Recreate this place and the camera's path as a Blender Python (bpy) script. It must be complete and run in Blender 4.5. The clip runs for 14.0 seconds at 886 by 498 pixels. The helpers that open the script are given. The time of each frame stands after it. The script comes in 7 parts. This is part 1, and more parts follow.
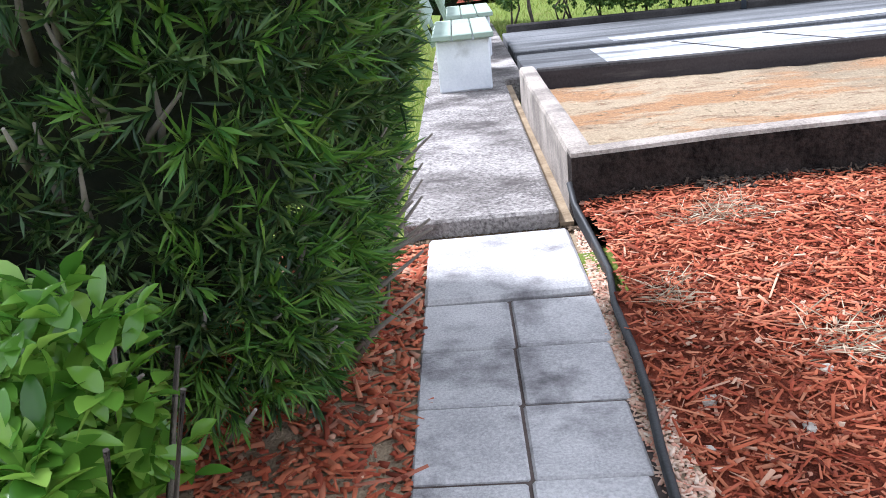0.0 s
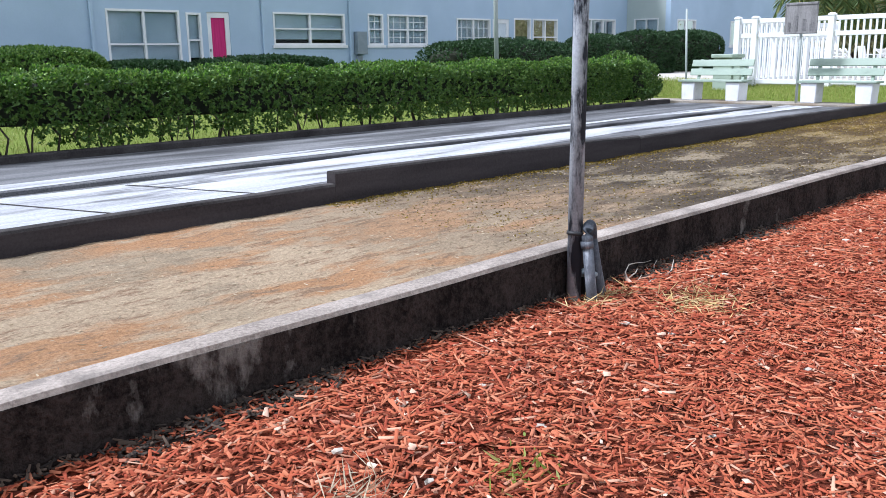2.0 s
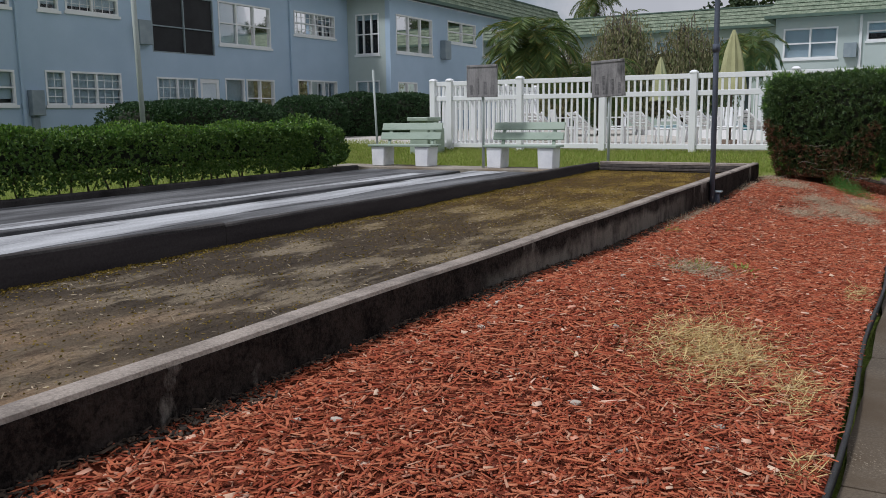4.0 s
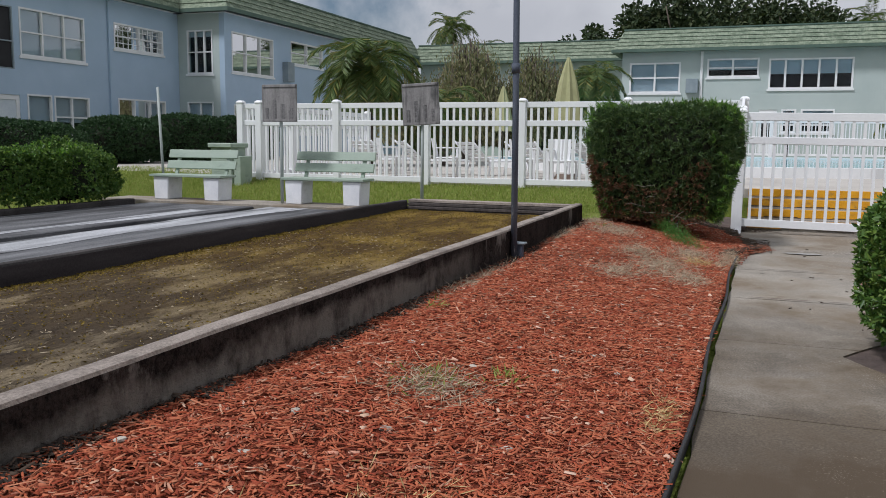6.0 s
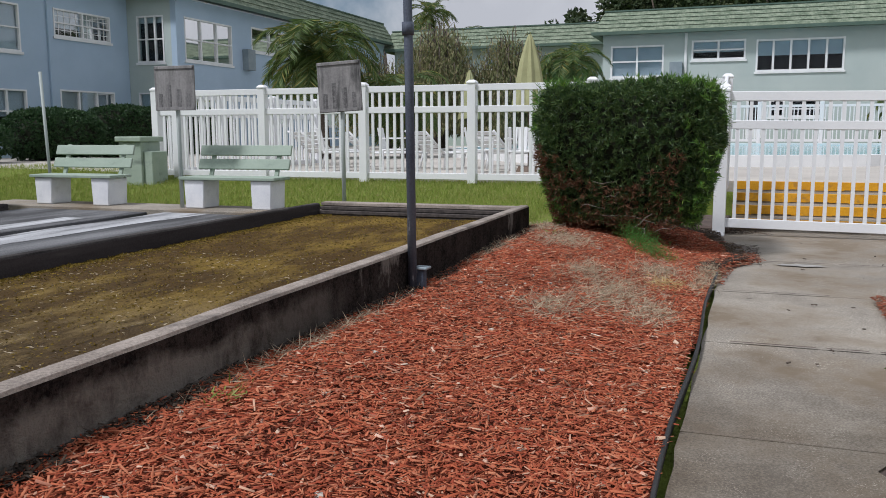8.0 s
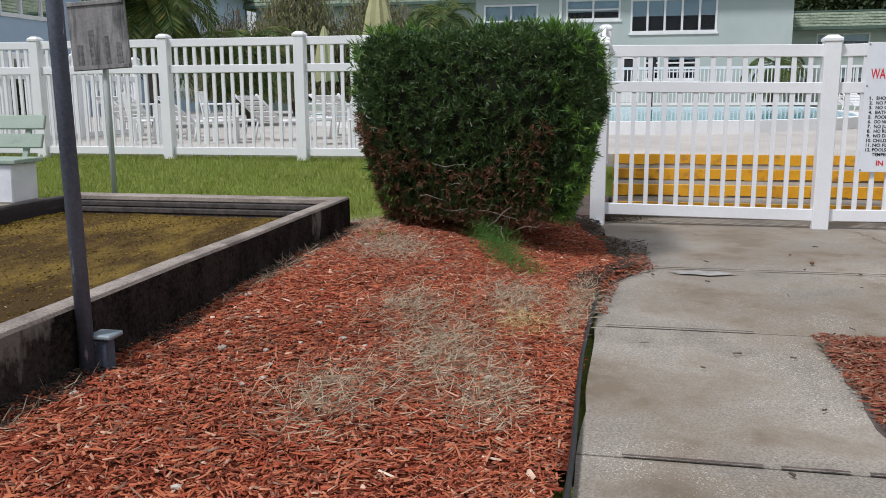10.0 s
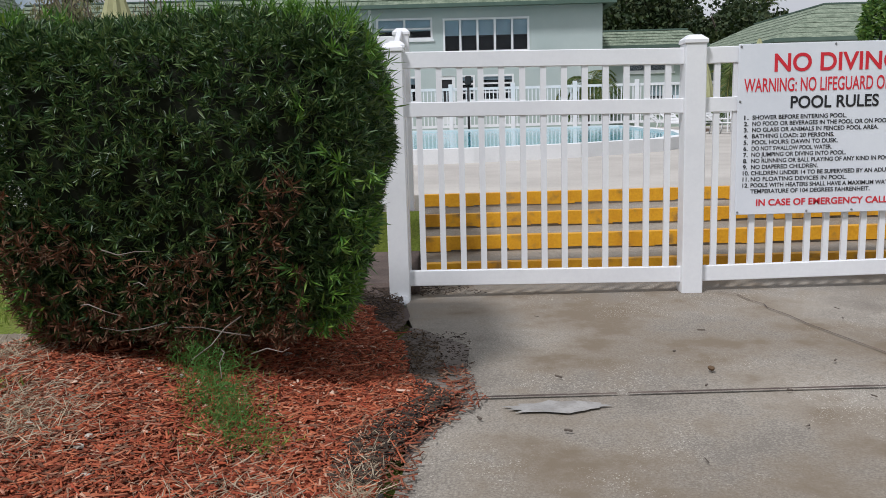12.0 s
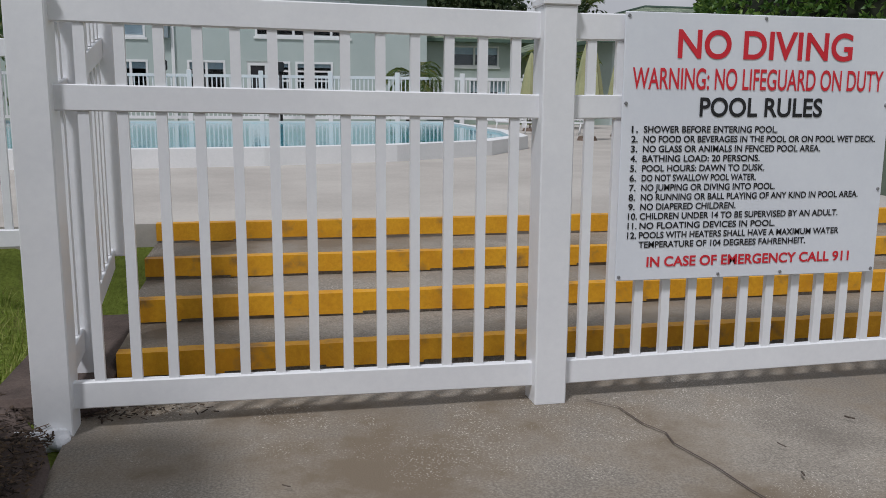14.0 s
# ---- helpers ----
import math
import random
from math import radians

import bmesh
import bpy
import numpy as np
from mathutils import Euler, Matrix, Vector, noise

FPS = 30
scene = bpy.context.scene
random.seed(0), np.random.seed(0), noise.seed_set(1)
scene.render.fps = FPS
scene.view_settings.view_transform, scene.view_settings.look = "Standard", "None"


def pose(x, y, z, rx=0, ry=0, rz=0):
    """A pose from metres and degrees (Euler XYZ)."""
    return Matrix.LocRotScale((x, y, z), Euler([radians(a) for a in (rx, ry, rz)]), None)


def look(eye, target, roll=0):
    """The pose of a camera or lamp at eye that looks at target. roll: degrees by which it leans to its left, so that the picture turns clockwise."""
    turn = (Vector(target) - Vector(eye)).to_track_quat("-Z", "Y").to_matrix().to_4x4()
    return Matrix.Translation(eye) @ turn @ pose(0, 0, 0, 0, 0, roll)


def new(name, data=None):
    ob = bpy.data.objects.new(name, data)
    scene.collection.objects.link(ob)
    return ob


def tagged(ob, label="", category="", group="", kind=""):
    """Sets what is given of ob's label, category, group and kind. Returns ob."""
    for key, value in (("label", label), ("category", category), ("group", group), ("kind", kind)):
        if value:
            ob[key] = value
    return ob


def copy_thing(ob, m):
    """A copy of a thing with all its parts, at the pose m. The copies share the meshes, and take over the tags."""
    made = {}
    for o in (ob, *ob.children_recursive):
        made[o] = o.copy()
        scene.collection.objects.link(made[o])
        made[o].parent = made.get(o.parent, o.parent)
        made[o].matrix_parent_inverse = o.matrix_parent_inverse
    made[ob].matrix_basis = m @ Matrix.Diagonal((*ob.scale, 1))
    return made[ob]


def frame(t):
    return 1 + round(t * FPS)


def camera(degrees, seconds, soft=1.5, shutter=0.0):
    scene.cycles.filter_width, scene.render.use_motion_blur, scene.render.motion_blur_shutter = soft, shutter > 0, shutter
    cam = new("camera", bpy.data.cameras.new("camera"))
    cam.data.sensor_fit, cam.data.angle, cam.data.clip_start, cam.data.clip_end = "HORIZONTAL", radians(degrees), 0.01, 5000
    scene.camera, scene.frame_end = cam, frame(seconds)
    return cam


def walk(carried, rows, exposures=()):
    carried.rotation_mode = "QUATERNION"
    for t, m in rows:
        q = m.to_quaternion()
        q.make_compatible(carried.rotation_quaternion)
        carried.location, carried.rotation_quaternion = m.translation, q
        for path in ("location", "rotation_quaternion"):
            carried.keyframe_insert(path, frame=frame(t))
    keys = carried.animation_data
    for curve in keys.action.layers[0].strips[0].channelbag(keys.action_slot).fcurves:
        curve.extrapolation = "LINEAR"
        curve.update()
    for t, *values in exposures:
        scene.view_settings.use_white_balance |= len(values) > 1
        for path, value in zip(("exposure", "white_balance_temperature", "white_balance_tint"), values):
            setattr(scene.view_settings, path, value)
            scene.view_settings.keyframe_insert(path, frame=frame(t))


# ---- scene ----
cam = camera(55.3, 14.0, soft=0.9)
PATH = [
    (0, (1.528, -0.364, 1.022), (1.445, 1.523, 0.366), -6.1),
    (0.5, (1.608, 0.049, 0.997), (1.832, 1.937, 0.377), -2.0),
    (1, (1.675, 0.421, 0.984), (2.314, 2.252, 0.493), -1.1),
    (1.3, (1.791, 0.573, 1.031), (2.731, 2.262, 0.519), -1.1),
    (1.5, (1.945, 0.629, 1.026), (3.049, 2.225, 0.541), -2.3),
    (2, (2.342, 0.725, 1.056), (3.712, 2.113, 0.614), -0.9),
    (2.5, (2.915, 0.835, 1.066), (4.417, 2.106, 0.704), -1.4),
    (3, (3.501, 0.83, 1.069), (5.092, 2.004, 0.763), -1.1),
    (3.5, (4.087, 0.776, 1.056), (5.727, 1.88, 0.753), -1.5),
    (4, (4.697, 0.714, 1.071), (6.424, 1.673, 0.758), -0.7),
    (4.2, (4.936, 0.722, 1.081), (6.68, 1.648, 0.763), -0.8),
    (6.3, (7.322, 0.629, 1.105), (9.191, 1.298, 0.861), 0.6),
    (6.5, (7.539, 0.633, 1.102), (9.405, 1.313, 0.868), 0.4),
    (7, (8.078, 0.603, 1.095), (9.937, 1.299, 0.849), 0.3),
    (7.2, (8.298, 0.595, 1.104), (10.153, 1.301, 0.853), 0.5),
    (9.3, (10.777, 0.618, 1.092), (12.683, 1.115, 0.745), -0.8),
    (9.5, (11.025, 0.635, 1.101), (12.937, 1.103, 0.751), -0.3),
    (10, (11.634, 0.677, 1.103), (13.562, 1.07, 0.743), -0.3),
    (10.5, (12.323, 0.643, 1.104), (14.268, 0.939, 0.744), 0.5),
    (11, (12.935, 0.648, 1.103), (14.889, 0.908, 0.766), -0.4),
    (11.5, (13.586, 0.581, 1.102), (15.556, 0.697, 0.778), -0.2),
    (12, (14.275, 0.531, 1.126), (16.251, 0.527, 0.813), -1.6),
    (12.5, (14.891, 0.386, 1.172), (16.849, 0.185, 0.817), -0.1),
    (13, (15.562, 0.271, 1.195), (17.491, -0.129, 0.854), -1.1),
    (13.5, (16.181, 0.084, 1.236), (18.062, -0.483, 0.86), 0.4),
    (14, (16.777, -0.033, 1.149), (18.706, -0.441, 0.813), 0.4),
]
EXPOSURES = [(0.0, 1.0), (0.5, 0.84), (1.0, 0.5), (1.5, 0.52), (2.0, 0.48), (2.5, 0.26), (3.0, -0.25), (3.5, -0.42), (4.0, -0.64), (6.5, -0.57), (7.0, -0.57), (9.5, -0.31), (10.0, -0.43), (10.5, -0.51), (12.0, -0.52), (12.5, -0.52), (13.0, -0.56), (13.5, -0.8), (14.0, -0.96)]
walk(cam, [(t, look(eye, target, roll)) for t, eye, target, roll in PATH], [(t, e, 5700 + 480 * min(1, max(0, t - 2) / 2), 12) for t, e in EXPOSURES])

# ---- world and sun ----
SUN_EL, SUN_AZ = radians(56), radians(309)
world = bpy.data.worlds.new("sky")
scene.world = world
world.use_nodes = True
wn, wl = world.node_tree.nodes, world.node_tree.links
wn.clear()
w_out = wn.new("ShaderNodeOutputWorld")
w_bg = wn.new("ShaderNodeBackground")
w_sky = wn.new("ShaderNodeTexSky")
w_sky.sky_type, w_sky.sun_disc, w_sky.sun_elevation, w_sky.sun_rotation = "NISHITA", False, SUN_EL, SUN_AZ
w_noise = wn.new("ShaderNodeTexNoise")
w_noise.inputs["Scale"].default_value, w_noise.inputs["Detail"].default_value, w_noise.inputs["Roughness"].default_value = 3.2, 8, 0.6
w_ramp = wn.new("ShaderNodeValToRGB")
w_ramp.color_ramp.elements[0].position, w_ramp.color_ramp.elements[1].position = 0.31, 0.50
w_shade = wn.new("ShaderNodeTexNoise")
w_shade.inputs["Scale"].default_value, w_shade.inputs["Detail"].default_value = 5.0, 6
w_cloud = wn.new("ShaderNodeValToRGB")
w_cloud.color_ramp.elements[0].position, w_cloud.color_ramp.elements[0].color = 0.3, (8.6, 8.8, 9.3, 1)
w_cloud.color_ramp.elements[1].position, w_cloud.color_ramp.elements[1].color = 0.7, (12.5, 12.6, 12.8, 1)
w_mix = wn.new("ShaderNodeMix")
w_mix.data_type = "RGBA"
wl.new(w_noise.outputs["Fac"], w_ramp.inputs["Fac"])
wl.new(w_shade.outputs["Fac"], w_cloud.inputs["Fac"])
wl.new(w_ramp.outputs["Color"], w_mix.inputs["Factor"])
wl.new(w_sky.outputs["Color"], w_mix.inputs["A"])
wl.new(w_cloud.outputs["Color"], w_mix.inputs["B"])
wl.new(w_mix.outputs["Result"], w_bg.inputs["Color"])
w_bg.inputs["Strength"].default_value = 0.082
wl.new(w_bg.outputs["Background"], w_out.inputs["Surface"])
sun = new("sun", bpy.data.lights.new("sun", "SUN"))
sun.data.energy, sun.data.angle, sun.data.color = 3.95, radians(9), (1.0, 0.98, 0.97)
sun.matrix_world = look((30 * math.sin(SUN_AZ) * math.cos(SUN_EL), 30 * math.cos(SUN_AZ) * math.cos(SUN_EL), 30 * math.sin(SUN_EL)), (0, 0, 0))


# ---- materials ----
def mat_base(name, rough=0.8, metal=0.0, spec=0.5):
    m = bpy.data.materials.new(name)
    m.use_nodes = True
    n, l = m.node_tree.nodes, m.node_tree.links
    b = n["Principled BSDF"]
    b.inputs["Roughness"].default_value, b.inputs["Metallic"].default_value = rough, metal
    b.inputs["Specular IOR Level"].default_value = spec
    return m, n, l, b


def ramp(n, stops):
    r = n.new("ShaderNodeValToRGB")
    e = r.color_ramp.elements
    while len(e) < len(stops):
        e.new(0.5)
    for el, (p, c) in zip(e, stops):
        el.position, el.color = p, (*c, 1) if len(c) == 3 else c
    return r


def noise_tex(n, l, coord, scale, detail=6, rough=0.6, stretch=None):
    t = n.new("ShaderNodeTexNoise")
    t.inputs["Scale"].default_value, t.inputs["Detail"].default_value, t.inputs["Roughness"].default_value = scale, detail, rough
    src = coord.outputs["Object"]
    if stretch:
        mp = n.new("ShaderNodeMapping")
        mp.inputs["Scale"].default_value = stretch
        l.new(src, mp.inputs["Vector"])
        src = mp.outputs["Vector"]
    l.new(src, t.inputs["Vector"])
    return t


def mix_col(n, l, fac, a, b, mode="MIX"):
    m = n.new("ShaderNodeMix")
    m.data_type, m.blend_type = "RGBA", mode
    for sock, v in (("Factor", fac), ("A", a), ("B", b)):
        if hasattr(v, "is_output"):
            l.new(v, m.inputs[sock])
        elif sock == "Factor":
            m.inputs[sock].default_value = v
        else:
            m.inputs[sock].default_value = (*v, 1)
    return m.outputs["Result"]


def add_bump(n, l, b, height, strength=0.4, dist=0.01):
    bp = n.new("ShaderNodeBump")
    bp.inputs["Strength"].default_value, bp.inputs["Distance"].default_value = strength, dist
    l.new(height, bp.inputs["Height"])
    l.new(bp.outputs["Normal"], b.inputs["Normal"])


def surface(name, dark, light, scale=2.0, fine=40.0, rough=0.85, bump=0.4, dist=0.01, stain=None, stain_scale=1.2, stain_at=(0.5, 0.65), stretch=None, metal=0.0, spec=0.4, grain=0.5, fleck=None):
    """Two tones at a large and a small scale, an optional stain colour, and fine relief."""
    m, n, l, b = mat_base(name, rough, metal, spec)
    c = n.new("ShaderNodeTexCoord")
    big, small = noise_tex(n, l, c, scale, 5, 0.6, stretch), noise_tex(n, l, c, fine, 4, 0.7)
    r = ramp(n, [(0.3, dark), (0.7, light)])
    f = n.new("ShaderNodeMath")
    f.operation = "ADD"
    f2 = n.new("ShaderNodeMath")
    f2.operation = "MULTIPLY_ADD"
    f2.inputs[1].default_value, f2.inputs[2].default_value = grain, -grain / 2
    l.new(small.outputs["Fac"], f2.inputs[0])
    l.new(big.outputs["Fac"], f.inputs[0])
    l.new(f2.outputs[0], f.inputs[1])
    l.new(f.outputs[0], r.inputs["Fac"])
    col = r.outputs["Color"]
    if stain:
        s = noise_tex(n, l, c, stain_scale, 8, 0.65, stretch)
        sr = ramp(n, [(stain_at[0], (0, 0, 0)), (stain_at[1], (1, 1, 1))])
        l.new(s.outputs["Fac"], sr.inputs["Fac"])
        col = mix_col(n, l, sr.outputs["Color"], col, stain)
    if fleck:
        spot, zone = noise_tex(n, l, c, 130, 2, 0.5), noise_tex(n, l, c, 1.3, 5, 0.7)
        a, z = ramp(n, [(0.60, (0, 0, 0)), (0.68, (1, 1, 1))]), ramp(n, [(0.50, (0, 0, 0)), (0.62, (1, 1, 1))])
        l.new(spot.outputs["Fac"], a.inputs["Fac"])
        l.new(zone.outputs["Fac"], z.inputs["Fac"])
        col = mix_col(n, l, mix_col(n, l, 1.0, a.outputs["Color"], z.outputs["Color"], "MULTIPLY"), col, fleck)
    l.new(col, b.inputs["Base Color"])
    if bump:
        add_bump(n, l, b, small.outputs["Fac"], bump, dist)
    return m


def leafy(name, cols, rough=0.5, trans=0.25, spec=0.4):
    """Leaf material that varies from leaf to leaf."""
    m, n, l, b = mat_base(name, rough, 0, spec)
    g = n.new("ShaderNodeNewGeometry")
    k = len(cols) - 1
    r = ramp(n, [(i / k, c) for i, c in enumerate(cols)])
    l.new(g.outputs["Random Per Island"], r.inputs["Fac"])
    l.new(r.outputs["Color"], b.inputs["Base Color"])
    if trans:
        t = n.new("ShaderNodeBsdfTranslucent")
        l.new(r.outputs["Color"], t.inputs["Color"])
        mx = n.new("ShaderNodeMixShader")
        mx.inputs["Fac"].default_value = trans
        l.new(b.outputs["BSDF"], mx.inputs[1])
        l.new(t.outputs["BSDF"], mx.inputs[2])
        l.new(mx.outputs["Shader"], n["Material Output"].inputs["Surface"])
    return m


def pane_mat(name, tint=(0.9, 0.95, 0.97)):
    m, n, l, b = mat_base(name)
    n.remove(b)
    t, g, mx, fr = n.new("ShaderNodeBsdfTransparent"), n.new("ShaderNodeBsdfGlossy"), n.new("ShaderNodeMixShader"), n.new("ShaderNodeFresnel")
    t.inputs["Color"].default_value = (*tint, 1)
    g.inputs["Roughness"].default_value = 0.03
    fr.inputs["IOR"].default_value = 1.33
    l.new(fr.outputs["Fac"], mx.inputs["Fac"])
    l.new(t.outputs["BSDF"], mx.inputs[1])
    l.new(g.outputs["BSDF"], mx.inputs[2])
    l.new(mx.outputs["Shader"], n["Material Output"].inputs["Surface"])
    return m


def bare_band(m, tone):
    """Paler bare concrete low on the wall along one stretch, with a ragged upper edge."""
    n, l = m.node_tree.nodes, m.node_tree.links
    b = n["Principled BSDF"]
    src = b.inputs["Base Color"].links[0].from_socket
    c = n.new("ShaderNodeTexCoord")
    sx = n.new("ShaderNodeSeparateXYZ")
    l.new(c.outputs["Object"], sx.inputs["Vector"])
    t, u = noise_tex(n, l, c, 1.6, 8, 0.7), noise_tex(n, l, c, 7.0, 6, 0.7, (1, 1, 0.6))

    def span(axis, tex, amount, lo, hi):
        w = n.new("ShaderNodeMath")
        w.operation = "MULTIPLY_ADD"
        w.inputs[1].default_value = amount
        l.new(tex.outputs["Fac"], w.inputs[0])
        l.new(sx.outputs[axis], w.inputs[2])
        r = n.new("ShaderNodeMapRange")
        r.inputs["From Min"].default_value, r.inputs["From Max"].default_value = lo + amount / 2, hi + amount / 2
        l.new(w.outputs[0], r.inputs["Value"])
        return r.outputs["Result"]

    f = mix_col(n, l, 1.0, span("X", t, 2.0, 8.6, 9.3), span("X", t, 2.0, 13.6, 12.2), "MULTIPLY")
    f = mix_col(n, l, 1.0, f, span("Z", t, 0.30, 0.25, 0.19), "MULTIPLY")
    r = ramp(n, [(0.36, (0.25, 0.25, 0.25)), (0.56, (1, 1, 1))])
    l.new(u.outputs["Fac"], r.inputs["Fac"])
    f = mix_col(n, l, 1.0, f, r.outputs["Color"], "MULTIPLY")
    l.new(mix_col(n, l, f, src, tone), b.inputs["Base Color"])


M = {}
M["concrete"] = surface("old_concrete", (0.19, 0.168, 0.14), (0.40, 0.362, 0.305), 1.6, 90, 0.85, 0.5, 0.006, stain=(0.19, 0.15, 0.105), stain_scale=0.8, stain_at=(0.46, 0.60), grain=1.2, fleck=(0.62, 0.58, 0.51))


def walk_stain_shade(m, x_pale, x_dark, tint):
    """Old wet staining and painted near shade on the walk that fade out towards the gate in ragged patches."""
    n, l = m.node_tree.nodes, m.node_tree.links
    b = n["Principled BSDF"]
    src = b.inputs["Base Color"].links[0].from_socket
    c = n.new("ShaderNodeTexCoord")
    sx = n.new("ShaderNodeSeparateXYZ")
    l.new(c.outputs["Object"], sx.inputs["Vector"])
    t = noise_tex(n, l, c, 0.7, 7, 0.65)
    w = n.new("ShaderNodeMath")
    w.operation = "MULTIPLY_ADD"
    w.inputs[1].default_value = 9.0
    l.new(t.outputs["Fac"], w.inputs[0])
    l.new(sx.outputs["X"], w.inputs[2])
    r = n.new("ShaderNodeMapRange")
    r.inputs["From Min"].default_value, r.inputs["From Max"].default_value = x_pale + 4.5, x_dark + 4.5
    l.new(w.outputs[0], r.inputs["Value"])
    mul = mix_col(n, l, 1.0, src, tint, "MULTIPLY")
    l.new(mix_col(n, l, r.outputs["Result"], src, mul), b.inputs["Base Color"])


# The tint holds wet stains plus near shade put into the walk's colour.
walk_stain_shade(M["concrete"], 14.5, 11.5, (0.40, 0.355, 0.305))
M["path"] = surface("pebbled_concrete", (0.135, 0.12, 0.115), (0.46, 0.42, 0.395), 1.8, 60, 0.95, 1.0, 0.02, stain=(0.085, 0.072, 0.068), stain_scale=2.4, stain_at=(0.48, 0.66), spec=0.2, grain=1.5)
M["paver"] = surface("paver_concrete", (0.34, 0.325, 0.325), (0.58, 0.555, 0.545), 2.8, 130, 0.92, 0.6, 0.006, stain=(0.12, 0.11, 0.115), stain_scale=3.4, stain_at=(0.50, 0.70), spec=0.2, grain=1.1)
M["court_floor"] = surface("court_concrete", (0.07, 0.072, 0.076), (0.22, 0.222, 0.23), 1.3, 60, 0.85, 0.25, 0.004, stain=(0.05, 0.05, 0.053), stain_scale=1.1, stain_at=(0.45, 0.62), stretch=(0.3, 1.8, 1), spec=0.3, grain=0.8)
M["court_white"] = surface("worn_white_court_paint", (0.25, 0.255, 0.265), (0.52, 0.53, 0.55), 2.0, 60, 0.75, 0.2, 0.003, stain=(0.12, 0.12, 0.125), stain_scale=1.5, stain_at=(0.52, 0.62), stretch=(0.3, 1.8, 1), spec=0.3, grain=0.7)
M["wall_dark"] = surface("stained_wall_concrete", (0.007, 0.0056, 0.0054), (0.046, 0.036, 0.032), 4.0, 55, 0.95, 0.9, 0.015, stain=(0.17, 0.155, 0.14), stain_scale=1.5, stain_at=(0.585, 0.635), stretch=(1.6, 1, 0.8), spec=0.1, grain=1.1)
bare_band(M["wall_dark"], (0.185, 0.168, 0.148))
M["wall_tar"] = surface("tarred_wall_boards", (0.026, 0.022, 0.023), (0.058, 0.05, 0.051), 2.5, 70, 0.85, 0.4, 0.006, stain=(0.10, 0.088, 0.082), stain_scale=2.0, stain_at=(0.64, 0.74), stretch=(0.3, 1, 3), spec=0.15, grain=0.6)
M["board_dark"] = surface("dark_streaked_scoreboard_wood", (0.085, 0.082, 0.083), (0.20, 0.195, 0.195), 6, 40, 0.9, 0.4, 0.006, stretch=(1, 4, 0.4), grain=1.2)
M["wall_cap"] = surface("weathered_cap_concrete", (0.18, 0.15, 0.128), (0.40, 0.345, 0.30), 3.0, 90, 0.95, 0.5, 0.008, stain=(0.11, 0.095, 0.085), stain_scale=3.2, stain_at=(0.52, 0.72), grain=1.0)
M["timber_dark"] = surface("dark_wet_timber", (0.035, 0.03, 0.028), (0.10, 0.085, 0.08), 3, 60, 0.9, 0.5, 0.008, stretch=(0.4, 6, 6))
M["kerb"] = surface("mossy_dark_kerb", (0.022, 0.02, 0.02), (0.085, 0.078, 0.075), 2, 50, 0.95, 0.5, 0.01, spec=0.12)
M["vinyl"] = surface("white_vinyl", (0.76, 0.77, 0.79), (0.84, 0.85, 0.86), 1.5, 30, 0.35, 0.05, 0.002, spec=0.5)
M["yellow"] = surface("yellow_step_paint", (0.60, 0.27, 0.008), (0.76, 0.385, 0.015), 3, 40, 0.55, 0.4, 0.006, stain=(0.25, 0.14, 0.045), stain_scale=5, stain_at=(0.56, 0.70), grain=0.8)
M["stucco"] = surface("blue_grey_stucco", (0.355, 0.465, 0.585), (0.425, 0.54, 0.665), 0.5, 25, 0.95, 0.25, 0.01)
M["stucco_green"] = surface("grey_green_stucco", (0.40, 0.47, 0.455), (0.47, 0.535, 0.515), 0.5, 25, 0.95, 0.25, 0.01)
M["roof"] = surface("green_roof_shingle", (0.135, 0.175, 0.125), (0.29, 0.335, 0.25), 2.5, 9, 0.9, 0.6, 0.03, stain=(0.095, 0.125, 0.085), stain_scale=1.5, stain_at=(0.52, 0.72), stretch=(1, 1, 3), spec=0.2, grain=1.2)
M["trim_green"] = surface("dark_green_trim_paint", (0.07, 0.115, 0.09), (0.10, 0.15, 0.12), 2, 30, 0.7, 0.1)
M["white"] = surface("white_paint", (0.68, 0.70, 0.71), (0.80, 0.81, 0.81), 2, 40, 0.6, 0.1, 0.003)
M["block"] = surface("white_painted_block", (0.64, 0.66, 0.70), (0.82, 0.83, 0.85), 3, 60, 0.8, 0.35, 0.006, stain=(0.42, 0.42, 0.42), stain_scale=2.5, stain_at=(0.62, 0.78))
M["bench_green"] = surface("pale_green_bench_paint", (0.27, 0.34, 0.28), (0.37, 0.44, 0.37), 3, 50, 0.7, 0.2, 0.004, stain=(0.18, 0.22, 0.19), stain_scale=4, stain_at=(0.58, 0.72), stretch=(1, 0.3, 1))
M["pole"] = surface("weathered_grey_pole", (0.17, 0.19, 0.22), (0.44, 0.47, 0.52), 6, 70, 0.75, 0.3, 0.003, stain=(0.018, 0.022, 0.032), stain_scale=9.0, stain_at=(0.51, 0.57), stretch=(1, 1, 0.22), spec=0.25)
M["conduit"] = surface("dark_weathered_conduit", (0.035, 0.040, 0.050), (0.15, 0.165, 0.19), 7, 70, 0.8, 0.3, 0.003, stain=(0.30, 0.32, 0.35), stain_scale=11, stain_at=(0.60, 0.68), stretch=(1, 1, 0.3), spec=0.2)
M["pole_dark"] = surface("flaking_blue_black_pole_paint", (0.045, 0.055, 0.08), (0.13, 0.15, 0.19), 6, 70, 0.7, 0.3, 0.003, stain=(0.36, 0.38, 0.42), stain_scale=11.0, stain_at=(0.60, 0.64), stretch=(1, 1, 0.25), spec=0.25)
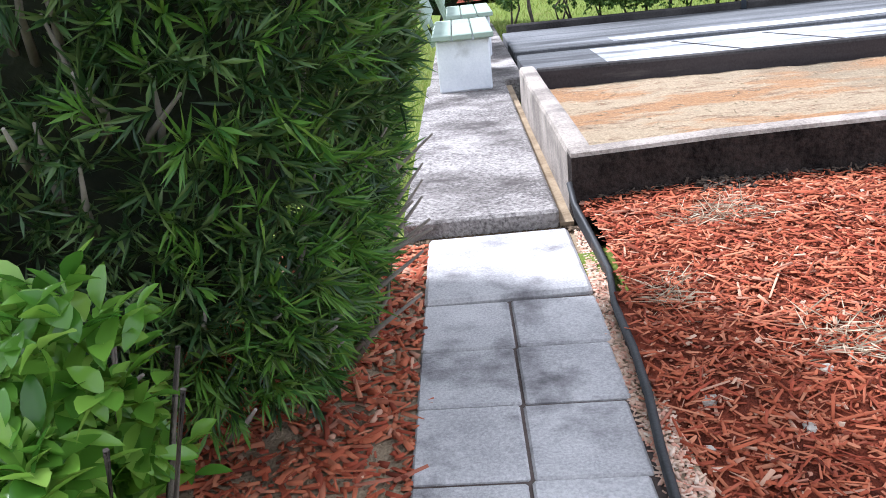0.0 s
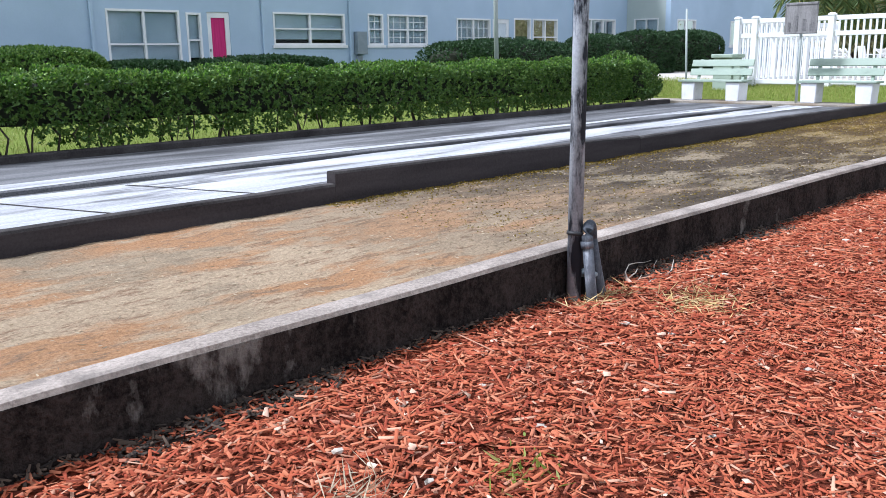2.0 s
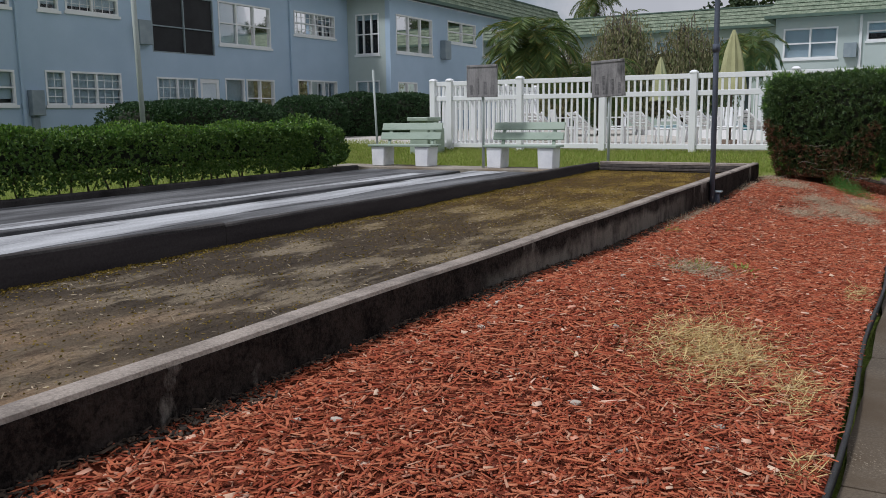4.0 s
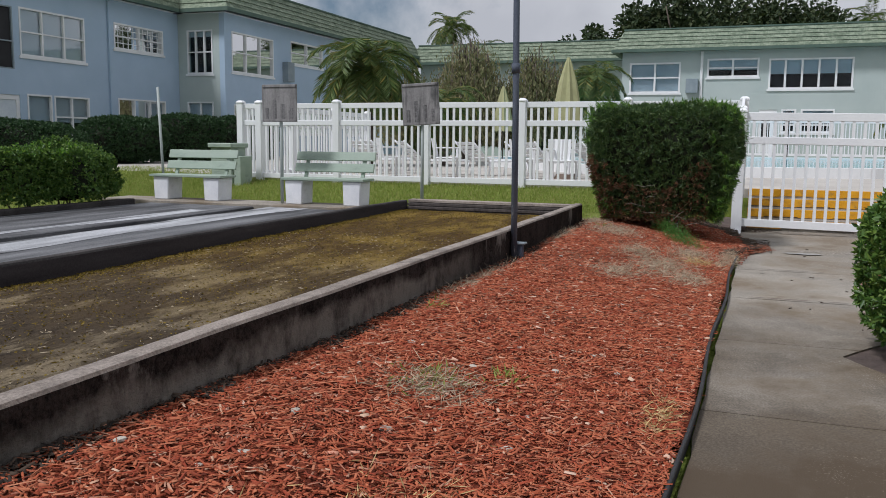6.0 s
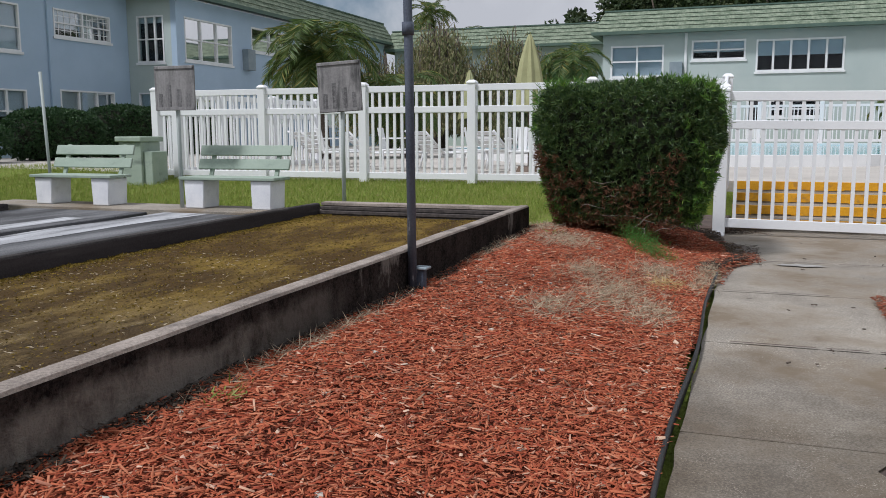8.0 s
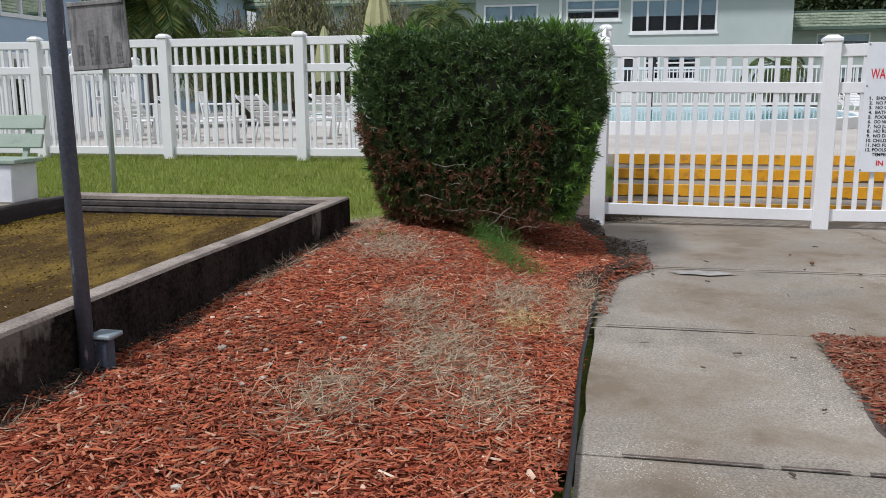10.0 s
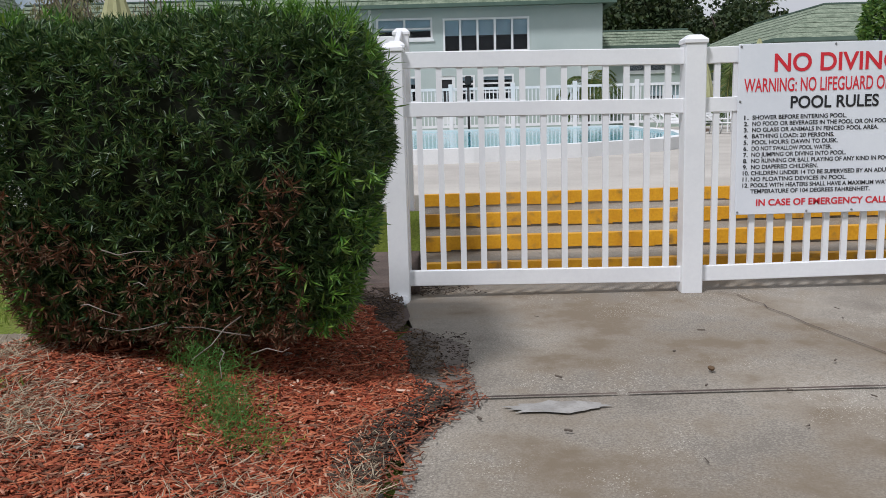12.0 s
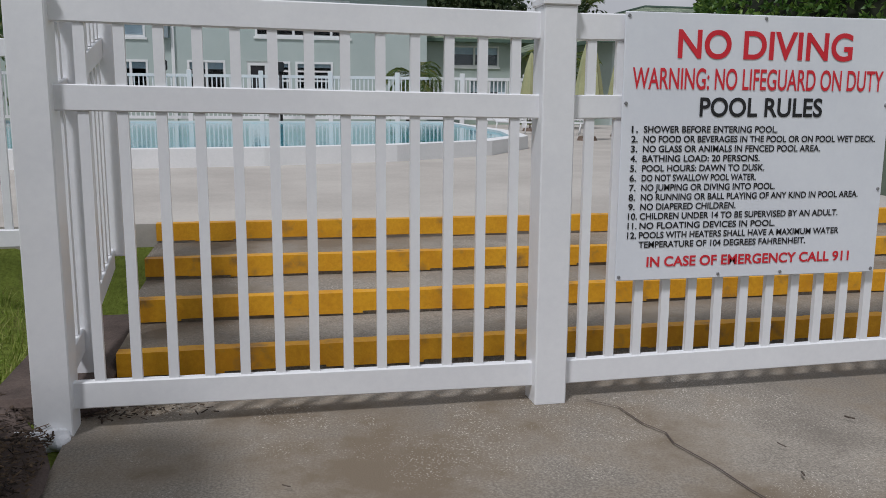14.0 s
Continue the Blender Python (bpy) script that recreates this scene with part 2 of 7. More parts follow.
M["cement_smear"] = surface("thin_pale_cement", (0.29, 0.28, 0.265), (0.39, 0.375, 0.355), 9, 90, 0.9, 0.2, stain=(0.27, 0.255, 0.235), stain_scale=14.0, stain_at=(0.48, 0.60))
M["lamp_steel"] = surface("dark_blue_grey_pole_paint", (0.05, 0.06, 0.075), (0.10, 0.115, 0.135), 4, 50, 0.6, 0.1, stretch=(1, 1, 0.3))
M["pole_light"] = surface("pale_grey_green_pole", (0.33, 0.37, 0.36), (0.45, 0.49, 0.47), 4, 50, 0.6, 0.1, stretch=(1, 1, 0.3))
M["board"] = surface("weathered_scoreboard_wood", (0.16, 0.155, 0.155), (0.31, 0.30, 0.295), 4, 40, 0.9, 0.4, 0.006, stain=(0.07, 0.07, 0.07), stain_scale=3, stain_at=(0.53, 0.68), stretch=(1, 3, 0.5))
M["rubber"] = surface("black_rubber_edging", (0.012, 0.012, 0.013), (0.03, 0.03, 0.032), 6, 60, 0.55, 0.2)
M["twig"] = surface("pale_dry_twig", (0.34, 0.30, 0.25), (0.55, 0.50, 0.43), 8, 60, 0.9, 0.2)
M["twig_grey"] = surface("grey_brown_twig", (0.15, 0.125, 0.105), (0.30, 0.265, 0.23), 8, 60, 0.9, 0.2)
M["soil_wash"] = surface("washed_soil_film", (0.115, 0.095, 0.08), (0.21, 0.18, 0.155), 2.5, 60, 0.9, 0.4, 0.006, grain=0.9)
M["bark"] = surface("brown_bark", (0.07, 0.055, 0.045), (0.17, 0.14, 0.115), 6, 50, 0.95, 0.6, 0.01)
# Filler inside the crowns; its near-black colour stands in for inner shade.
M["core"] = surface("inner_shade_tone", (0.010, 0.015, 0.008), (0.028, 0.032, 0.018), 8, 60, 1.0, 0.5)
M["screen"] = surface("dark_porch_screen", (0.012, 0.012, 0.014), (0.025, 0.025, 0.028), 2, 60, 0.7, 0.1)
M["blind"] = surface("pale_window_blind", (0.50, 0.57, 0.63), (0.68, 0.74, 0.79), 1, 20, 0.9, 0.1)
# Added inner walls; the rooms' dimness is put into this dark colour.
M["room"] = surface("dim_toned_room_wall", (0.04, 0.045, 0.05), (0.07, 0.075, 0.08), 1, 20, 0.9, 0)
M["pink"] = surface("magenta_door_curtain", (0.42, 0.015, 0.12), (0.58, 0.03, 0.18), 5, 40, 0.8, 0.3, stretch=(6, 1, 0.3))
M["metal_grey"] = surface("grey_metal_box", (0.20, 0.25, 0.28), (0.28, 0.33, 0.36), 3, 40, 0.5, 0.1)
M["hinge"] = surface("zinc_hinge_metal", (0.25, 0.25, 0.26), (0.42, 0.42, 0.43), 20, 80, 0.4, 0.2, metal=0.8)
M["sign_white"] = surface("white_sign_enamel", (0.70, 0.73, 0.78), (0.76, 0.79, 0.83), 2, 30, 0.45, 0.0)
M["sign_red"] = surface("red_sign_lettering", (0.60, 0.02, 0.035), (0.66, 0.03, 0.045), 3, 30, 0.5, 0)
M["sign_black"] = surface("black_sign_lettering", (0.012, 0.012, 0.015), (0.02, 0.02, 0.024), 3, 30, 0.5, 0)
M["deck"] = surface("pool_deck_concrete", (0.40, 0.37, 0.335), (0.52, 0.49, 0.445), 0.8, 30, 0.9, 0.2)
M["pool_white"] = surface("white_pool_coping", (0.72, 0.73, 0.73), (0.82, 0.82, 0.82), 1, 30, 0.7, 0.1)
M["pool_blue"] = surface("pool_plaster", (0.10, 0.42, 0.50), (0.16, 0.52, 0.60), 1, 20, 0.7, 0)
M["umbrella"] = surface("olive_umbrella_canvas", (0.30, 0.30, 0.155), (0.40, 0.40, 0.22), 3, 50, 0.9, 0.2)
M["umbrella_pole"] = surface("brown_umbrella_pole", (0.10, 0.07, 0.05), (0.16, 0.11, 0.08), 4, 50, 0.6, 0.1)
M["plastic"] = surface("white_resin", (0.72, 0.73, 0.74), (0.80, 0.81, 0.81), 3, 30, 0.4, 0)
M["planter"] = surface("olive_green_painted_wall", (0.10, 0.135, 0.10), (0.15, 0.185, 0.14), 2, 40, 0.9, 0.2)
M["pane"] = pane_mat("window_glass")
M["soil"] = surface("dark_damp_soil", (0.06, 0.045, 0.04), (0.14, 0.105, 0.09), 3, 60, 1.0, 0.6, 0.012)
M["litter"] = surface("tan_leaf_litter", (0.20, 0.14, 0.085), (0.42, 0.32, 0.21), 6, 70, 1.0, 0.8, 0.015)

mw, n_, l_, b_ = mat_base("pool_water", 0.08, 0, 0.22)
c_ = n_.new("ShaderNodeTexCoord")
t_ = noise_tex(n_, l_, c_, 1.2, 4, 0.5)
r_ = ramp(n_, [(0.35, (0.05, 0.33, 0.42)), (0.7, (0.09, 0.44, 0.52))])
l_.new(t_.outputs["Fac"], r_.inputs["Fac"])
l_.new(r_.outputs["Color"], b_.inputs["Base Color"])
add_bump(n_, l_, b_, noise_tex(n_, l_, c_, 3.0, 3, 0.5).outputs["Fac"], 0.15, 0.02)
M["water"] = mw


def zoned(name, near, far, x0, x1, patch, patch_at, fine_cols, bump):
    """Ground that changes along the walk: two soil tones along x, with patches and fine grain."""
    m, n, l, b = mat_base(name, 1.0, 0, 0.2)
    c = n.new("ShaderNodeTexCoord")
    sx = n.new("ShaderNodeSeparateXYZ")
    l.new(c.outputs["Object"], sx.inputs["Vector"])
    big, mid, small = noise_tex(n, l, c, 0.7, 6, 0.6), noise_tex(n, l, c, 3.2, 7, 0.68), noise_tex(n, l, c, 38, 5, 0.75)
    mr = n.new("ShaderNodeMapRange")
    mr.inputs["From Min"].default_value, mr.inputs["From Max"].default_value = x0, x1
    wob = n.new("ShaderNodeMath")
    wob.operation = "MULTIPLY_ADD"
    wob.inputs[1].default_value = 5.0
    l.new(big.outputs["Fac"], wob.inputs[0])
    l.new(sx.outputs["X"], wob.inputs[2])
    l.new(wob.outputs[0], mr.inputs["Value"])
    col = mix_col(n, l, mr.outputs["Result"], near, far)
    pr = ramp(n, [(patch_at[0], (0, 0, 0)), (patch_at[1], (1, 1, 1))])
    l.new(mid.outputs["Fac"], pr.inputs["Fac"])
    col = mix_col(n, l, pr.outputs["Color"], col, patch)
    fr = ramp(n, [(0.3, fine_cols[0]), (0.72, fine_cols[1])])
    l.new(small.outputs["Fac"], fr.inputs["Fac"])
    col = mix_col(n, l, 1.0, col, fr.outputs["Color"], "MULTIPLY")
    l.new(col, b.inputs["Base Color"])
    add_bump(n, l, b, small.outputs["Fac"], bump, 0.015)
    return m




def sand_mat():
    m, n, l, b = mat_base("sandy_court_soil", 1.0, 0, 0.2)
    c = n.new("ShaderNodeTexCoord")
    sx = n.new("ShaderNodeSeparateXYZ")
    l.new(c.outputs["Object"], sx.inputs["Vector"])
    big, mid, fine, grit = noise_tex(n, l, c, 0.9, 6, 0.62), noise_tex(n, l, c, 2.0, 7, 0.62, (0.6, 1.5, 1)), noise_tex(n, l, c, 12, 8, 0.72, (0.5, 1.5, 1)), noise_tex(n, l, c, 75, 3, 0.7)

    def along(x0, x1):
        wob = n.new("ShaderNodeMath")
        wob.operation = "MULTIPLY_ADD"
        wob.inputs[1].default_value = 4.0
        l.new(big.outputs["Fac"], wob.inputs[0])
        l.new(sx.outputs["X"], wob.inputs[2])
        r = n.new("ShaderNodeMapRange")
        r.inputs["From Min"].default_value, r.inputs["From Max"].default_value = x0 + 2, x1 + 2
        l.new(wob.outputs[0], r.inputs["Value"])
        return r.outputs["Result"]

    def spots(src, lo, hi):
        r = ramp(n, [(lo, (0, 0, 0)), (hi, (1, 1, 1))])
        l.new(src.outputs["Fac"], r.inputs["Fac"])
        return r.outputs["Color"]

    sandy = mix_col(n, l, spots(mid, 0.49, 0.57), (0.49, 0.385, 0.265), (0.46, 0.265, 0.14))
    sandy = mix_col(n, l, spots(fine, 0.52, 0.62), sandy, (0.30, 0.20, 0.13))
    sandy = mix_col(n, l, spots(big, 0.52, 0.66), sandy, (0.33, 0.27, 0.19))
    grey = mix_col(n, l, spots(mid, 0.50, 0.60), (0.085, 0.066, 0.048), (0.30, 0.25, 0.18))
    grey = mix_col(n, l, spots(fine, 0.52, 0.66), grey, (0.045, 0.035, 0.026))
    moss = mix_col(n, l, spots(mid, 0.45, 0.62), (0.105, 0.062, 0.018), (0.27, 0.18, 0.040))
    moss = mix_col(n, l, spots(fine, 0.55, 0.7), moss, (0.035, 0.026, 0.014))
    col = mix_col(n, l, along(4.4, 7.6), sandy, grey)
    col = mix_col(n, l, along(9.5, 14.0), col, moss)
    fr = ramp(n, [(0.3, (0.6, 0.58, 0.55)), (0.7, (1.12, 1.1, 1.08))])
    l.new(grit.outputs["Fac"], fr.inputs["Fac"])
    l.new(mix_col(n, l, 1.0, col, fr.outputs["Color"], "MULTIPLY"), b.inputs["Base Color"])
    add_bump(n, l, b, fine.outputs["Fac"], 1.0, 0.05)
    return m


M["sand"] = sand_mat()
M["lawn"] = zoned("lawn_turf", (0.16, 0.21, 0.042), (0.19, 0.24, 0.048), -5, 25, (0.21, 0.20, 0.075), (0.52, 0.72), ((0.5, 0.52, 0.4), (1.2, 1.2, 1.1)), 1.0)
M["mulch_bed"] = surface("red_wood_mulch", (0.085, 0.021, 0.012), (0.30, 0.068, 0.034), 5, 55, 1.0, 1.0, 0.03, stain=(0.10, 0.045, 0.03), stain_scale=1.5, stain_at=(0.55, 0.75), spec=0.15)
M["chips"] = leafy("red_mulch_chips", [(0.121, 0.028, 0.016), (0.296, 0.065, 0.03), (0.412, 0.109, 0.051), (0.48, 0.15, 0.075), (0.339, 0.075, 0.033), (0.238, 0.051, 0.026), (0.529, 0.217, 0.12), (0.376, 0.091, 0.042), (0.456, 0.162, 0.083), (0.344, 0.07, 0.035), (0.272, 0.055, 0.028), (0.567, 0.345, 0.233)], 0.9, 0, 0.22)
M["chips_old"] = leafy("old_brown_mulch_chips", [(0.10, 0.036, 0.022), (0.20, 0.062, 0.034), (0.28, 0.082, 0.044), (0.16, 0.085, 0.055), (0.34, 0.21, 0.14), (0.12, 0.05, 0.032), (0.30, 0.075, 0.04)], 0.9, 0, 0.2)
M["straw"] = leafy("dry_straw_grass", [(0.52, 0.39, 0.17), (0.66, 0.52, 0.26), (0.60, 0.44, 0.19), (0.46, 0.36, 0.20)], 0.9, 0.1, 0.2)
M["dead_grass"] = leafy("grey_dead_grass", [(0.32, 0.265, 0.19), (0.52, 0.43, 0.30), (0.42, 0.35, 0.26)], 0.9, 0.1, 0.2)
M["blades"] = leafy("grass_blades", [(0.16, 0.235, 0.035), (0.23, 0.31, 0.05), (0.30, 0.35, 0.08), (0.38, 0.36, 0.13)], 0.6, 0.3)
M["needle"] = leafy("podocarpus_leaves", [(0.017, 0.044, 0.015), (0.032, 0.078, 0.023), (0.056, 0.122, 0.033), (0.095, 0.168, 0.046), (0.15, 0.215, 0.064), (0.022, 0.055, 0.018)], 0.4, 0.25, 0.5)
M["needle_bright"] = leafy("young_podocarpus_leaves", [(0.08, 0.20, 0.025), (0.14, 0.28, 0.04), (0.05, 0.14, 0.03), (0.20, 0.32, 0.05)], 0.4, 0.3)
M["needle_dead"] = leafy("browned_podocarpus_leaves", [(0.13, 0.055, 0.028), (0.21, 0.09, 0.045), (0.08, 0.042, 0.022), (0.17, 0.11, 0.06)], 0.8, 0.1)
M["broad"] = leafy("broad_glossy_leaves", [(0.06, 0.17, 0.02), (0.13, 0.29, 0.035), (0.20, 0.38, 0.05), (0.28, 0.44, 0.08)], 0.25, 0.35, 0.6)
M["hedge_leaf"] = leafy("small_hedge_leaves", [(0.038, 0.095, 0.018), (0.070, 0.155, 0.028), (0.12, 0.215, 0.040), (0.19, 0.29, 0.056), (0.056, 0.125, 0.024), (0.095, 0.185, 0.035)], 0.45, 0.28)
M["bush_leaf"] = leafy("dark_bush_leaves", [(0.018, 0.05, 0.018), (0.03, 0.075, 0.025), (0.05, 0.10, 0.03)], 0.5, 0.2)
M["far_leaf"] = leafy("oak_leaves", [(0.022, 0.042, 0.018), (0.035, 0.06, 0.022), (0.05, 0.075, 0.028), (0.065, 0.08, 0.03)], 0.7, 0.15)
M["vine_leaf"] = leafy("drooping_vine_leaves", [(0.16, 0.18, 0.075), (0.22, 0.23, 0.10), (0.32, 0.27, 0.16), (0.12, 0.16, 0.06)], 0.8, 0.35)
M["palm_leaf"] = leafy("palm_fronds", [(0.05, 0.095, 0.022), (0.08, 0.135, 0.03), (0.12, 0.17, 0.04), (0.06, 0.11, 0.025), (0.10, 0.15, 0.04), (0.28, 0.23, 0.05)], 0.5, 0.25)
M["fern"] = leafy("bright_fern_weed", [(0.07, 0.19, 0.03), (0.11, 0.25, 0.05), (0.09, 0.22, 0.04)], 0.6, 0.3)
M["dead_bits"] = leafy("dark_dead_leaves", [(0.05, 0.035, 0.025), (0.10, 0.07, 0.045), (0.16, 0.11, 0.07), (0.035, 0.028, 0.02)], 0.9, 0, 0.2)
M["moss_bits"] = leafy("olive_moss", [(0.10, 0.068, 0.014), (0.19, 0.13, 0.022), (0.27, 0.19, 0.034), (0.08, 0.07, 0.018)], 0.9, 0.1, 0.2)
M["flake"] = leafy("pale_bark_flakes", [(0.55, 0.36, 0.25), (0.66, 0.48, 0.36), (0.60, 0.28, 0.19), (0.70, 0.58, 0.46)], 0.9, 0, 0.2)
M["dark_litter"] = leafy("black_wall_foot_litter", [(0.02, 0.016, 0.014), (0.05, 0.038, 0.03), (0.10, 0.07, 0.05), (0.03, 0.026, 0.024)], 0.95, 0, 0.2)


# ---- builders ----
def mesh_ob(name, me, material, parent=None, label=""):
    if material:
        me.materials.append(material)
    ob = new(name, me)
    if parent is not None:
        ob.parent = parent
        ob.matrix_parent_inverse = parent.matrix_basis.inverted()
    if label:
        tagged(ob, label)
    return ob


def part(name, bm, material, parent=None, label=""):
    """One bmesh as one mesh object, under a thing or a part; places are the world's."""
    me = bpy.data.meshes.new(name)
    bm.normal_update()
    bm.to_mesh(me)
    bm.free()
    return mesh_ob(name, me, material, parent, label)


def thing(name, x, y, z, label, category, group="", kind=""):
    ob = new(name)
    ob.matrix_basis = Matrix.Translation((x, y, z))
    return tagged(ob, label, category, group, kind)


def add_box(bm, x0, y0, z0, x1, y1, z1, bevel=0.0, m=None):
    r = bmesh.ops.create_cube(bm, size=1)
    vs = r["verts"]
    mm = Matrix.Translation(((x0 + x1) / 2, (y0 + y1) / 2, (z0 + z1) / 2)) @ Matrix.Diagonal((x1 - x0, y1 - y0, z1 - z0, 1))
    bmesh.ops.transform(bm, matrix=(m @ mm) if m else mm, verts=vs)
    if bevel:
        es = list({e for v in vs for e in v.link_edges})
        bmesh.ops.bevel(bm, geom=es, offset=bevel, segments=1, affect="EDGES")
    return bm


def box(x0, y0, z0, x1, y1, z1, bevel=0.0, m=None):
    return add_box(bmesh.new(), x0, y0, z0, x1, y1, z1, bevel, m)


def add_tube(bm, pts, radii, sides=8, cap=True):
    """A tube along points; radii: one or one per point."""
    pts = [Vector(p) for p in pts]
    radii = radii if isinstance(radii, (list, tuple)) else [radii] * len(pts)
    rings = []
    for i, p in enumerate(pts):
        d = (pts[min(i + 1, len(pts) - 1)] - pts[max(i - 1, 0)]).normalized()
        u = d.cross(Vector((0, 0, 1)) if abs(d.z) < 0.95 else Vector((1, 0, 0))).normalized()
        v = d.cross(u)
        rings.append([bm.verts.new(p + radii[i] * (math.cos(a) * u + math.sin(a) * v)) for a in (2 * math.pi * k / sides for k in range(sides))])
    for a, b in zip(rings, rings[1:]):
        for k in range(sides):
            f = bm.faces.new((a[k], b[k], b[(k + 1) % sides], a[(k + 1) % sides]))
            f.smooth = True
    if cap:
        bm.faces.new(rings[0])
        bm.faces.new(rings[-1][::-1])
    return bm


def tube(pts, radii, sides=8):
    return add_tube(bmesh.new(), pts, radii, sides)


def np_mesh(name, co, faces):
    """A mesh from numpy corners (n, 3) and equal-sided faces (k, m)."""
    me = bpy.data.meshes.new(name)
    k, m = faces.shape
    me.vertices.add(len(co))
    me.vertices.foreach_set("co", co.astype(np.float32).ravel())
    me.loops.add(k * m)
    me.loops.foreach_set("vertex_index", faces.astype(np.int32).ravel())
    me.polygons.add(k)
    me.polygons.foreach_set("loop_start", np.arange(0, k * m, m, dtype=np.int32))
    me.update(calc_edges=True)
    return me


def unit(a):
    return a / np.maximum(np.linalg.norm(a, axis=-1, keepdims=True), 1e-6)


RNG = np.random.default_rng(7)


def leaves_mesh(name, base, way, length, width, fold=0.25):
    """Leaves as folded diamonds: base points, growing directions, lengths and widths."""
    n = len(base)
    way = unit(way)
    side = unit(np.cross(way, unit(RNG.normal(size=(n, 3)))))
    up = np.cross(side, way)
    length, width = np.broadcast_to(length, (n,))[:, None], np.broadcast_to(width, (n,))[:, None]
    mid = base + way * length * 0.45
    co = np.stack([base, mid + side * width / 2 + up * width * fold, base + way * length - up * width * fold * 0.5, mid - side * width / 2 + up * width * fold], 1).reshape(-1, 3)
    i = np.arange(n)[:, None] * 4
    faces = np.concatenate([i + np.array([[0, 1, 2]]), i + np.array([[0, 2, 3]])], 0)
    return np_mesh(name, co, faces)


def broad_leaves(name, base, way, length, width):
    """Oval leaves, folded along the rib and bent down at the tip."""
    n = len(base)
    way = unit(way)
    side = unit(np.cross(way, np.array([0, 0, 1.0]) + RNG.normal(size=(n, 3)) * 0.35))
    up = np.cross(side, way)
    up *= np.sign(up[:, 2:3] + 1e-6)
    length, width = length[:, None], width[:, None]
    cols = []
    prof = ((0.0, 0.06), (0.2, 0.62), (0.45, 1.0), (0.7, 0.86), (0.9, 0.4), (1.0, 0.0))
    for f, w in prof:
        mid = base + way * length * f - up * length * 0.28 * f * f
        cols += [mid - side * width * w / 2 + up * width * 0.16 * w, mid, mid + side * width * w / 2 + up * width * 0.16 * w]
    co = np.stack(cols, 1).reshape(-1, 3)
    i = np.arange(n)[:, None] * 18
    tri = []
    for k in range(5):
        a = 3 * k
        for u in (0, 1):
            tri += [(a + u, a + u + 1, a + u + 4), (a + u, a + u + 4, a + u + 3)]
    me = np_mesh(name, co, np.concatenate([i + np.array([t]) for t in tri], 0))
    me.polygons.foreach_set("use_smooth", np.ones(len(me.polygons), dtype=bool))
    return me


def wave(p, s, seed=0.0):
    """Cheap smooth unevenness in -1..1 for an array of points."""
    a = np.sin(p[:, 0] * s + 1.7 * seed) + np.sin(p[:, 1] * s * 1.13 + 2.1 + seed) + np.sin(p[:, 2] * s * 0.91 + 0.6 * seed)
    b = np.sin((p[:, 0] + p[:, 1]) * s * 2.3 + seed) + np.sin((p[:, 1] - p[:, 2]) * s * 2.7 + 1.3)
    return (a + 0.5 * b) / 4


def box_shell(n, centre, half, power=4.0, taper=0.0, uneven=0.06, scale=3.0, depth=0.12, seed=0.0):
    """Points over a rounded, uneven box with their outward directions; no points on the underside."""
    d = RNG.normal(size=(int(n * 1.6), 3))
    d[:, 2] = np.where(d[:, 2] < -0.9, -d[:, 2], d[:, 2])
    hv = np.array(half)
    # spread by area: pick a face, then a place on it
    areas = np.array([hv[1] * hv[2], hv[1] * hv[2], hv[0] * hv[2], hv[0] * hv[2], hv[0] * hv[1]])
    f = RNG.choice(5, size=n, p=areas / areas.sum())
    q = RNG.uniform(-1, 1, size=(n, 3))
    for k, (ax, sg) in enumerate(((0, 1), (0, -1), (1, 1), (1, -1), (2, 1))):
        q[f == k, ax] = sg
    r = (np.abs(q) ** power).sum(1) ** (1 / power)
    q = q / r[:, None]
    nrm = unit(np.sign(q) * np.abs(q) ** (power - 1) / hv)
    s = 1 - taper * np.clip(-q[:, 2], -0.2, 1)
    p = q * hv
    p[:, :2] *= s[:, None]
    p += nrm * (wave(p, scale, seed) * uneven - RNG.random(n) ** 2 * depth)[:, None]
    return p + np.array(centre), nrm


def rosettes(p, nrm, k, spread, length, width):
    """k leaves round each point, fanned about the outward way."""
    n = len(p)
    shoot = unit(nrm + RNG.normal(size=(n, 3)) * 0.45 + np.array([0, 0, 0.25]))
    base = np.repeat(p, k, 0)
    way = unit(np.repeat(shoot, k, 0) + RNG.normal(size=(n * k, 3)) * spread)
    base = base + np.repeat(shoot, k, 0) * RNG.uniform(-0.6, 0.6, size=(n * k, 1)) * length * 0.6
    return base, way, length * RNG.uniform(0.6, 1.15, n * k), width * RNG.uniform(0.7, 1.2, n * k)


def core_mesh(centre, half, power=4.0, taper=0.0, uneven=0.05, scale=3.0, seed=0.0, seg=14):
    bm = bmesh.new()
    bmesh.ops.create_cube(bm, size=2)
    bmesh.ops.subdivide_edges(bm, edges=bm.edges[:], cuts=seg, use_grid_fill=True)
    q = np.array([v.co[:] for v in bm.verts])
    q = q / ((np.abs(q) ** power).sum(1) ** (1 / power))[:, None]
    p = q * np.array(half)
    p[:, :2] *= (1 - taper * np.clip(-q[:, 2], -0.2, 1))[:, None]
    p += unit(q) * (wave(p, scale, seed) * uneven)[:, None]
    for v, c in zip(bm.verts, p + np.array(centre)):
        v.co = c
    return bm


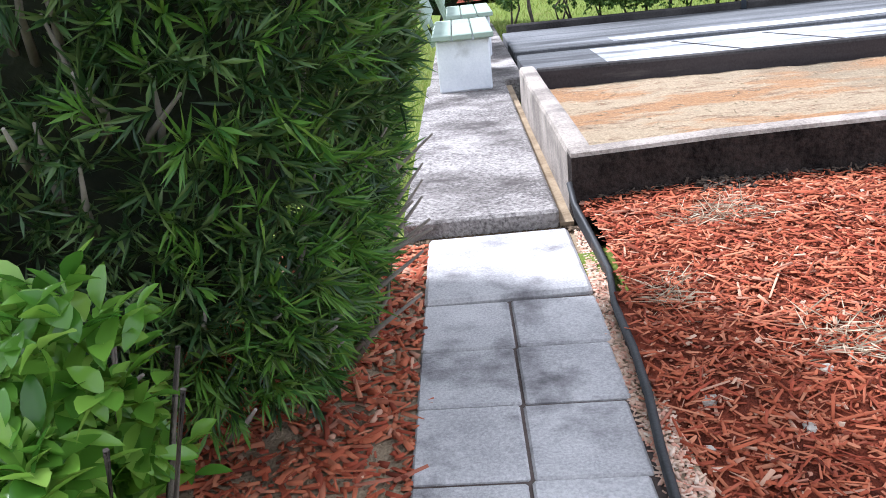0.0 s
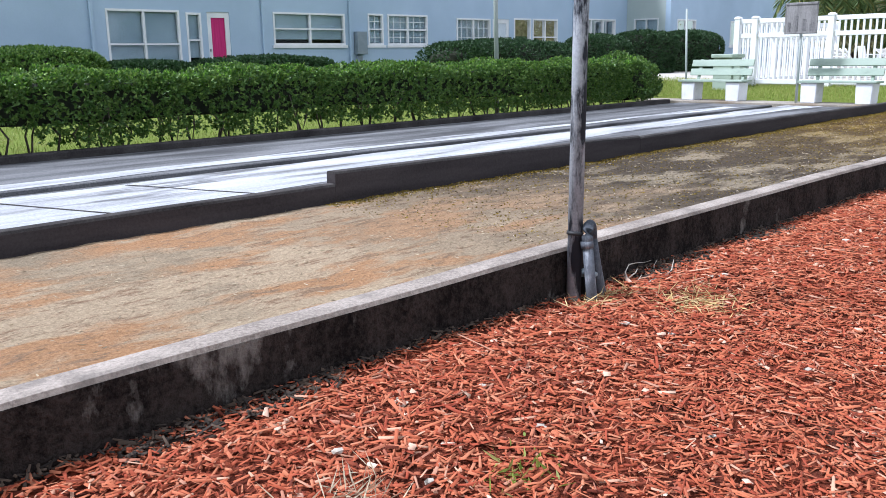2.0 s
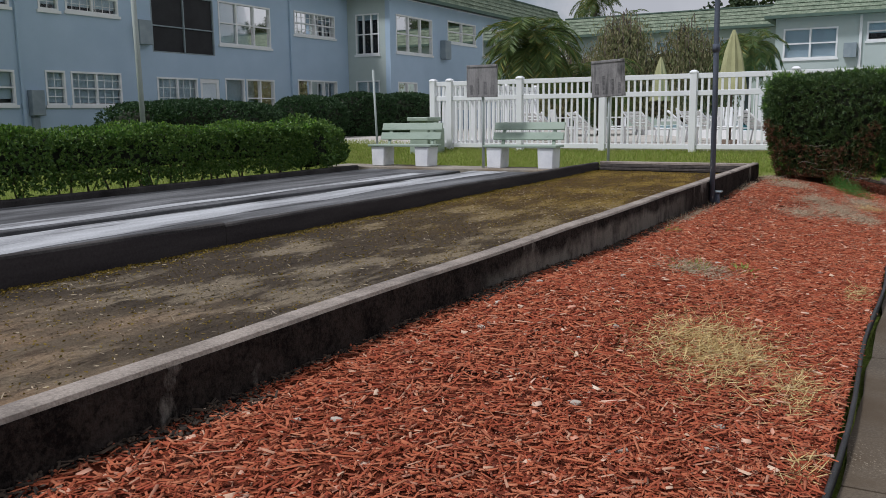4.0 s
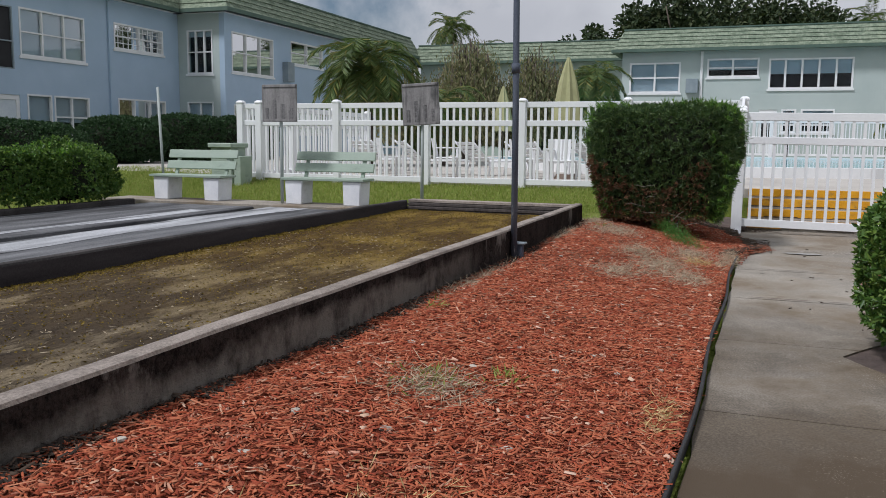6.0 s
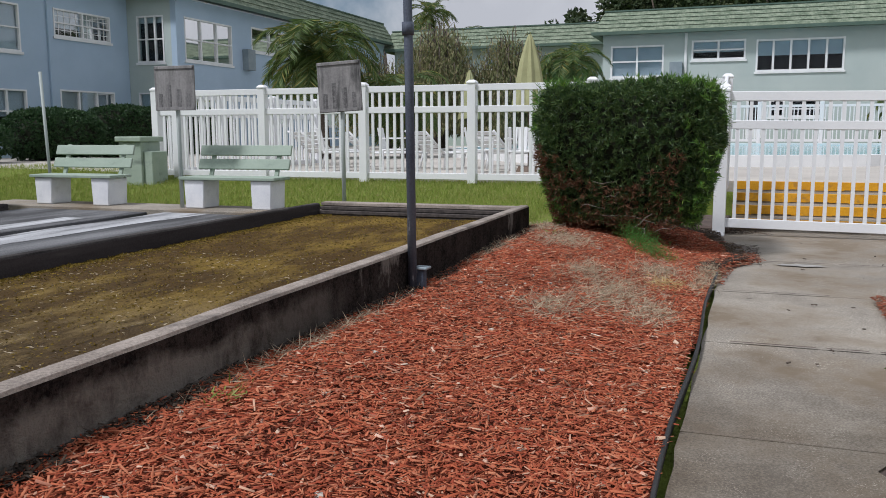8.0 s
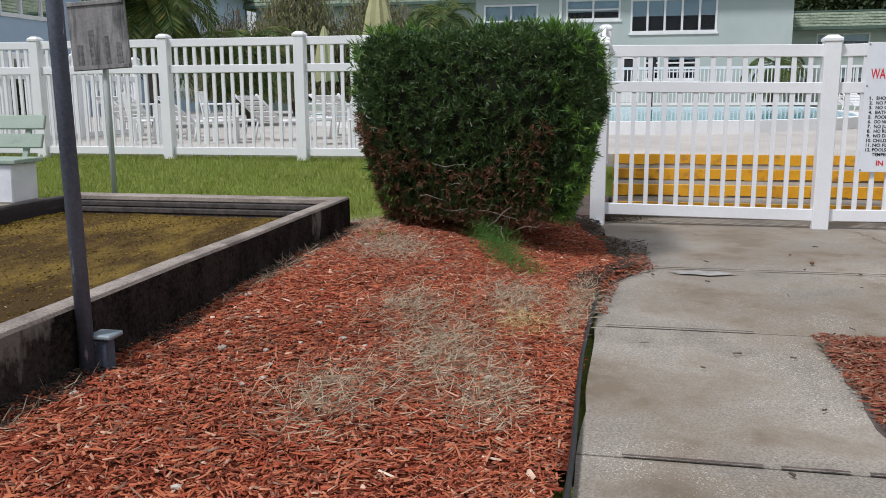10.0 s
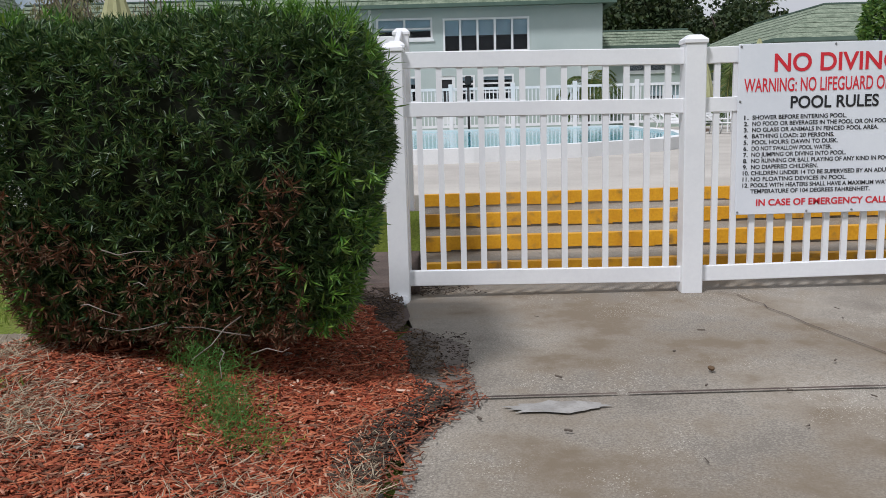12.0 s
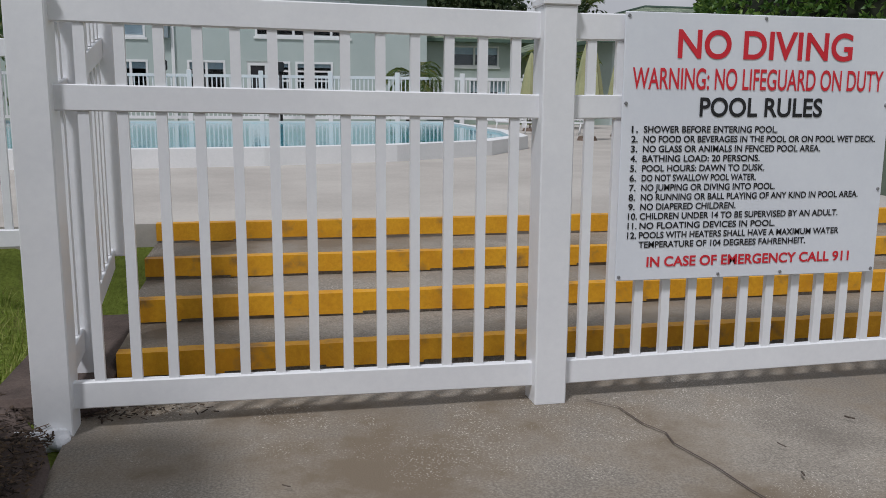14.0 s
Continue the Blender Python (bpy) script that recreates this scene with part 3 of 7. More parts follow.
def lump_points(n, centre, half, lumps, seed):
    """Points and ways over a crown made of many uneven clumps."""
    rg = np.random.default_rng(seed)
    c = rg.normal(size=(lumps, 3))
    c = unit(c) * rg.random((lumps, 1)) ** 0.4 * np.array(half) * 0.8 + np.array(centre)
    rad = rg.uniform(0.22, 0.42, lumps) * min(half)
    k = rg.integers(0, lumps, n)
    d = unit(rg.normal(size=(n, 3)))
    return c[k] + d * rad[k][:, None] * (rg.random((n, 1)) ** 0.33), d


def smooth01(a, b, v):
    t = np.clip((v - a) / (b - a), 0, 1)
    return t * t * (3 - 2 * t)


# ---- the lie of the land ----
Y_WALL, X_NEAR, X_FAR, Y_BACK = 2.70, 1.90, 17.92, 5.12
EDGE_Y0, EDGE_SLOPE = 0.82, -0.012
DECK = 0.34


def edge_y(x):
    return EDGE_Y0 + EDGE_SLOPE * (x - 15)


def land(x, y):
    """Height of the bare ground."""
    x, y = np.asarray(x, float), np.asarray(y, float)
    low = -0.20 + 0.19 * smooth01(4.5, 0.5, x)
    bed = low + (np.interp(x, [1.7, 2.3, 9, 10.5, 15, 16.7], [0.03, 0.09, 0.09, 0.03, 0.01, 0.05]) - low) * smooth01(0.7, 2.6, y)
    lawn = 0.03 + 0.12 * smooth01(9.5, 14, y) + 0.2 * smooth01(14, 20, y)
    h = bed + (lawn - bed) * smooth01(2.7, 3.4, y)
    rise = 0.29 * smooth01(18.8, 22.0, x) * smooth01(0.9, 2.4, y)
    return h + rise


def bed_z(x, y):
    return land(x, y) + 0.02


def grid_mesh(name, xs, ys, height, material, parent=None):
    X, Y = np.meshgrid(xs, ys)
    co = np.stack([X, Y, height(X, Y)], -1).reshape(-1, 3)
    w, h = len(xs), len(ys)
    i = (np.arange(h - 1)[:, None] * w + np.arange(w - 1)[None]).ravel()[:, None]
    me = np_mesh(name, co, i + np.array([[0, 1, w + 1, w]]))
    me.polygons.foreach_set("use_smooth", np.ones(len(me.polygons), bool))
    return mesh_ob(name, me, material, parent)


gx = np.concatenate([[-900, -300, -80, -25], np.arange(-8, 23.01, 0.4), [30, 60, 120, 400, 1200]])
gy = np.concatenate([[-900, -300, -80, -20], np.arange(-6, 24.01, 0.4), [40, 80, 200, 900]])


def ground_height(X, Y):
    h = land(X, Y) - 0.05
    inside = (X > 1.4) & (X < 18.8) & (Y > 2.8) & (Y < 9.9)
    h = np.where(inside, -0.12, h)
    h = np.where((X > 20.7) & (Y < 0.9), -0.3, h)
    h = np.where(X > 22.5, 0.2, h)
    return h


tagged(grid_mesh("ground", gx, gy, ground_height, M["lawn"]), "green and yellowing lawn round the courts and buildings", "lawn", kind="structure")

# ---- sand court with its concrete walls ----
CAP = 0.11


def wall_top(x):
    return float(np.interp(x, [1.9, 2.5, 4.2, 5, 7, 9, 12, 15, 17.92], [0.285, 0.306, 0.314, 0.324, 0.324, 0.319, 0.316, 0.318, 0.322]))


def strip_wall(name, x0, y0, x1, y1, thick, base, top, label, material, cap_mat=None, steps=60):
    """A long cast wall with a slightly uneven face, along +x or +y; its body, and its cap as a part."""
    along_x = abs(x1 - x0) > abs(y1 - y0)
    bm, bc = bmesh.new(), bmesh.new()
    last = lastc = None
    for i in range(steps + 1):
        f = i / steps
        x, y = x0 + (x1 - x0) * f, y0 + (y1 - y0) * f
        zt = top(x) if callable(top) else top
        w = 0.006 * noise.noise((x * 1.3, y * 1.3, 3.0))
        zt += 0.006 * noise.noise((x * 0.9, y * 0.9, 9.0))
        px, py = (0, 1) if along_x else (1, 0)
        prof = [(w - 0.004, base), (w, zt - 0.018), (thick + w, zt - 0.018), (thick + w + 0.003, base)]
        ring = [bm.verts.new((x + px * a, y + py * a, z)) for a, z in prof]
        profc = [(w + 0.001, zt - 0.018), (w + 0.008, zt - 0.004), (w + 0.022, zt), (thick + w - 0.02, zt), (thick + w - 0.004, zt - 0.006), (thick + w - 0.001, zt - 0.018)]
        ringc = [bc.verts.new((x + px * a, y + py * a, z)) for a, z in profc]
        for r, l, b in ((ring, last, bm), (ringc, lastc, bc)):
            if l:
                for k in range(len(r) - 1):
                    b.faces.new((l[k], r[k], r[k + 1], l[k + 1]))
            if i in (0, steps):
                b.faces.new(r)
        last, lastc = ring, ringc
    for b in (bm, bc):
        bmesh.ops.recalc_face_normals(b, faces=b.faces[:])
    body = tagged(part(name, bm, material), label, "wall", kind="structure")
    part("cap", bc, cap_mat or material, body, "pale weathered top of the wall" if cap_mat else "")
    return body


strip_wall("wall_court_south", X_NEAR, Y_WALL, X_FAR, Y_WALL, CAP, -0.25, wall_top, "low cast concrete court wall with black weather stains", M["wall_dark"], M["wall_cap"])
strip_wall("court_liner", X_NEAR + CAP, Y_WALL + CAP + 0.010, X_FAR - CAP - 0.03, Y_WALL + CAP + 0.010, 0.026, -0.2, lambda x: wall_top(x) - 0.022, "grey weathered board lining the court wall inside", M["board"], M["board"])
strip_wall("wall_court_west", X_NEAR, Y_WALL + CAP + 0.002, X_NEAR, Y_BACK + 0.1, 0.10, -0.25, 0.274, "low concrete end wall of the sand court", M["wall_cap"], M["wall_cap"], 14)
strip_wall("wall_court_north_low", X_NEAR + CAP + 0.002, Y_BACK, 5.698, Y_BACK, 0.09, -0.25, 0.262, "low dark stained wall between the courts", M["wall_tar"], M["kerb"], 20)
strip_wall("wall_court_north", 5.7, Y_BACK, 9.33, Y_BACK, 0.09, -0.25, lambda x: 0.342 - 0.009 * (x - 5.7), "dark stained wall between the courts, stepped up", M["wall_tar"], M["kerb"], 20)
strip_wall("wall_court_north_far", 9.333, Y_BACK, X_FAR - 0.1, Y_BACK, 0.09, -0.25, 0.296, "dark wall between the courts beyond the second step", M["wall_tar"], M["kerb"], 40)
end_wall = tagged(part("wall_court_east", box(X_FAR - CAP - 0.02, Y_WALL + CAP + 0.003, -0.25, X_FAR - 0.05, Y_BACK - 0.003, 0.17, 0.008), M["timber_dark"]), "dark wet timber end boards of the sand court", "wall", kind="structure")
for k in range(3):
    part("plank", box(X_FAR - CAP + 0.03 * k - 0.03, Y_WALL + CAP + 0.004, 0.175 + 0.045 * k, X_FAR + 0.02 + 0.03 * k, Y_BACK - 0.004, 0.215 + 0.045 * k, 0.006), M["timber_dark"] if k < 2 else M["wall_cap"], end_wall)


def sand_height(X, Y):
    p = np.stack([X.ravel(), Y.ravel(), 0 * X.ravel()], 1)
    h = 0.125 + 0.014 * wave(p, 1.7, 2) + 0.010 * wave(p, 9, 5) + 0.008 * wave(p, 23, 1) + 0.03 * smooth01(8, 17, p[:, 0])
    return h.reshape(X.shape)


tagged(grid_mesh("court_sand", np.arange(1.95, 17.9, 0.05), np.arange(2.76, 5.19, 0.05), sand_height, M["sand"]), "sandy court floor, orange sand turning to mossy brown soil", "sand", kind="structure")

# ---- shuffleboard courts, kerb and path ----
COURT_Z = 0.07
tagged(part("court_floor_1", box(2.04, Y_BACK + 0.1, -0.1, 18.45, 7.60, COURT_Z, 0.01), M["court_floor"]), "worn grey concrete shuffleboard lane beside the wall", "court floor", kind="structure")
tagged(part("court_floor_2", box(2.04, 7.90, -0.1, 18.45, 9.88, COURT_Z, 0.01), M["court_floor"]), "worn grey concrete shuffleboard lane beside the kerb", "court floor", kind="structure")
tagged(part("court_gutter", box(2.04, 7.602, -0.1, 17.9, 7.898, 0.005), M["kerb"]), "dark shallow gutter between the shuffleboard lanes", "gutter", kind="structure")


def paint_band(name, x0, x1, y0, y1, wob, worn):
    """Painted stripe, worn narrower towards the benches."""
    xs = np.linspace(x0, x1, 60)
    lo = y0 + worn * smooth01(5, 13, xs) + wob * np.sin(xs * 0.9 + y0) + wob * 0.6 * np.sin(xs * 2.3)
    hi = y1 + wob * np.sin(xs * 0.7 + 2) + wob * 0.5 * np.sin(xs * 3.1 + y1)
    co = np.concatenate([np.stack([xs, lo, np.full_like(xs, COURT_Z + 0.004)], 1), np.stack([xs, hi, np.full_like(xs, COURT_Z + 0.004)], 1)])
    i = np.arange(59)[:, None]
    return tagged(mesh_ob(name, np_mesh(name, co, i + np.array([[0, 1, 61, 60]])), M["court_white"]), "worn white paint on the shuffleboard concrete", "paint", kind="structure")


paint_band("court_paint_1", 2.7, 18.3, 6.25, 7.55, 0.06, 0.75)
paint_band("court_paint_2", 3.0, 17.4, 7.98, 8.36, 0.06, 0.12)
for k, x in enumerate((3.8, 4.6, 5.7)):
    part("court_joint", box(x, 5.5, COURT_Z + 0.005, x + 0.025, 7.5, COURT_Z + 0.008, 0, Matrix.Translation((x, 6.4, 0)) @ Matrix.Rotation(0.35, 4, "Z") @ Matrix.Translation((-x, -6.4, 0))), M["kerb"], bpy.data.objects["court_floor_1"])
tagged(part("kerb_north", box(2.1, 9.90, -0.1, 18.0, 10.04, 0.15, 0.015), M["kerb"]), "dark mossy concrete kerb in front of the hedge", "kerb", kind="structure")
tagged(part("court_apron", box(18.3, 5.5, -0.1, 19.05, 10.9, 0.11, 0.01), M["concrete"]), "pale worn concrete apron under the benches", "pavement", kind="structure")
tagged(part("path_slab", box(1.25, 2.70, -0.15, 1.845, 6.2, 0.072, 0.012), M["path"]), "pebbly stained concrete path beside the court wall", "path", kind="structure")
tagged(part("path_slab_far", box(1.27, 6.206, -0.15, 2.0, 11.5, 0.068, 0.012), M["path"]), "pebbly stained concrete path past the benches", "path", kind="structure")
tagged(part("gap_litter", box(1.846, 2.70, -0.1, 1.899, 6.2, 0.02), M["litter"]), "dry leaf litter in the gap beside the path", "litter", kind="structure")
tagged(part("path_soil", box(0.05, -0.9, -0.15, 1.935, 2.695, -0.012, 0.0), M["litter"]), "tan litter and soil round the pavers", "soil", kind="structure")

# ---- concrete walk towards the gate ----
wb = box(-1.1, -0.62, -0.30, 16.29, 0.70, -0.215)
add_box(wb, 16.292, -6.6, -0.30, 20.95, 0.70, -0.215)
walk_base = tagged(part("walkway", wb, M["soil"]), "soil bed below the concrete walk", "soil", kind="structure")


def slab(x0, x1, left, right, z0, z1):
    """One walk slab between two joints, with eased edges; left and right give the sides."""
    bm = bmesh.new()
    n = 8
    top, bot = [], []
    for i in range(n + 1):
        x = x0 + (x1 - x0) * i / n
        top.append((x, left(x)))
    for i in range(n + 1):
        x = x1 + (x0 - x1) * i / n
        top.append((x, right(x)))
    vt = [bm.verts.new((x, y, z0 + (z1 - z0) * (x - x0) / (x1 - x0))) for x, y in top]
    f = bm.faces.new(vt)
    bm.normal_update()
    if f.normal.z < 0:
        f.normal_flip()
    bmesh.ops.inset_region(bm, faces=[f], thickness=0.008, depth=0)
    for v in vt:
        v.co.z -= 0.008
    r = bmesh.ops.extrude_edge_only(bm, edges=[e for e in bm.edges if e.is_boundary])
    for v in r["geom"]:
        if isinstance(v, bmesh.types.BMVert):
            v.co.z -= 0.10
    bmesh.ops.recalc_face_normals(bm, faces=bm.faces[:])
    return bm


def right_side(x):
    if x < 16.3:
        return -0.40 + 0.04 * math.sin(x * 5.1) + (0.42 * max(0, 1 - abs(x - 12.7) / 0.9) if x < 13.6 else 0)
    return -6.5


def left_side(x):
    w = 0.006 * math.sin(x * 7) + 0.004 * math.sin(x * 17)
    return edge_y(x) - 0.045 + w if x < 16.8 else float(bed_left(x)) - 0.04 + w


def bed_left(x):
    """Side of the mulch towards the walk, past the end of the edging too."""
    return np.interp(x, [16.8, 17.3, 17.65, 18.05, 18.4, 19.0, 19.6, 20.3], [edge_y(16.8), 0.74, 0.66, 0.44, 0.50, 0.54, 0.76, 0.80])


def gate_left(x):
    return float(bed_left(x)) + 0.012 * math.sin(x * 9)


joints = [-1.0, 0.75, 2.5, 4.25, 6.0, 7.75, 9.5, 11.25, 12.9, 14.6, 16.38, 18.10]
for a, b in zip(joints, joints[1:]):
    part("slab", slab(a + 0.006, b - 0.006, left_side, right_side if b < 16.4 else (lambda x: -6.5), -0.195 + 0.2 * float(smooth01(4.5, 0.5, a)), -0.195 + 0.2 * float(smooth01(4.5, 0.5, b))), M["concrete"], walk_base)
part("slab", slab(18.106, 20.92, gate_left, lambda x: -6.5, -0.197, -0.205), M["concrete"], walk_base)
def slab_z(x):
    return -0.197 - 0.008 * (x - 18.106) / 2.814 + 0.003


crack = bmesh.new()
cr = [(20.33, -1.47), (20.21, -1.58), (20.0, -1.6), (19.88, -1.65), (19.77, -1.63), (19.54, -1.68), (19.33, -1.70), (19.08, -1.75), (18.89, -1.79), (18.7, -1.83), (18.46, -1.87), (18.25, -1.90)]
for (xa, ya), (xb, yb) in zip(cr, cr[1:]):
    q = [crack.verts.new(c) for c in ((xa, ya - 0.004, slab_z(xa)), (xa, ya + 0.004, slab_z(xa)), (xb, yb + 0.004, slab_z(xb)), (xb, yb - 0.004, slab_z(xb)))]
    crack.faces.new(q)
part("crack", crack, M["soil"], walk_base)
crack = bmesh.new()
cr = [(20.36, -3.52), (20.24, -3.43), (20.13, -3.38), (19.93, -3.36), (19.76, -3.31), (19.54, -3.27), (19.37, -3.29)]
for (xa, ya), (xb, yb) in zip(cr, cr[1:]):
    crack.faces.new([crack.verts.new(c) for c in ((xa, ya - 0.003, slab_z(xa)), (xa, ya + 0.003, slab_z(xa)), (xb, yb + 0.003, slab_z(xb)), (xb, yb - 0.003, slab_z(xb)))])
part("crack", crack, M["soil"], walk_base)

# dirt packed into the open joints between the slabs
rj = random.Random(21)
for xj, y_from, y_to, wide in ((6.0, 0.30, -0.35, 0.007), (9.5, 0.40, -0.30, 0.007), (14.6, 0.62, -0.36, 0.009), (16.38, 0.70, -0.12, 0.009), (18.103, 0.46, -4.6, 0.012)):
    dirt, last, y = bmesh.new(), None, y_from
    z = -0.195 + 0.0045
    while y > y_to:
        half_width = wide * rj.uniform(0.55, 1.15)
        row = [dirt.verts.new((xj - half_width, y, z)), dirt.verts.new((xj + half_width, y, z))]
        if last and rj.random() > 0.06:
            dirt.faces.new((last[0], last[1], row[1], row[0]))
        last, y = row, y - rj.uniform(0.03, 0.09)
    part("joint_dirt", dirt, M["soil"], walk_base)

smear, ra = bmesh.new(), random.Random(8)
rim = []
for k in range(26):
    a = 2 * math.pi * k / 26
    r = ra.uniform(0.72, 1.1)
    rim.append(smear.verts.new((17.94 + 0.085 * r * math.sin(a), 0.02 + 0.25 * r * math.cos(a), -0.195 + 0.0035)))
smear.faces.new(rim)
bmesh.ops.triangulate(smear, faces=smear.faces[:])
for f in smear.faces:
    if f.normal.z < 0:
        f.normal_flip()
part("cement_smear", smear, M["cement_smear"], walk_base, "pale cement smear")

# pavers at the start of the path
pave = thing("paver_path", 1.16, 1.6, 0, "square grey concrete pavers laid in two columns", "pavers", kind="structure")
rr = random.Random(3)
part("joint_soil", box(1.35, -0.45, -0.06, 1.855, 2.64, -0.008), M["soil"], pave)
part("paver", box(1.345, 2.05, -0.05, 1.868, 2.655, 0.014, 0.012), M["paver"], pave)
ROWS_Y = [2.035, 1.712, 1.405, 1.098, 0.79, 0.48, 0.17, -0.14, -0.45]
for y0, y1 in zip(ROWS_Y[1:], ROWS_Y):
    mid, right = 1.609 - 0.021 * (2.04 - y1), 1.868 - 0.041 * (2.04 - y1)
    for x0, x1 in ((1.345, mid - 0.004), (mid + 0.004, right)):
        dz = rr.uniform(-0.003, 0.003)
        bm = box(x0, y0 + 0.010, -0.05, x1, y1, 0.002 + dz, 0.006)
        for v in bm.verts:
            v.co.y -= 0.055 * (v.co.x - 1.6)
        part("paver", bm, M["paver"], pave)

# black edging along mulch
def ribbon(bm, pts, tall):
    """A standing strip with a round bead along its top."""
    add_tube(bm, pts, 0.011, 7)
    rows = []
    for x, y, z in pts:
        rows.append([bm.verts.new((x + dx, y + dx, z + dz)) for dx, dz in ((-0.003, 0), (0.003, 0), (0.003, -tall), (-0.003, -tall))])
    for a, b in zip(rows, rows[1:]):
        for k in range(4):
            bm.faces.new((a[k], a[(k + 1) % 4], b[(k + 1) % 4], b[k]))


edg = bmesh.new()
pts = [(1.888, 2.70, 0.17), (1.895, 2.62, 0.11), (1.925, 2.44, 0.05), (1.932, 2.13, 0.035), (1.902, 1.87, 0.03), (1.898, 1.59, 0.03), (1.884, 1.35, 0.03), (1.862, 1.14, 0.03), (1.85, 0.97, 0.028), (1.84, 0.72, 0.02)]
ribbon(edg, pts, 0.055)
tagged(part("lawn_edging", edg, M["rubber"]), "black rubber edging strip beside the pavers", "edging")
edg2 = bmesh.new()
pts2 = [(x, edge_y(x) - 0.02 + 0.015 * math.sin(x * 2.1), -0.155 + 0.15 * float(smooth01(4.5, 0.5, x))) for x in np.arange(2.3, 17.3, 0.35)]
ribbon(edg2, pts2, 0.06)
tagged(part("mulch_edging", edg2, M["rubber"]), "black plastic edging between mulch and walk", "edging")

# ---- mulch bed ----
def bed_height(X, Y):
    p = np.stack([X.ravel(), Y.ravel(), 0 * X.ravel()], 1)
    return (bed_z(X.ravel(), Y.ravel()) + 0.012 * wave(p, 3.1, 1) + 0.010 * wave(p, 21, 4)).reshape(X.shape)


def in_bed(x, y):
    left = np.where(x < 16.8, edge_y(x), bed_left(x) + 0.02 + 0.2 * smooth01(17.9, 18.5, x))
    start = np.interp(y, [0.7, 0.97, 1.14, 1.35, 1.59, 1.87, 2.13, 2.44, 2.65], [1.863, 1.873, 1.885, 1.907, 1.921, 1.925, 1.955, 1.948, 1.918])
    right = np.where(x < 17.95, Y_WALL - 0.005, 2.75 - 0.35 * (x - 18))
    return (x > start) & (x < 19.9) & (y > left) & (y < right)


bx, by = np.arange(1.82, 20.0, 0.045), np.arange(0.40, 2.9, 0.045)
bed = grid_mesh("mulch_bed", bx, by, bed_height, M["mulch_bed"])
bmb = bmesh.new()
bmb.from_mesh(bed.data)
fc = [f for f in bmb.faces if not bool(in_bed(np.array(f.calc_center_median().x), np.array(f.calc_center_median().y)))]
bmesh.ops.delete(bmb, geom=fc, context="FACES")
bmb.to_mesh(bed.data)
bmb.free()
tagged(bed, "bed of red dyed wood mulch along the court wall", "mulch", kind="structure")


def scatter_chips(name, count, xr, yr, lens, wids, mat, label, mask=in_bed, lift=0.014, tilt=0.11, level=None):
    """Splinters as thin wedges lying about on the bed."""
    x, y = RNG.uniform(*xr, count), RNG.uniform(*yr, count)
    k = mask(x, y)
    x, y = x[k], y[k]
    n = len(x)
    a = RNG.uniform(0, 2 * math.pi, n)
    L, Wd = RNG.gamma(3.0, lens / 3, n)[:, None], RNG.uniform(*wids, n)[:, None]
    way = unit(np.stack([np.cos(a), np.sin(a), RNG.normal(0, tilt, n)], 1))
    side = unit(np.cross(way, np.array([0, 0, 1.0]) + RNG.normal(0, 0.35, (n, 3))))
    up = np.cross(side, way)
    up *= np.sign(up[:, 2:3])
    z = (bed_height(x, y) if level is None else np.full(n, level)) + RNG.uniform(0.0, lift, n)
    c = np.stack([x, y, z], 1)
    h = Wd * RNG.uniform(0.25, 0.5, (n, 1))
    e0, e1 = c - way * L / 2, c + way * L / 2
    co = np.stack([e0 - side * Wd / 2, e0 + side * Wd / 2, e1 + side * Wd * 0.35, e1 - side * Wd * 0.35, e0 + up * h - side * Wd * 0.2, e1 + up * h], 1).reshape(-1, 3)
    i = np.arange(n)[:, None] * 6
    tri = np.concatenate([i + np.array([t]) for t in ((0, 4, 1), (3, 2, 5), (0, 3, 5), (0, 5, 4), (1, 4, 5), (1, 5, 2))], 0)
    return tagged(mesh_ob(name, np_mesh(name, co, tri), mat), label, "mulch", kind="stuff")


scatter_chips("mulch_chips", 215000, (1.9, 20), (0.4, 2.75), 0.034, (0.003, 0.0115), M["chips"], "red wood mulch splinters covering the bed", in_bed, 0.022, 0.16)


scatter_chips("old_mulch_chips", 42000, (11, 20), (0.4, 2.75), 0.032, (0.004, 0.012), M["chips_old"], "weathered brown mulch splinters among the red ones", lambda x, y: in_bed(x, y) & (RNG.random(len(x)) < smooth01(11, 16, x) * (0.35 + 0.65 * (wave(np.stack([x, y, 0 * x], 1), 2.4, 6) > 0))), 0.026, 0.16)
scatter_chips("bark_flakes", 850, (1.9, 20), (0.4, 2.75), 0.032, (0.010, 0.026), M["flake"], "pale tan bark flakes lying on the mulch", in_bed, 0.022, 0.08)
scatter_chips("long_splinters", 3200, (1.9, 20), (0.4, 2.75), 0.11, (0.005, 0.011), M["chips"], "long red wood splinters lying on the mulch", in_bed, 0.022, 0.07)
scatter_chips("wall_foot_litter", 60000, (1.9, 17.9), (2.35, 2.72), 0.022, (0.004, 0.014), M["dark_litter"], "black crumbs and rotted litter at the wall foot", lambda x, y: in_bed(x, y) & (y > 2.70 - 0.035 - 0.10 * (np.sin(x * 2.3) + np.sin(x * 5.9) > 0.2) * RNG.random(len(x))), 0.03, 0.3)


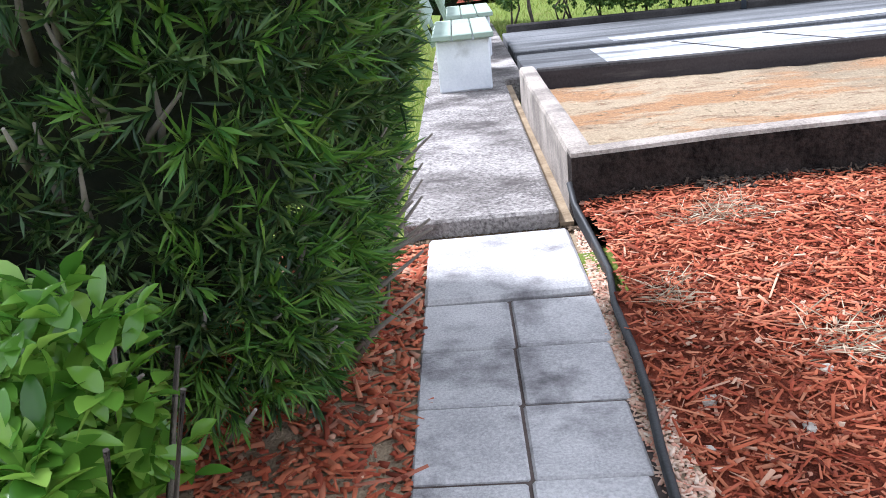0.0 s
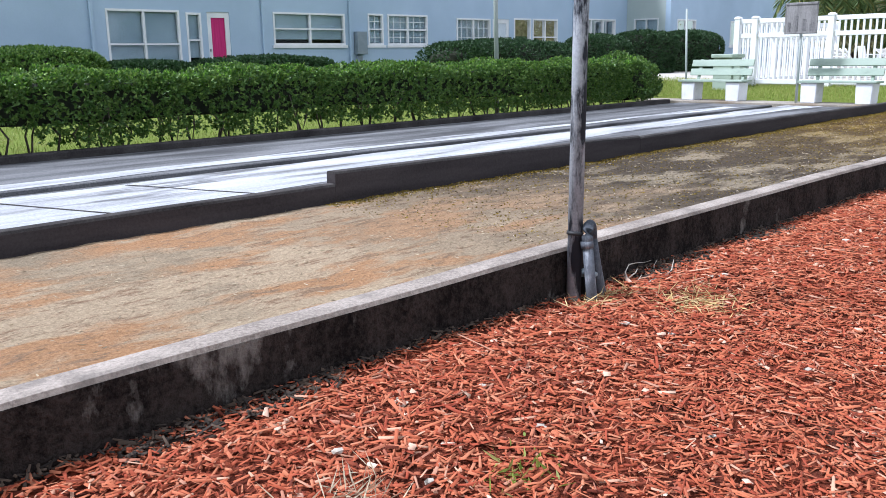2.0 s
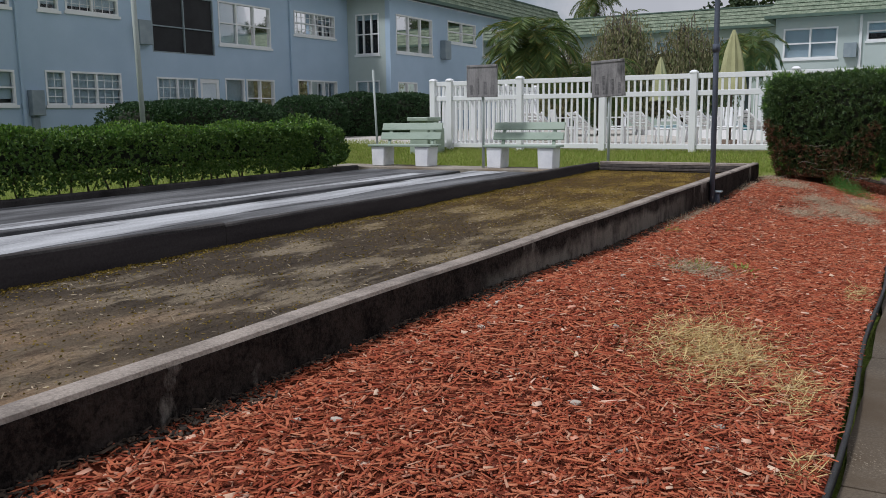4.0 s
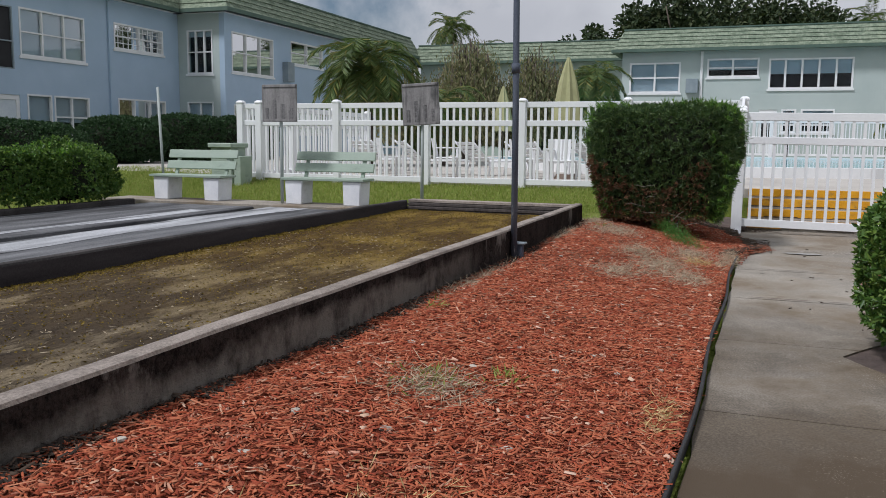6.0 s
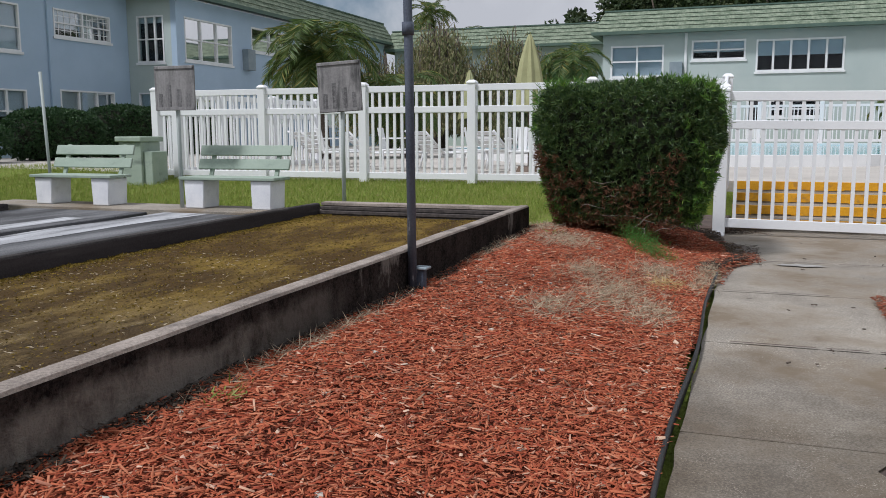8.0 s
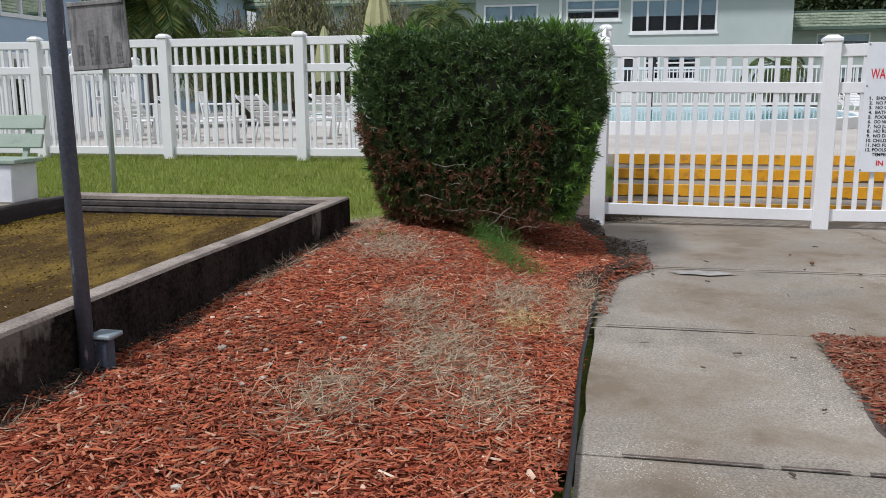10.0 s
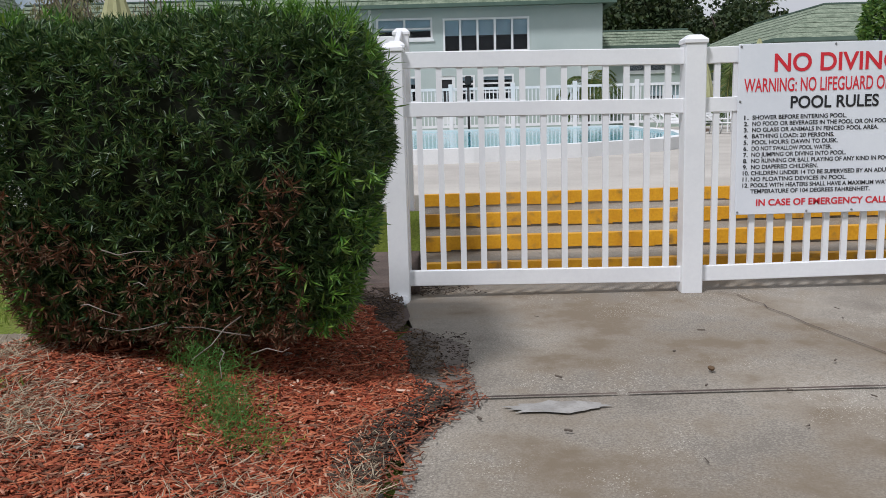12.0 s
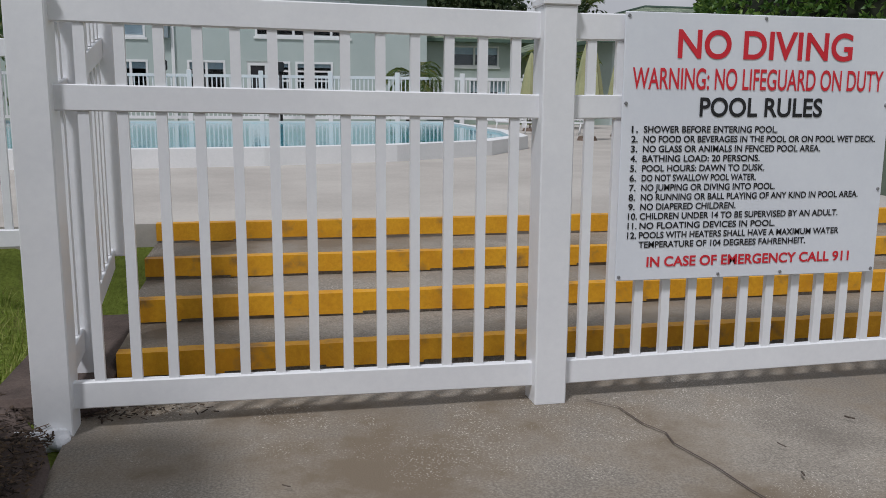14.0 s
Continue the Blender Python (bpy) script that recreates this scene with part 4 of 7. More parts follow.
scatter_chips("path_side_litter", 9000, (0.1, 1.345), (-0.3, 2.66), 0.045, (0.006, 0.02), M["chips"], "red brown mulch and leaf litter below the shrubs beside the pavers", lambda x, y: x > 0.1, 0.012, 0.15, -0.010)
scatter_chips("paver_gap_litter", 2600, (1.845, 1.93), (0.7, 2.68), 0.014, (0.004, 0.012), M["flake"], "tan crumbs and leaf litter between pavers and edging", lambda x, y: x > 1.87 - 0.04 * (2.04 - y), 0.008, 0.15, -0.010)
scatter_chips("path_gap_litter", 1800, (1.3, 1.93), (2.655, 2.72), 0.018, (0.004, 0.014), M["dead_bits"], "brown leaf litter in the joint between path and pavers", lambda x, y: x > 0, 0.01, 0.2, -0.010)


scatter_chips("bed_edge_litter", 2600, (16.6, 18.6), (0.3, 0.85), 0.03, (0.004, 0.012), M["chips_old"], "brown litter spilled along the end of the bed", lambda x, y: np.abs(y - np.where(x < 16.8, edge_y(x), bed_left(x)) + 0.01) < 0.05 * (1 + RNG.random(len(x))), 0.02, 0.15, -0.19)


scatter_chips("bed_corner_litter", 9000, (17.1, 18.7), (0.4, 1.0), 0.026, (0.004, 0.013), M["dark_litter"], "dark rotted litter at the corner of the bed", lambda x, y: in_bed(x, y) & (y < bed_left(x) + 0.08 + 0.16 * RNG.random(len(x))), 0.03, 0.15)


def tuft_patch(name, spots, per, mat, label, length=0.07, width=0.004, flat=0.5, category="grass"):
    """Dead or live grass lying in loose patches: (x, y, radius x, radius y)."""
    ps = []
    for x, y, rx, ry in spots:
        q = RNG.normal(0, 0.5, (int(per * rx * ry / 0.05), 2)) * (rx, ry) + (x, y)
        ps.append(q)
    q = np.concatenate(ps)
    n = len(q)
    base = np.stack([q[:, 0], q[:, 1], bed_height(q[:, 0], q[:, 1]) + RNG.uniform(0, 0.02, n)], 1)
    way = RNG.normal(size=(n, 3))
    way[:, 2] = np.abs(way[:, 2]) * (1 - flat) + 0.08
    return tagged(mesh_ob(name, leaves_mesh(name, base, way, length * RNG.uniform(0.5, 1.4, n), width, 0.1), mat), label, category, kind="stuff")


tuft_patch("straw_patch", [(8.75, 1.50, 0.62, 0.34), (8.75, 1.50, 0.45, 0.26), (8.5, 1.08, 0.35, 0.1), (5.3, 2.30, 0.18, 0.12), (5.05, 2.56, 0.2, 0.06), (7.7, 0.98, 0.15, 0.05), (10.9, 0.98, 0.3, 0.06), (16.1, 1.15, 0.28, 0.18)], 640, M["straw"], "dry yellow straw lying on the mulch", 0.07, 0.0045, 0.75)
tuft_patch("dead_grass_patch", [(15.4, 1.45, 0.7, 0.28), (16.6, 1.25, 0.5, 0.25), (17.3, 2.2, 0.5, 0.3), (18.0, 2.55, 0.4, 0.2), (16.9, 0.85, 0.7, 0.09), (15.0, 1.15, 0.5, 0.16), (14.6, 1.75, 0.4, 0.2), (16.0, 1.75, 0.4, 0.2), (10.5, 1.95, 0.3, 0.22), (3.0, 1.65, 0.14, 0.10), (2.35, 2.35, 0.16, 0.10), (2.05, 1.85, 0.07, 0.10), (2.45, 1.55, 0.13, 0.10), (3.4, 2.1, 0.1, 0.08), (16.3, 0.9, 0.5, 0.06), (13.0, 2.6, 1.2, 0.04), (16.4, 2.62, 0.8, 0.05)], 760, M["dead_grass"], "grey dead grass matted on the mulch", 0.08, 0.004, 0.75)
tuft_patch("weeds", [(10.85, 1.72, 0.12, 0.1), (10.6, 2.0, 0.25, 0.15), (12.0, 2.5, 0.12, 0.08), (17.6, 2.35, 0.1, 0.1), (3.8, 1.95, 0.12, 0.1), (17.4, 1.2, 0.12, 0.08)], 260, M["blades"], "small green weeds growing through the mulch", 0.05, 0.008, 0.3)

fq = RNG.random(380)
fern_p = np.stack([18.25 - 0.95 * fq + RNG.normal(0, 0.06, 380), 1.72 - 0.42 * fq + RNG.normal(0, 0.08, 380), np.zeros(380)], 1)
fern_p[:, 2] = bed_height(fern_p[:, 0], fern_p[:, 1])
fb = np.repeat(fern_p, 9, 0) + RNG.normal(0, 0.035, (3420, 3)) * (1, 1, 0)
fb[:, 2] += RNG.uniform(0, 1, 3420) * np.repeat(0.22 - 0.12 * fq, 9)
fern_thing = thing("fern_weed", 17.8, 1.5, -0.08, "feathery bright green fern weed in front of the clipped shrub", "weed")
mesh_ob("fronds", leaves_mesh("fronds", fb, RNG.normal(size=(3420, 3)) + (-0.4, -0.2, 0.6), 0.045 * RNG.uniform(0.6, 1.3, 3420), 0.0035), M["fern"], fern_thing)

soil_patch = bmesh.new()
ring = [(18.75 + 0.66 * math.cos(a) * (1 + 0.12 * math.sin(3 * a)), 0.60 + 0.20 * math.sin(a) * (1 + 0.2 * math.cos(5 * a)) + 0.08 * math.cos(a)) for a in (2 * math.pi * k / 28 for k in range(28))]
soil_patch.faces.new([soil_patch.verts.new((x, y, -0.186)) for x, y in ring])
tagged(part("washed_soil", soil_patch, M["soil_wash"]), "dark washed soil spilled on the corner of the walk", "soil", kind="structure")
ps = bmesh.new()
ring = [(19.75 + 1.0 * math.cos(a) * (1 + 0.1 * math.sin(3 * a)), 1.22 + 0.42 * math.sin(a) * (1 + 0.12 * math.cos(4 * a))) for a in (2 * math.pi * k / 32 for k in range(32))]
ps.faces.new([ps.verts.new((x, y, float(land(x, y)) + 0.012)) for x, y in ring])
tagged(part("post_soil", ps, M["soil"]), "dark bare soil round the gate post", "soil", kind="structure")
scatter_chips("post_litter", 2600, (19.3, 20.7), (0.78, 1.6), 0.02, (0.004, 0.012), M["dark_litter"], "dark leaf litter round the gate post", lambda x, y: ((x - 20) / 0.7) ** 2 + ((y - 1.2) / 0.4) ** 2 < 1, 0.012, 0.3)
scatter_chips("corner_debris", 5200, (18.35, 20.3), (0.42, 1.35), 0.02, (0.003, 0.012), M["dead_bits"], "rotted leaf crumbs and twigs on the bare soil by the gate post", lambda x, y: (y > bed_left(x) + 0.02) & (RNG.random(len(x)) < 0.75), 0.012, 0.25)
scatter_chips("washed_debris", 900, (18.3, 19.3), (0.38, 0.75), 0.016, (0.003, 0.009), M["dark_litter"], "dark crumbs washed onto the walk", lambda x, y: RNG.random(len(x)) < 0.6, 0.006, 0.15, -0.188)
scatter_chips("step_foot_litter", 700, (20.45, 20.95), (0.2, 0.78), 0.025, (0.004, 0.012), M["dark_litter"], "dark leaf litter at the foot of the steps", lambda x, y: RNG.random(len(x)) < (y - 0.2) / 0.6, 0.012, 0.2, -0.2)
tagged(part("concrete_strip", box(17.98, 2.70, -0.15, 18.75, 2.95, 0.02, 0.01), M["concrete"]), "short pale concrete strip at the court corner", "pavement", kind="structure")
tagged(part("side_bed", box(14.2, -2.5, -0.32, 16.29, -0.46, -0.19, 0.02), M["mulch_bed"]), "mulch bed on the far side of the walk", "mulch", kind="structure")
scatter_chips("side_chips", 9000, (14.2, 16.3), (-1.6, -0.38), 0.04, (0.005, 0.014), M["chips_old"], "brown red mulch splinters beside the walk", lambda x, y: (x > 14.2) & (x < 16.3), 0.012)

# ---- vinyl fences ----
PICK = {}


def picket(length, parent, x, y, z, along_y=True):
    key = (round(length, 3), along_y)
    if key not in PICK:
        bm = box(-0.013, -0.021, 0, 0.013, 0.021, length) if along_y else box(-0.021, -0.013, 0, 0.021, 0.013, length)
        me = bpy.data.meshes.new("picket")
        bm.to_mesh(me)
        bm.free()
        me.materials.append(M["vinyl"])
        PICK[key] = me
    ob = new("picket", PICK[key])
    ob.parent = parent
    ob.matrix_parent_inverse = parent.matrix_basis.inverted()
    ob.matrix_basis = Matrix.Translation((x, y, z))


def fence_post(parent, x, y, z0, z1, w=0.135):
    h = w / 2
    p = part("post", box(x - h, y - h, z0, x + h, y + h, z1 - 0.06, 0.006), M["vinyl"], parent)
    bm = bmesh.new()
    add_box(bm, x - h - 0.009, y - h - 0.009, z1 - 0.062, x + h + 0.009, y + h + 0.009, z1 - 0.03, 0.005)
    bot = [bm.verts.new((x + sx * (h + 0.004), y + sy * (h + 0.004), z1 - 0.03)) for sx, sy in ((-1, -1), (1, -1), (1, 1), (-1, 1))]
    top = [bm.verts.new((x + sx * h * 0.55, y + sy * h * 0.55, z1)) for sx, sy in ((-1, -1), (1, -1), (1, 1), (-1, 1))]
    for k in range(4):
        bm.faces.new((bot[k], bot[(k + 1) % 4], top[(k + 1) % 4], top[k]))
    bm.faces.new(top)
    part("post_cap", bm, M["vinyl"], p)
    return p


def fence_panel(parent, a, b, zt, zm, zb, n, rail_h=0.115, slope=0.0, rail_mid=None):
    """Rails and pickets between two posts: top edges of top, middle and bottom rail at a; slope: the rise towards b."""
    (xa, ya), (xb, yb) = a, b
    along_y = abs(yb - ya) > abs(xb - xa)
    d = 0.0675
    run = math.hypot(xb - xa, yb - ya)

    def lift(x, y):
        return slope * math.hypot(x - xa, y - ya) / run

    for z in (zt, zm, zb):
        hh = rail_h if z != zm else (rail_mid or rail_h)
        if along_y:
            bm = box(xa - 0.022, min(ya, yb) + d, z - hh, xa + 0.022, max(ya, yb) - d, z, 0.005)
        else:
            bm = box(min(xa, xb) + d, ya - 0.022, z - hh, max(xa, xb) - d, ya + 0.022, z, 0.005)
        for v in bm.verts:
            v.co.z += lift(v.co.x, v.co.y)
        part("rail", bm, M["vinyl"], parent)
    for k in range(n):
        f = (d + (k + 0.75) / (n + 0.5) * (run - 2 * d)) / run
        x, y = xa + (xb - xa) * f, ya + (yb - ya) * f
        picket(zt - rail_h - zm, parent, x, y, zm + lift(x, y), along_y)
        picket(zm - (rail_mid or rail_h) - zb, parent, x, y, zb + lift(x, y), along_y)


GX = 20.40
gate_fence = thing("vinyl_fence", GX, -1.3, -0.2, "white vinyl picket fence in front of the pool steps", "fence", "pool fence")
for y in (0.842, -1.295, -3.277):
    fence_post(gate_fence, GX, y, -0.215, 1.635, 0.15)
fence_panel(gate_fence, (GX, -1.295), (GX, 0.842), 1.548, 1.196, -0.022, 13, 0.115, 0.026, 0.105)
fence_panel(gate_fence, (GX, -1.295), (GX, -3.277), 1.548, 1.196, -0.022, 13, 0.115, 0.02, 0.105)
lump = core_mesh((20.33, 0.88, -0.215), (0.085, 0.10, 0.035), 2.0, 0, 0.05, 40, 2, 9)
part("footing", lump, M["block"], gate_fence, "rough cement lump round the post foot")

side_fence = thing("vinyl_fence", 21.3, 0.8, 0, "white vinyl picket fence climbing beside the pool steps", "fence", "pool fence")
FX = 21.90
fence_post(side_fence, 20.98, 0.842, -0.15, 1.70)
fence_panel(side_fence, (GX, 0.842), (20.98, 0.842), 1.56, 1.19, 0.03, 4, 0.115, 0.08)
fence_panel(side_fence, (20.98, 0.842), (FX, 0.842), 1.66, 1.30, 0.12, 7, 0.115, 0.22)

pool_fence = thing("vinyl_fence", FX, 5.7, 0.3, "long white vinyl picket fence along the pool lawn", "fence", "pool fence")
fy = [0.83, 2.72, 4.58, 6.43, 8.30, 10.04, 10.47]
for y in fy:
    fence_post(pool_fence, FX, y, 0.28, 1.885)
for a, b in zip(fy, fy[1:]):
    fence_panel(pool_fence, (FX, a), (FX, b), 1.82, 1.49, 0.44, 13 if b - a > 1 else 2, 0.10)
ret_fence = thing("vinyl_fence", 24, 10.47, 0.3, "white vinyl picket fence along the side of the pool", "fence", "pool fence")
rx = [FX, 23.9, 25.9, 27.9]
for x in rx[1:]:
    fence_post(ret_fence, x, 10.47, 0.28, 1.885)
for a, b in zip(rx, rx[1:]):
    fence_panel(ret_fence, (a, 10.47), (b, 10.47), 1.82, 1.49, 0.44, 13, 0.10)

gate = thing("pool_gate", GX, -4.2, -0.15, "white vinyl picket gate with grey metal hinges", "gate")
for y in (-3.43, -4.76):
    part("stile", box(GX - 0.045, y - 0.05, -0.13, GX + 0.045, y + 0.05, 1.63, 0.006), M["vinyl"], gate)
for z in (1.55, 1.21, -0.02):
    part("rail", box(GX - 0.022, -4.71, z - 0.115, GX + 0.022, -3.48, z, 0.005), M["vinyl"], gate)
part("lettering", box(GX - 0.026, -4.33, 1.475, GX - 0.0225, -4.25, 1.51), M["sign_black"], gate, "small black lettering")
for k in range(8):
    y = -3.61 - 0.143 * k
    picket(1.55 - 0.115 - 1.21, gate, GX, y, 1.21)
    picket(1.21 - 0.115 + 0.02, gate, GX, y, -0.02)
for z in (1.36, 0.10):
    hg = bmesh.new()
    bmesh.ops.create_cone(hg, cap_ends=True, segments=14, radius1=0.075, radius2=0.07, depth=0.022, matrix=Matrix.Translation((GX - 0.088, -3.365, z)) @ Matrix.Rotation(radians(90), 4, "Y") @ Matrix.Diagonal((0.85, 1.1, 1, 1)))
    add_tube(hg, [(GX - 0.10, -3.367, z - 0.075), (GX - 0.10, -3.367, z + 0.075)], 0.013, 8)
    for dy, dz in ((-0.045, 0.03), (0.045, 0.03), (-0.045, -0.03), (0.045, -0.03)):
        bmesh.ops.create_cone(hg, cap_ends=True, segments=6, radius1=0.01, radius2=0.008, depth=0.012, matrix=Matrix.Translation((GX - 0.102, -3.365 + dy, z + dz)) @ Matrix.Rotation(radians(90), 4, "Y"))
    part("hinge", hg, M["hinge"], gate, "grey zinc gate hinge with bolts")

# ---- pool rules sign ----
SX, SY0, SY1, SZ0, SZ1 = 20.352, -1.602, -2.965, 0.352, 1.560
sign = thing("pool_rules_sign", SX, -2.39, 0.95, "white pool rules sign with red and black lettering on the fence", "sign")
part("panel", box(SX, SY1, SZ0, SX + 0.012, SY0, SZ1, 0.003), M["sign_white"], sign)
for u, v in ((0.012, 0.015), (0.5, 0.012), (0.985, 0.015), (0.012, 0.33), (0.985, 0.33), (0.985, 0.66), (0.012, 0.985), (0.38, 0.985), (0.62, 0.985), (0.985, 0.985)):
    bm = bmesh.new()
    bmesh.ops.create_cone(bm, cap_ends=True, segments=8, radius1=0.009, radius2=0.006, depth=0.006, matrix=Matrix.Translation((SX - 0.003, SY0 + (SY1 - SY0) * u, SZ1 + (SZ0 - SZ1) * v)) @ Matrix.Rotation(radians(-90), 4, "Y"))
    part("screw", bm, M["hinge"], sign)


def letters(text, u0, u1, v_top, cap, mat, fat=0.0):
    """A line of lettering on the sign; u0, u1 its ends across, v_top metres below the top edge."""
    cu = bpy.data.curves.new("lettering", "FONT")
    cu.body, cu.size, cu.offset = text, 1.0, fat
    tmp = bpy.data.objects.new("lettering", cu)
    scene.collection.objects.link(tmp)
    bpy.context.view_layer.update()
    me = bpy.data.meshes.new_from_object(tmp.evaluated_get(bpy.context.evaluated_depsgraph_get()))
    bpy.data.objects.remove(tmp)
    co = np.array([v.co[:] for v in me.vertices])
    x0, x1 = co[:, 0].min(), co[:, 0].max()
    h = 0.70
    wid = SY0 - SY1
    px = (co[:, 0] - x0) / (x1 - x0) * (u1 - u0) * wid + u0 * wid
    pz = SZ1 - v_top - cap + co[:, 1] / h * cap
    for v, a, b in zip(me.vertices, px, pz):
        v.co = (SX - 0.003, SY0 - a, b)
    me.materials.clear()
    mesh_ob("lettering", me, mat, sign)


letters("NO DIVING", 0.185, 0.835, 0.072, 0.122, M["sign_red"], 0.02)
letters("WARNING: NO LIFEGUARD ON DUTY", 0.03, 0.965, 0.240, 0.093, M["sign_red"], 0.012)
letters("POOL RULES", 0.275, 0.735, 0.370, 0.083, M["sign_black"], 0.02)
RULES = [("1.", "SHOWER BEFORE ENTERING POOL.", 0.57), ("2.", "NO FOOD OR BEVERAGES IN THE POOL OR ON POOL WET DECK.", 0.955), ("3.", "NO GLASS OR ANIMALS IN FENCED POOL AREA.", 0.74),
         ("4.", "BATHING LOAD: 20 PERSONS.", 0.51), ("5.", "POOL HOURS: DAWN TO DUSK.", 0.53), ("6.", "DO NOT SWALLOW POOL WATER.", 0.50), ("7.", "NO JUMPING OR DIVING INTO POOL.", 0.575),
         ("8.", "NO RUNNING OR BALL PLAYING OF ANY KIND IN POOL AREA.", 0.905), ("9.", "NO DIAPERED CHILDREN.", 0.43), ("10.", "CHILDREN UNDER 14 TO BE SUPERVISED BY AN ADULT.", 0.83),
         ("11.", "NO FLOATING DEVICES IN POOL.", 0.585), ("12.", "POOLS WITH HEATERS SHALL HAVE A MAXIMUM WATER", 0.84), ("", "TEMPERATURE OF 104 DEGREES FAHRENHEIT.", 0.71)]
for k, (num, txt, u1) in enumerate(RULES):
    v = 0.498 + 0.0439 * k
    if num:
        letters(num, 0.035, 0.058 if len(num) < 3 else 0.068, v, 0.029, M["sign_black"], 0.02)
    letters(txt, 0.078, u1, v, 0.029, M["sign_black"], 0.02)
letters("IN CASE OF EMERGENCY CALL 911", 0.11, 0.89, 1.098, 0.046, M["sign_red"], 0.025)

# ---- pool steps, deck and pool ----
steps = thing("pool_steps", 21.9, -2.4, -0.2, "four concrete steps with yellow painted edges", "steps", kind="structure")
nx = [21.0, 21.58, 22.14, 22.76, 23.4]
for k in range(4):
    z1 = -0.19 + 0.132 * (k + 1)
    part("tread", box(nx[k] + 0.004, -5.4, z1 - 0.3, nx[k + 1] + 0.05, 0.70, z1 - 0.003), M["concrete"] if k < 3 else M["deck"], steps)
    bm = bmesh.new()
    for j in range(24):
        ya, yb = 0.70 - 6.1 * j / 24, 0.70 - 6.1 * (j + 1) / 24
        w = 0.008 * math.sin(j * 1.7 + k * 2.1)
        add_box(bm, nx[k] - 0.012, yb, z1 - 0.118 - w, nx[k] + 0.075 + w, ya, z1)
    bmesh.ops.remove_doubles(bm, verts=bm.verts[:], dist=0.0005)
    part("painted_edge", bm, M["yellow"], steps, "yellow painted step edge")
tagged(part("pool_deck", box(22.78, -40, 0.0, 52, 22, DECK - 0.006), M["deck"]), "pale concrete pool deck", "pool deck", kind="structure")
tagged(part("planter_wall", box(23.2, -9.5, DECK - 0.1, 27.5, -5.75, 0.90, 0.02), M["planter"]), "olive green painted planter wall beside the steps", "planter")
tagged(part("soil_verge", box(20.55, 0.704, -0.32, 22.1, 1.2, -0.12, 0.03), M["soil"]), "dark soil strip beside the steps", "soil", kind="structure")


def pool_outline(grow):
    base = [(28.3, 4.5), (28.2, 2.0), (28.6, 0.0), (29.3, -1.8), (30.6, -3.5), (32.6, -4.7), (35.5, -5.3), (46, -6.2), (46, 9), (34, 9)]
    cx, cy = 36.5, 1.0
    return [(x + grow * (x - cx) / math.hypot(x - cx, y - cy), y + grow * (y - cy) / math.hypot(x - cx, y - cy)) for x, y in base]


pool = thing("swimming_pool", 36, 1, DECK, "swimming pool with turquoise water and a raised white rim", "pool")
bm = bmesh.new()
o, i = pool_outline(0.35), pool_outline(0.0)
n = len(o)
rows = [[bm.verts.new((x, y, z)) for x, y in ring] for ring, z in ((o, DECK - 0.05), (o, 0.575), (i, 0.575), (i, 0.42))]
for a, b in zip(rows, rows[1:]):
    for k in range(n):
        bm.faces.new((a[k], a[(k + 1) % n], b[(k + 1) % n], b[k]))
bmesh.ops.recalc_face_normals(bm, faces=bm.faces[:])
part("rim", bm, M["pool_white"], pool)
bm = bmesh.new()
bm.faces.new([bm.verts.new((x, y, 0.52)) for x, y in pool_outline(-0.002)])
bmesh.ops.recalc_face_normals(bm, faces=bm.faces[:])
for f in bm.faces:
    if f.normal.z < 0:
        f.normal_flip()
part("water", bm, M["water"], pool, "clear turquoise pool water")

# ---- shrubs and hedges ----
def shrub(name, label, x, y, z0, half, zc, clusters, per, length, width, mat, power=4.0, taper=0.0, uneven=0.07, scale=3.0, seed=0.0, spread=0.7, core=0.8, group="", trunk=True, depth=0.12):
    th = thing(name, x, y, z0, label, "shrub", group)
    p, nrm = box_shell(clusters, (x, y, zc), half, power, taper, uneven, scale, depth, seed)
    keep = p[:, 2] > z0 + 0.03
    p, nrm = p[keep], nrm[keep]
    mesh_ob("foliage", leaves_mesh("foliage", *rosettes(p, nrm, per, spread, length, width)), mat, th)
    # Solid core with the shade between leaves put into its colour.
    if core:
        part("shade_filler", core_mesh((x, y, zc), tuple(h * core for h in half), power, taper, uneven, scale, seed), M["core"], th, "solid filler coloured dark as shade inside the shrub")
    if trunk:
        bm = bmesh.new()
        for k in range(5):
            a = 2 * math.pi * k / 5 + seed
            add_tube(bm, [(x + 0.08 * math.cos(a), y + 0.08 * math.sin(a), z0 - 0.03), (x + half[0] * 0.25 * math.cos(a), y + half[1] * 0.25 * math.sin(a), z0 + 0.2), (x + half[0] * 0.6 * math.cos(a), y + half[1] * 0.6 * math.sin(a), zc)], [0.03, 0.022, 0.012], 6)
        part("stem_growth", bm, M["bark"], th)
    return th


# clipped shrub by the gate
CX, CY = 18.70, 1.74
cube = shrub("clipped_shrub", "square clipped podocarpus shrub with a browned lower side", CX, CY, -0.08, (0.76, 0.90, 0.77), 0.82, 9000, 14, 0.060, 0.009, M["needle"], 7.0, 0.18, 0.07, 4.2, 1.0, 0.8, 0.82, depth=0.15)
p, nrm = box_shell(4200, (CX, CY, 0.82), (0.79, 0.93, 0.79), 8.0, 0.20, 0.05, 3.5, 0.04, 1.0)
k = (p[:, 2] < 0.72 + 0.22 * np.sin(p[:, 1] * 4 + p[:, 0] * 3)) & (p[:, 0] < CX) & (p[:, 1] > 1.15) & (p[:, 2] > -0.02) & (RNG.random(len(p)) < 0.9)
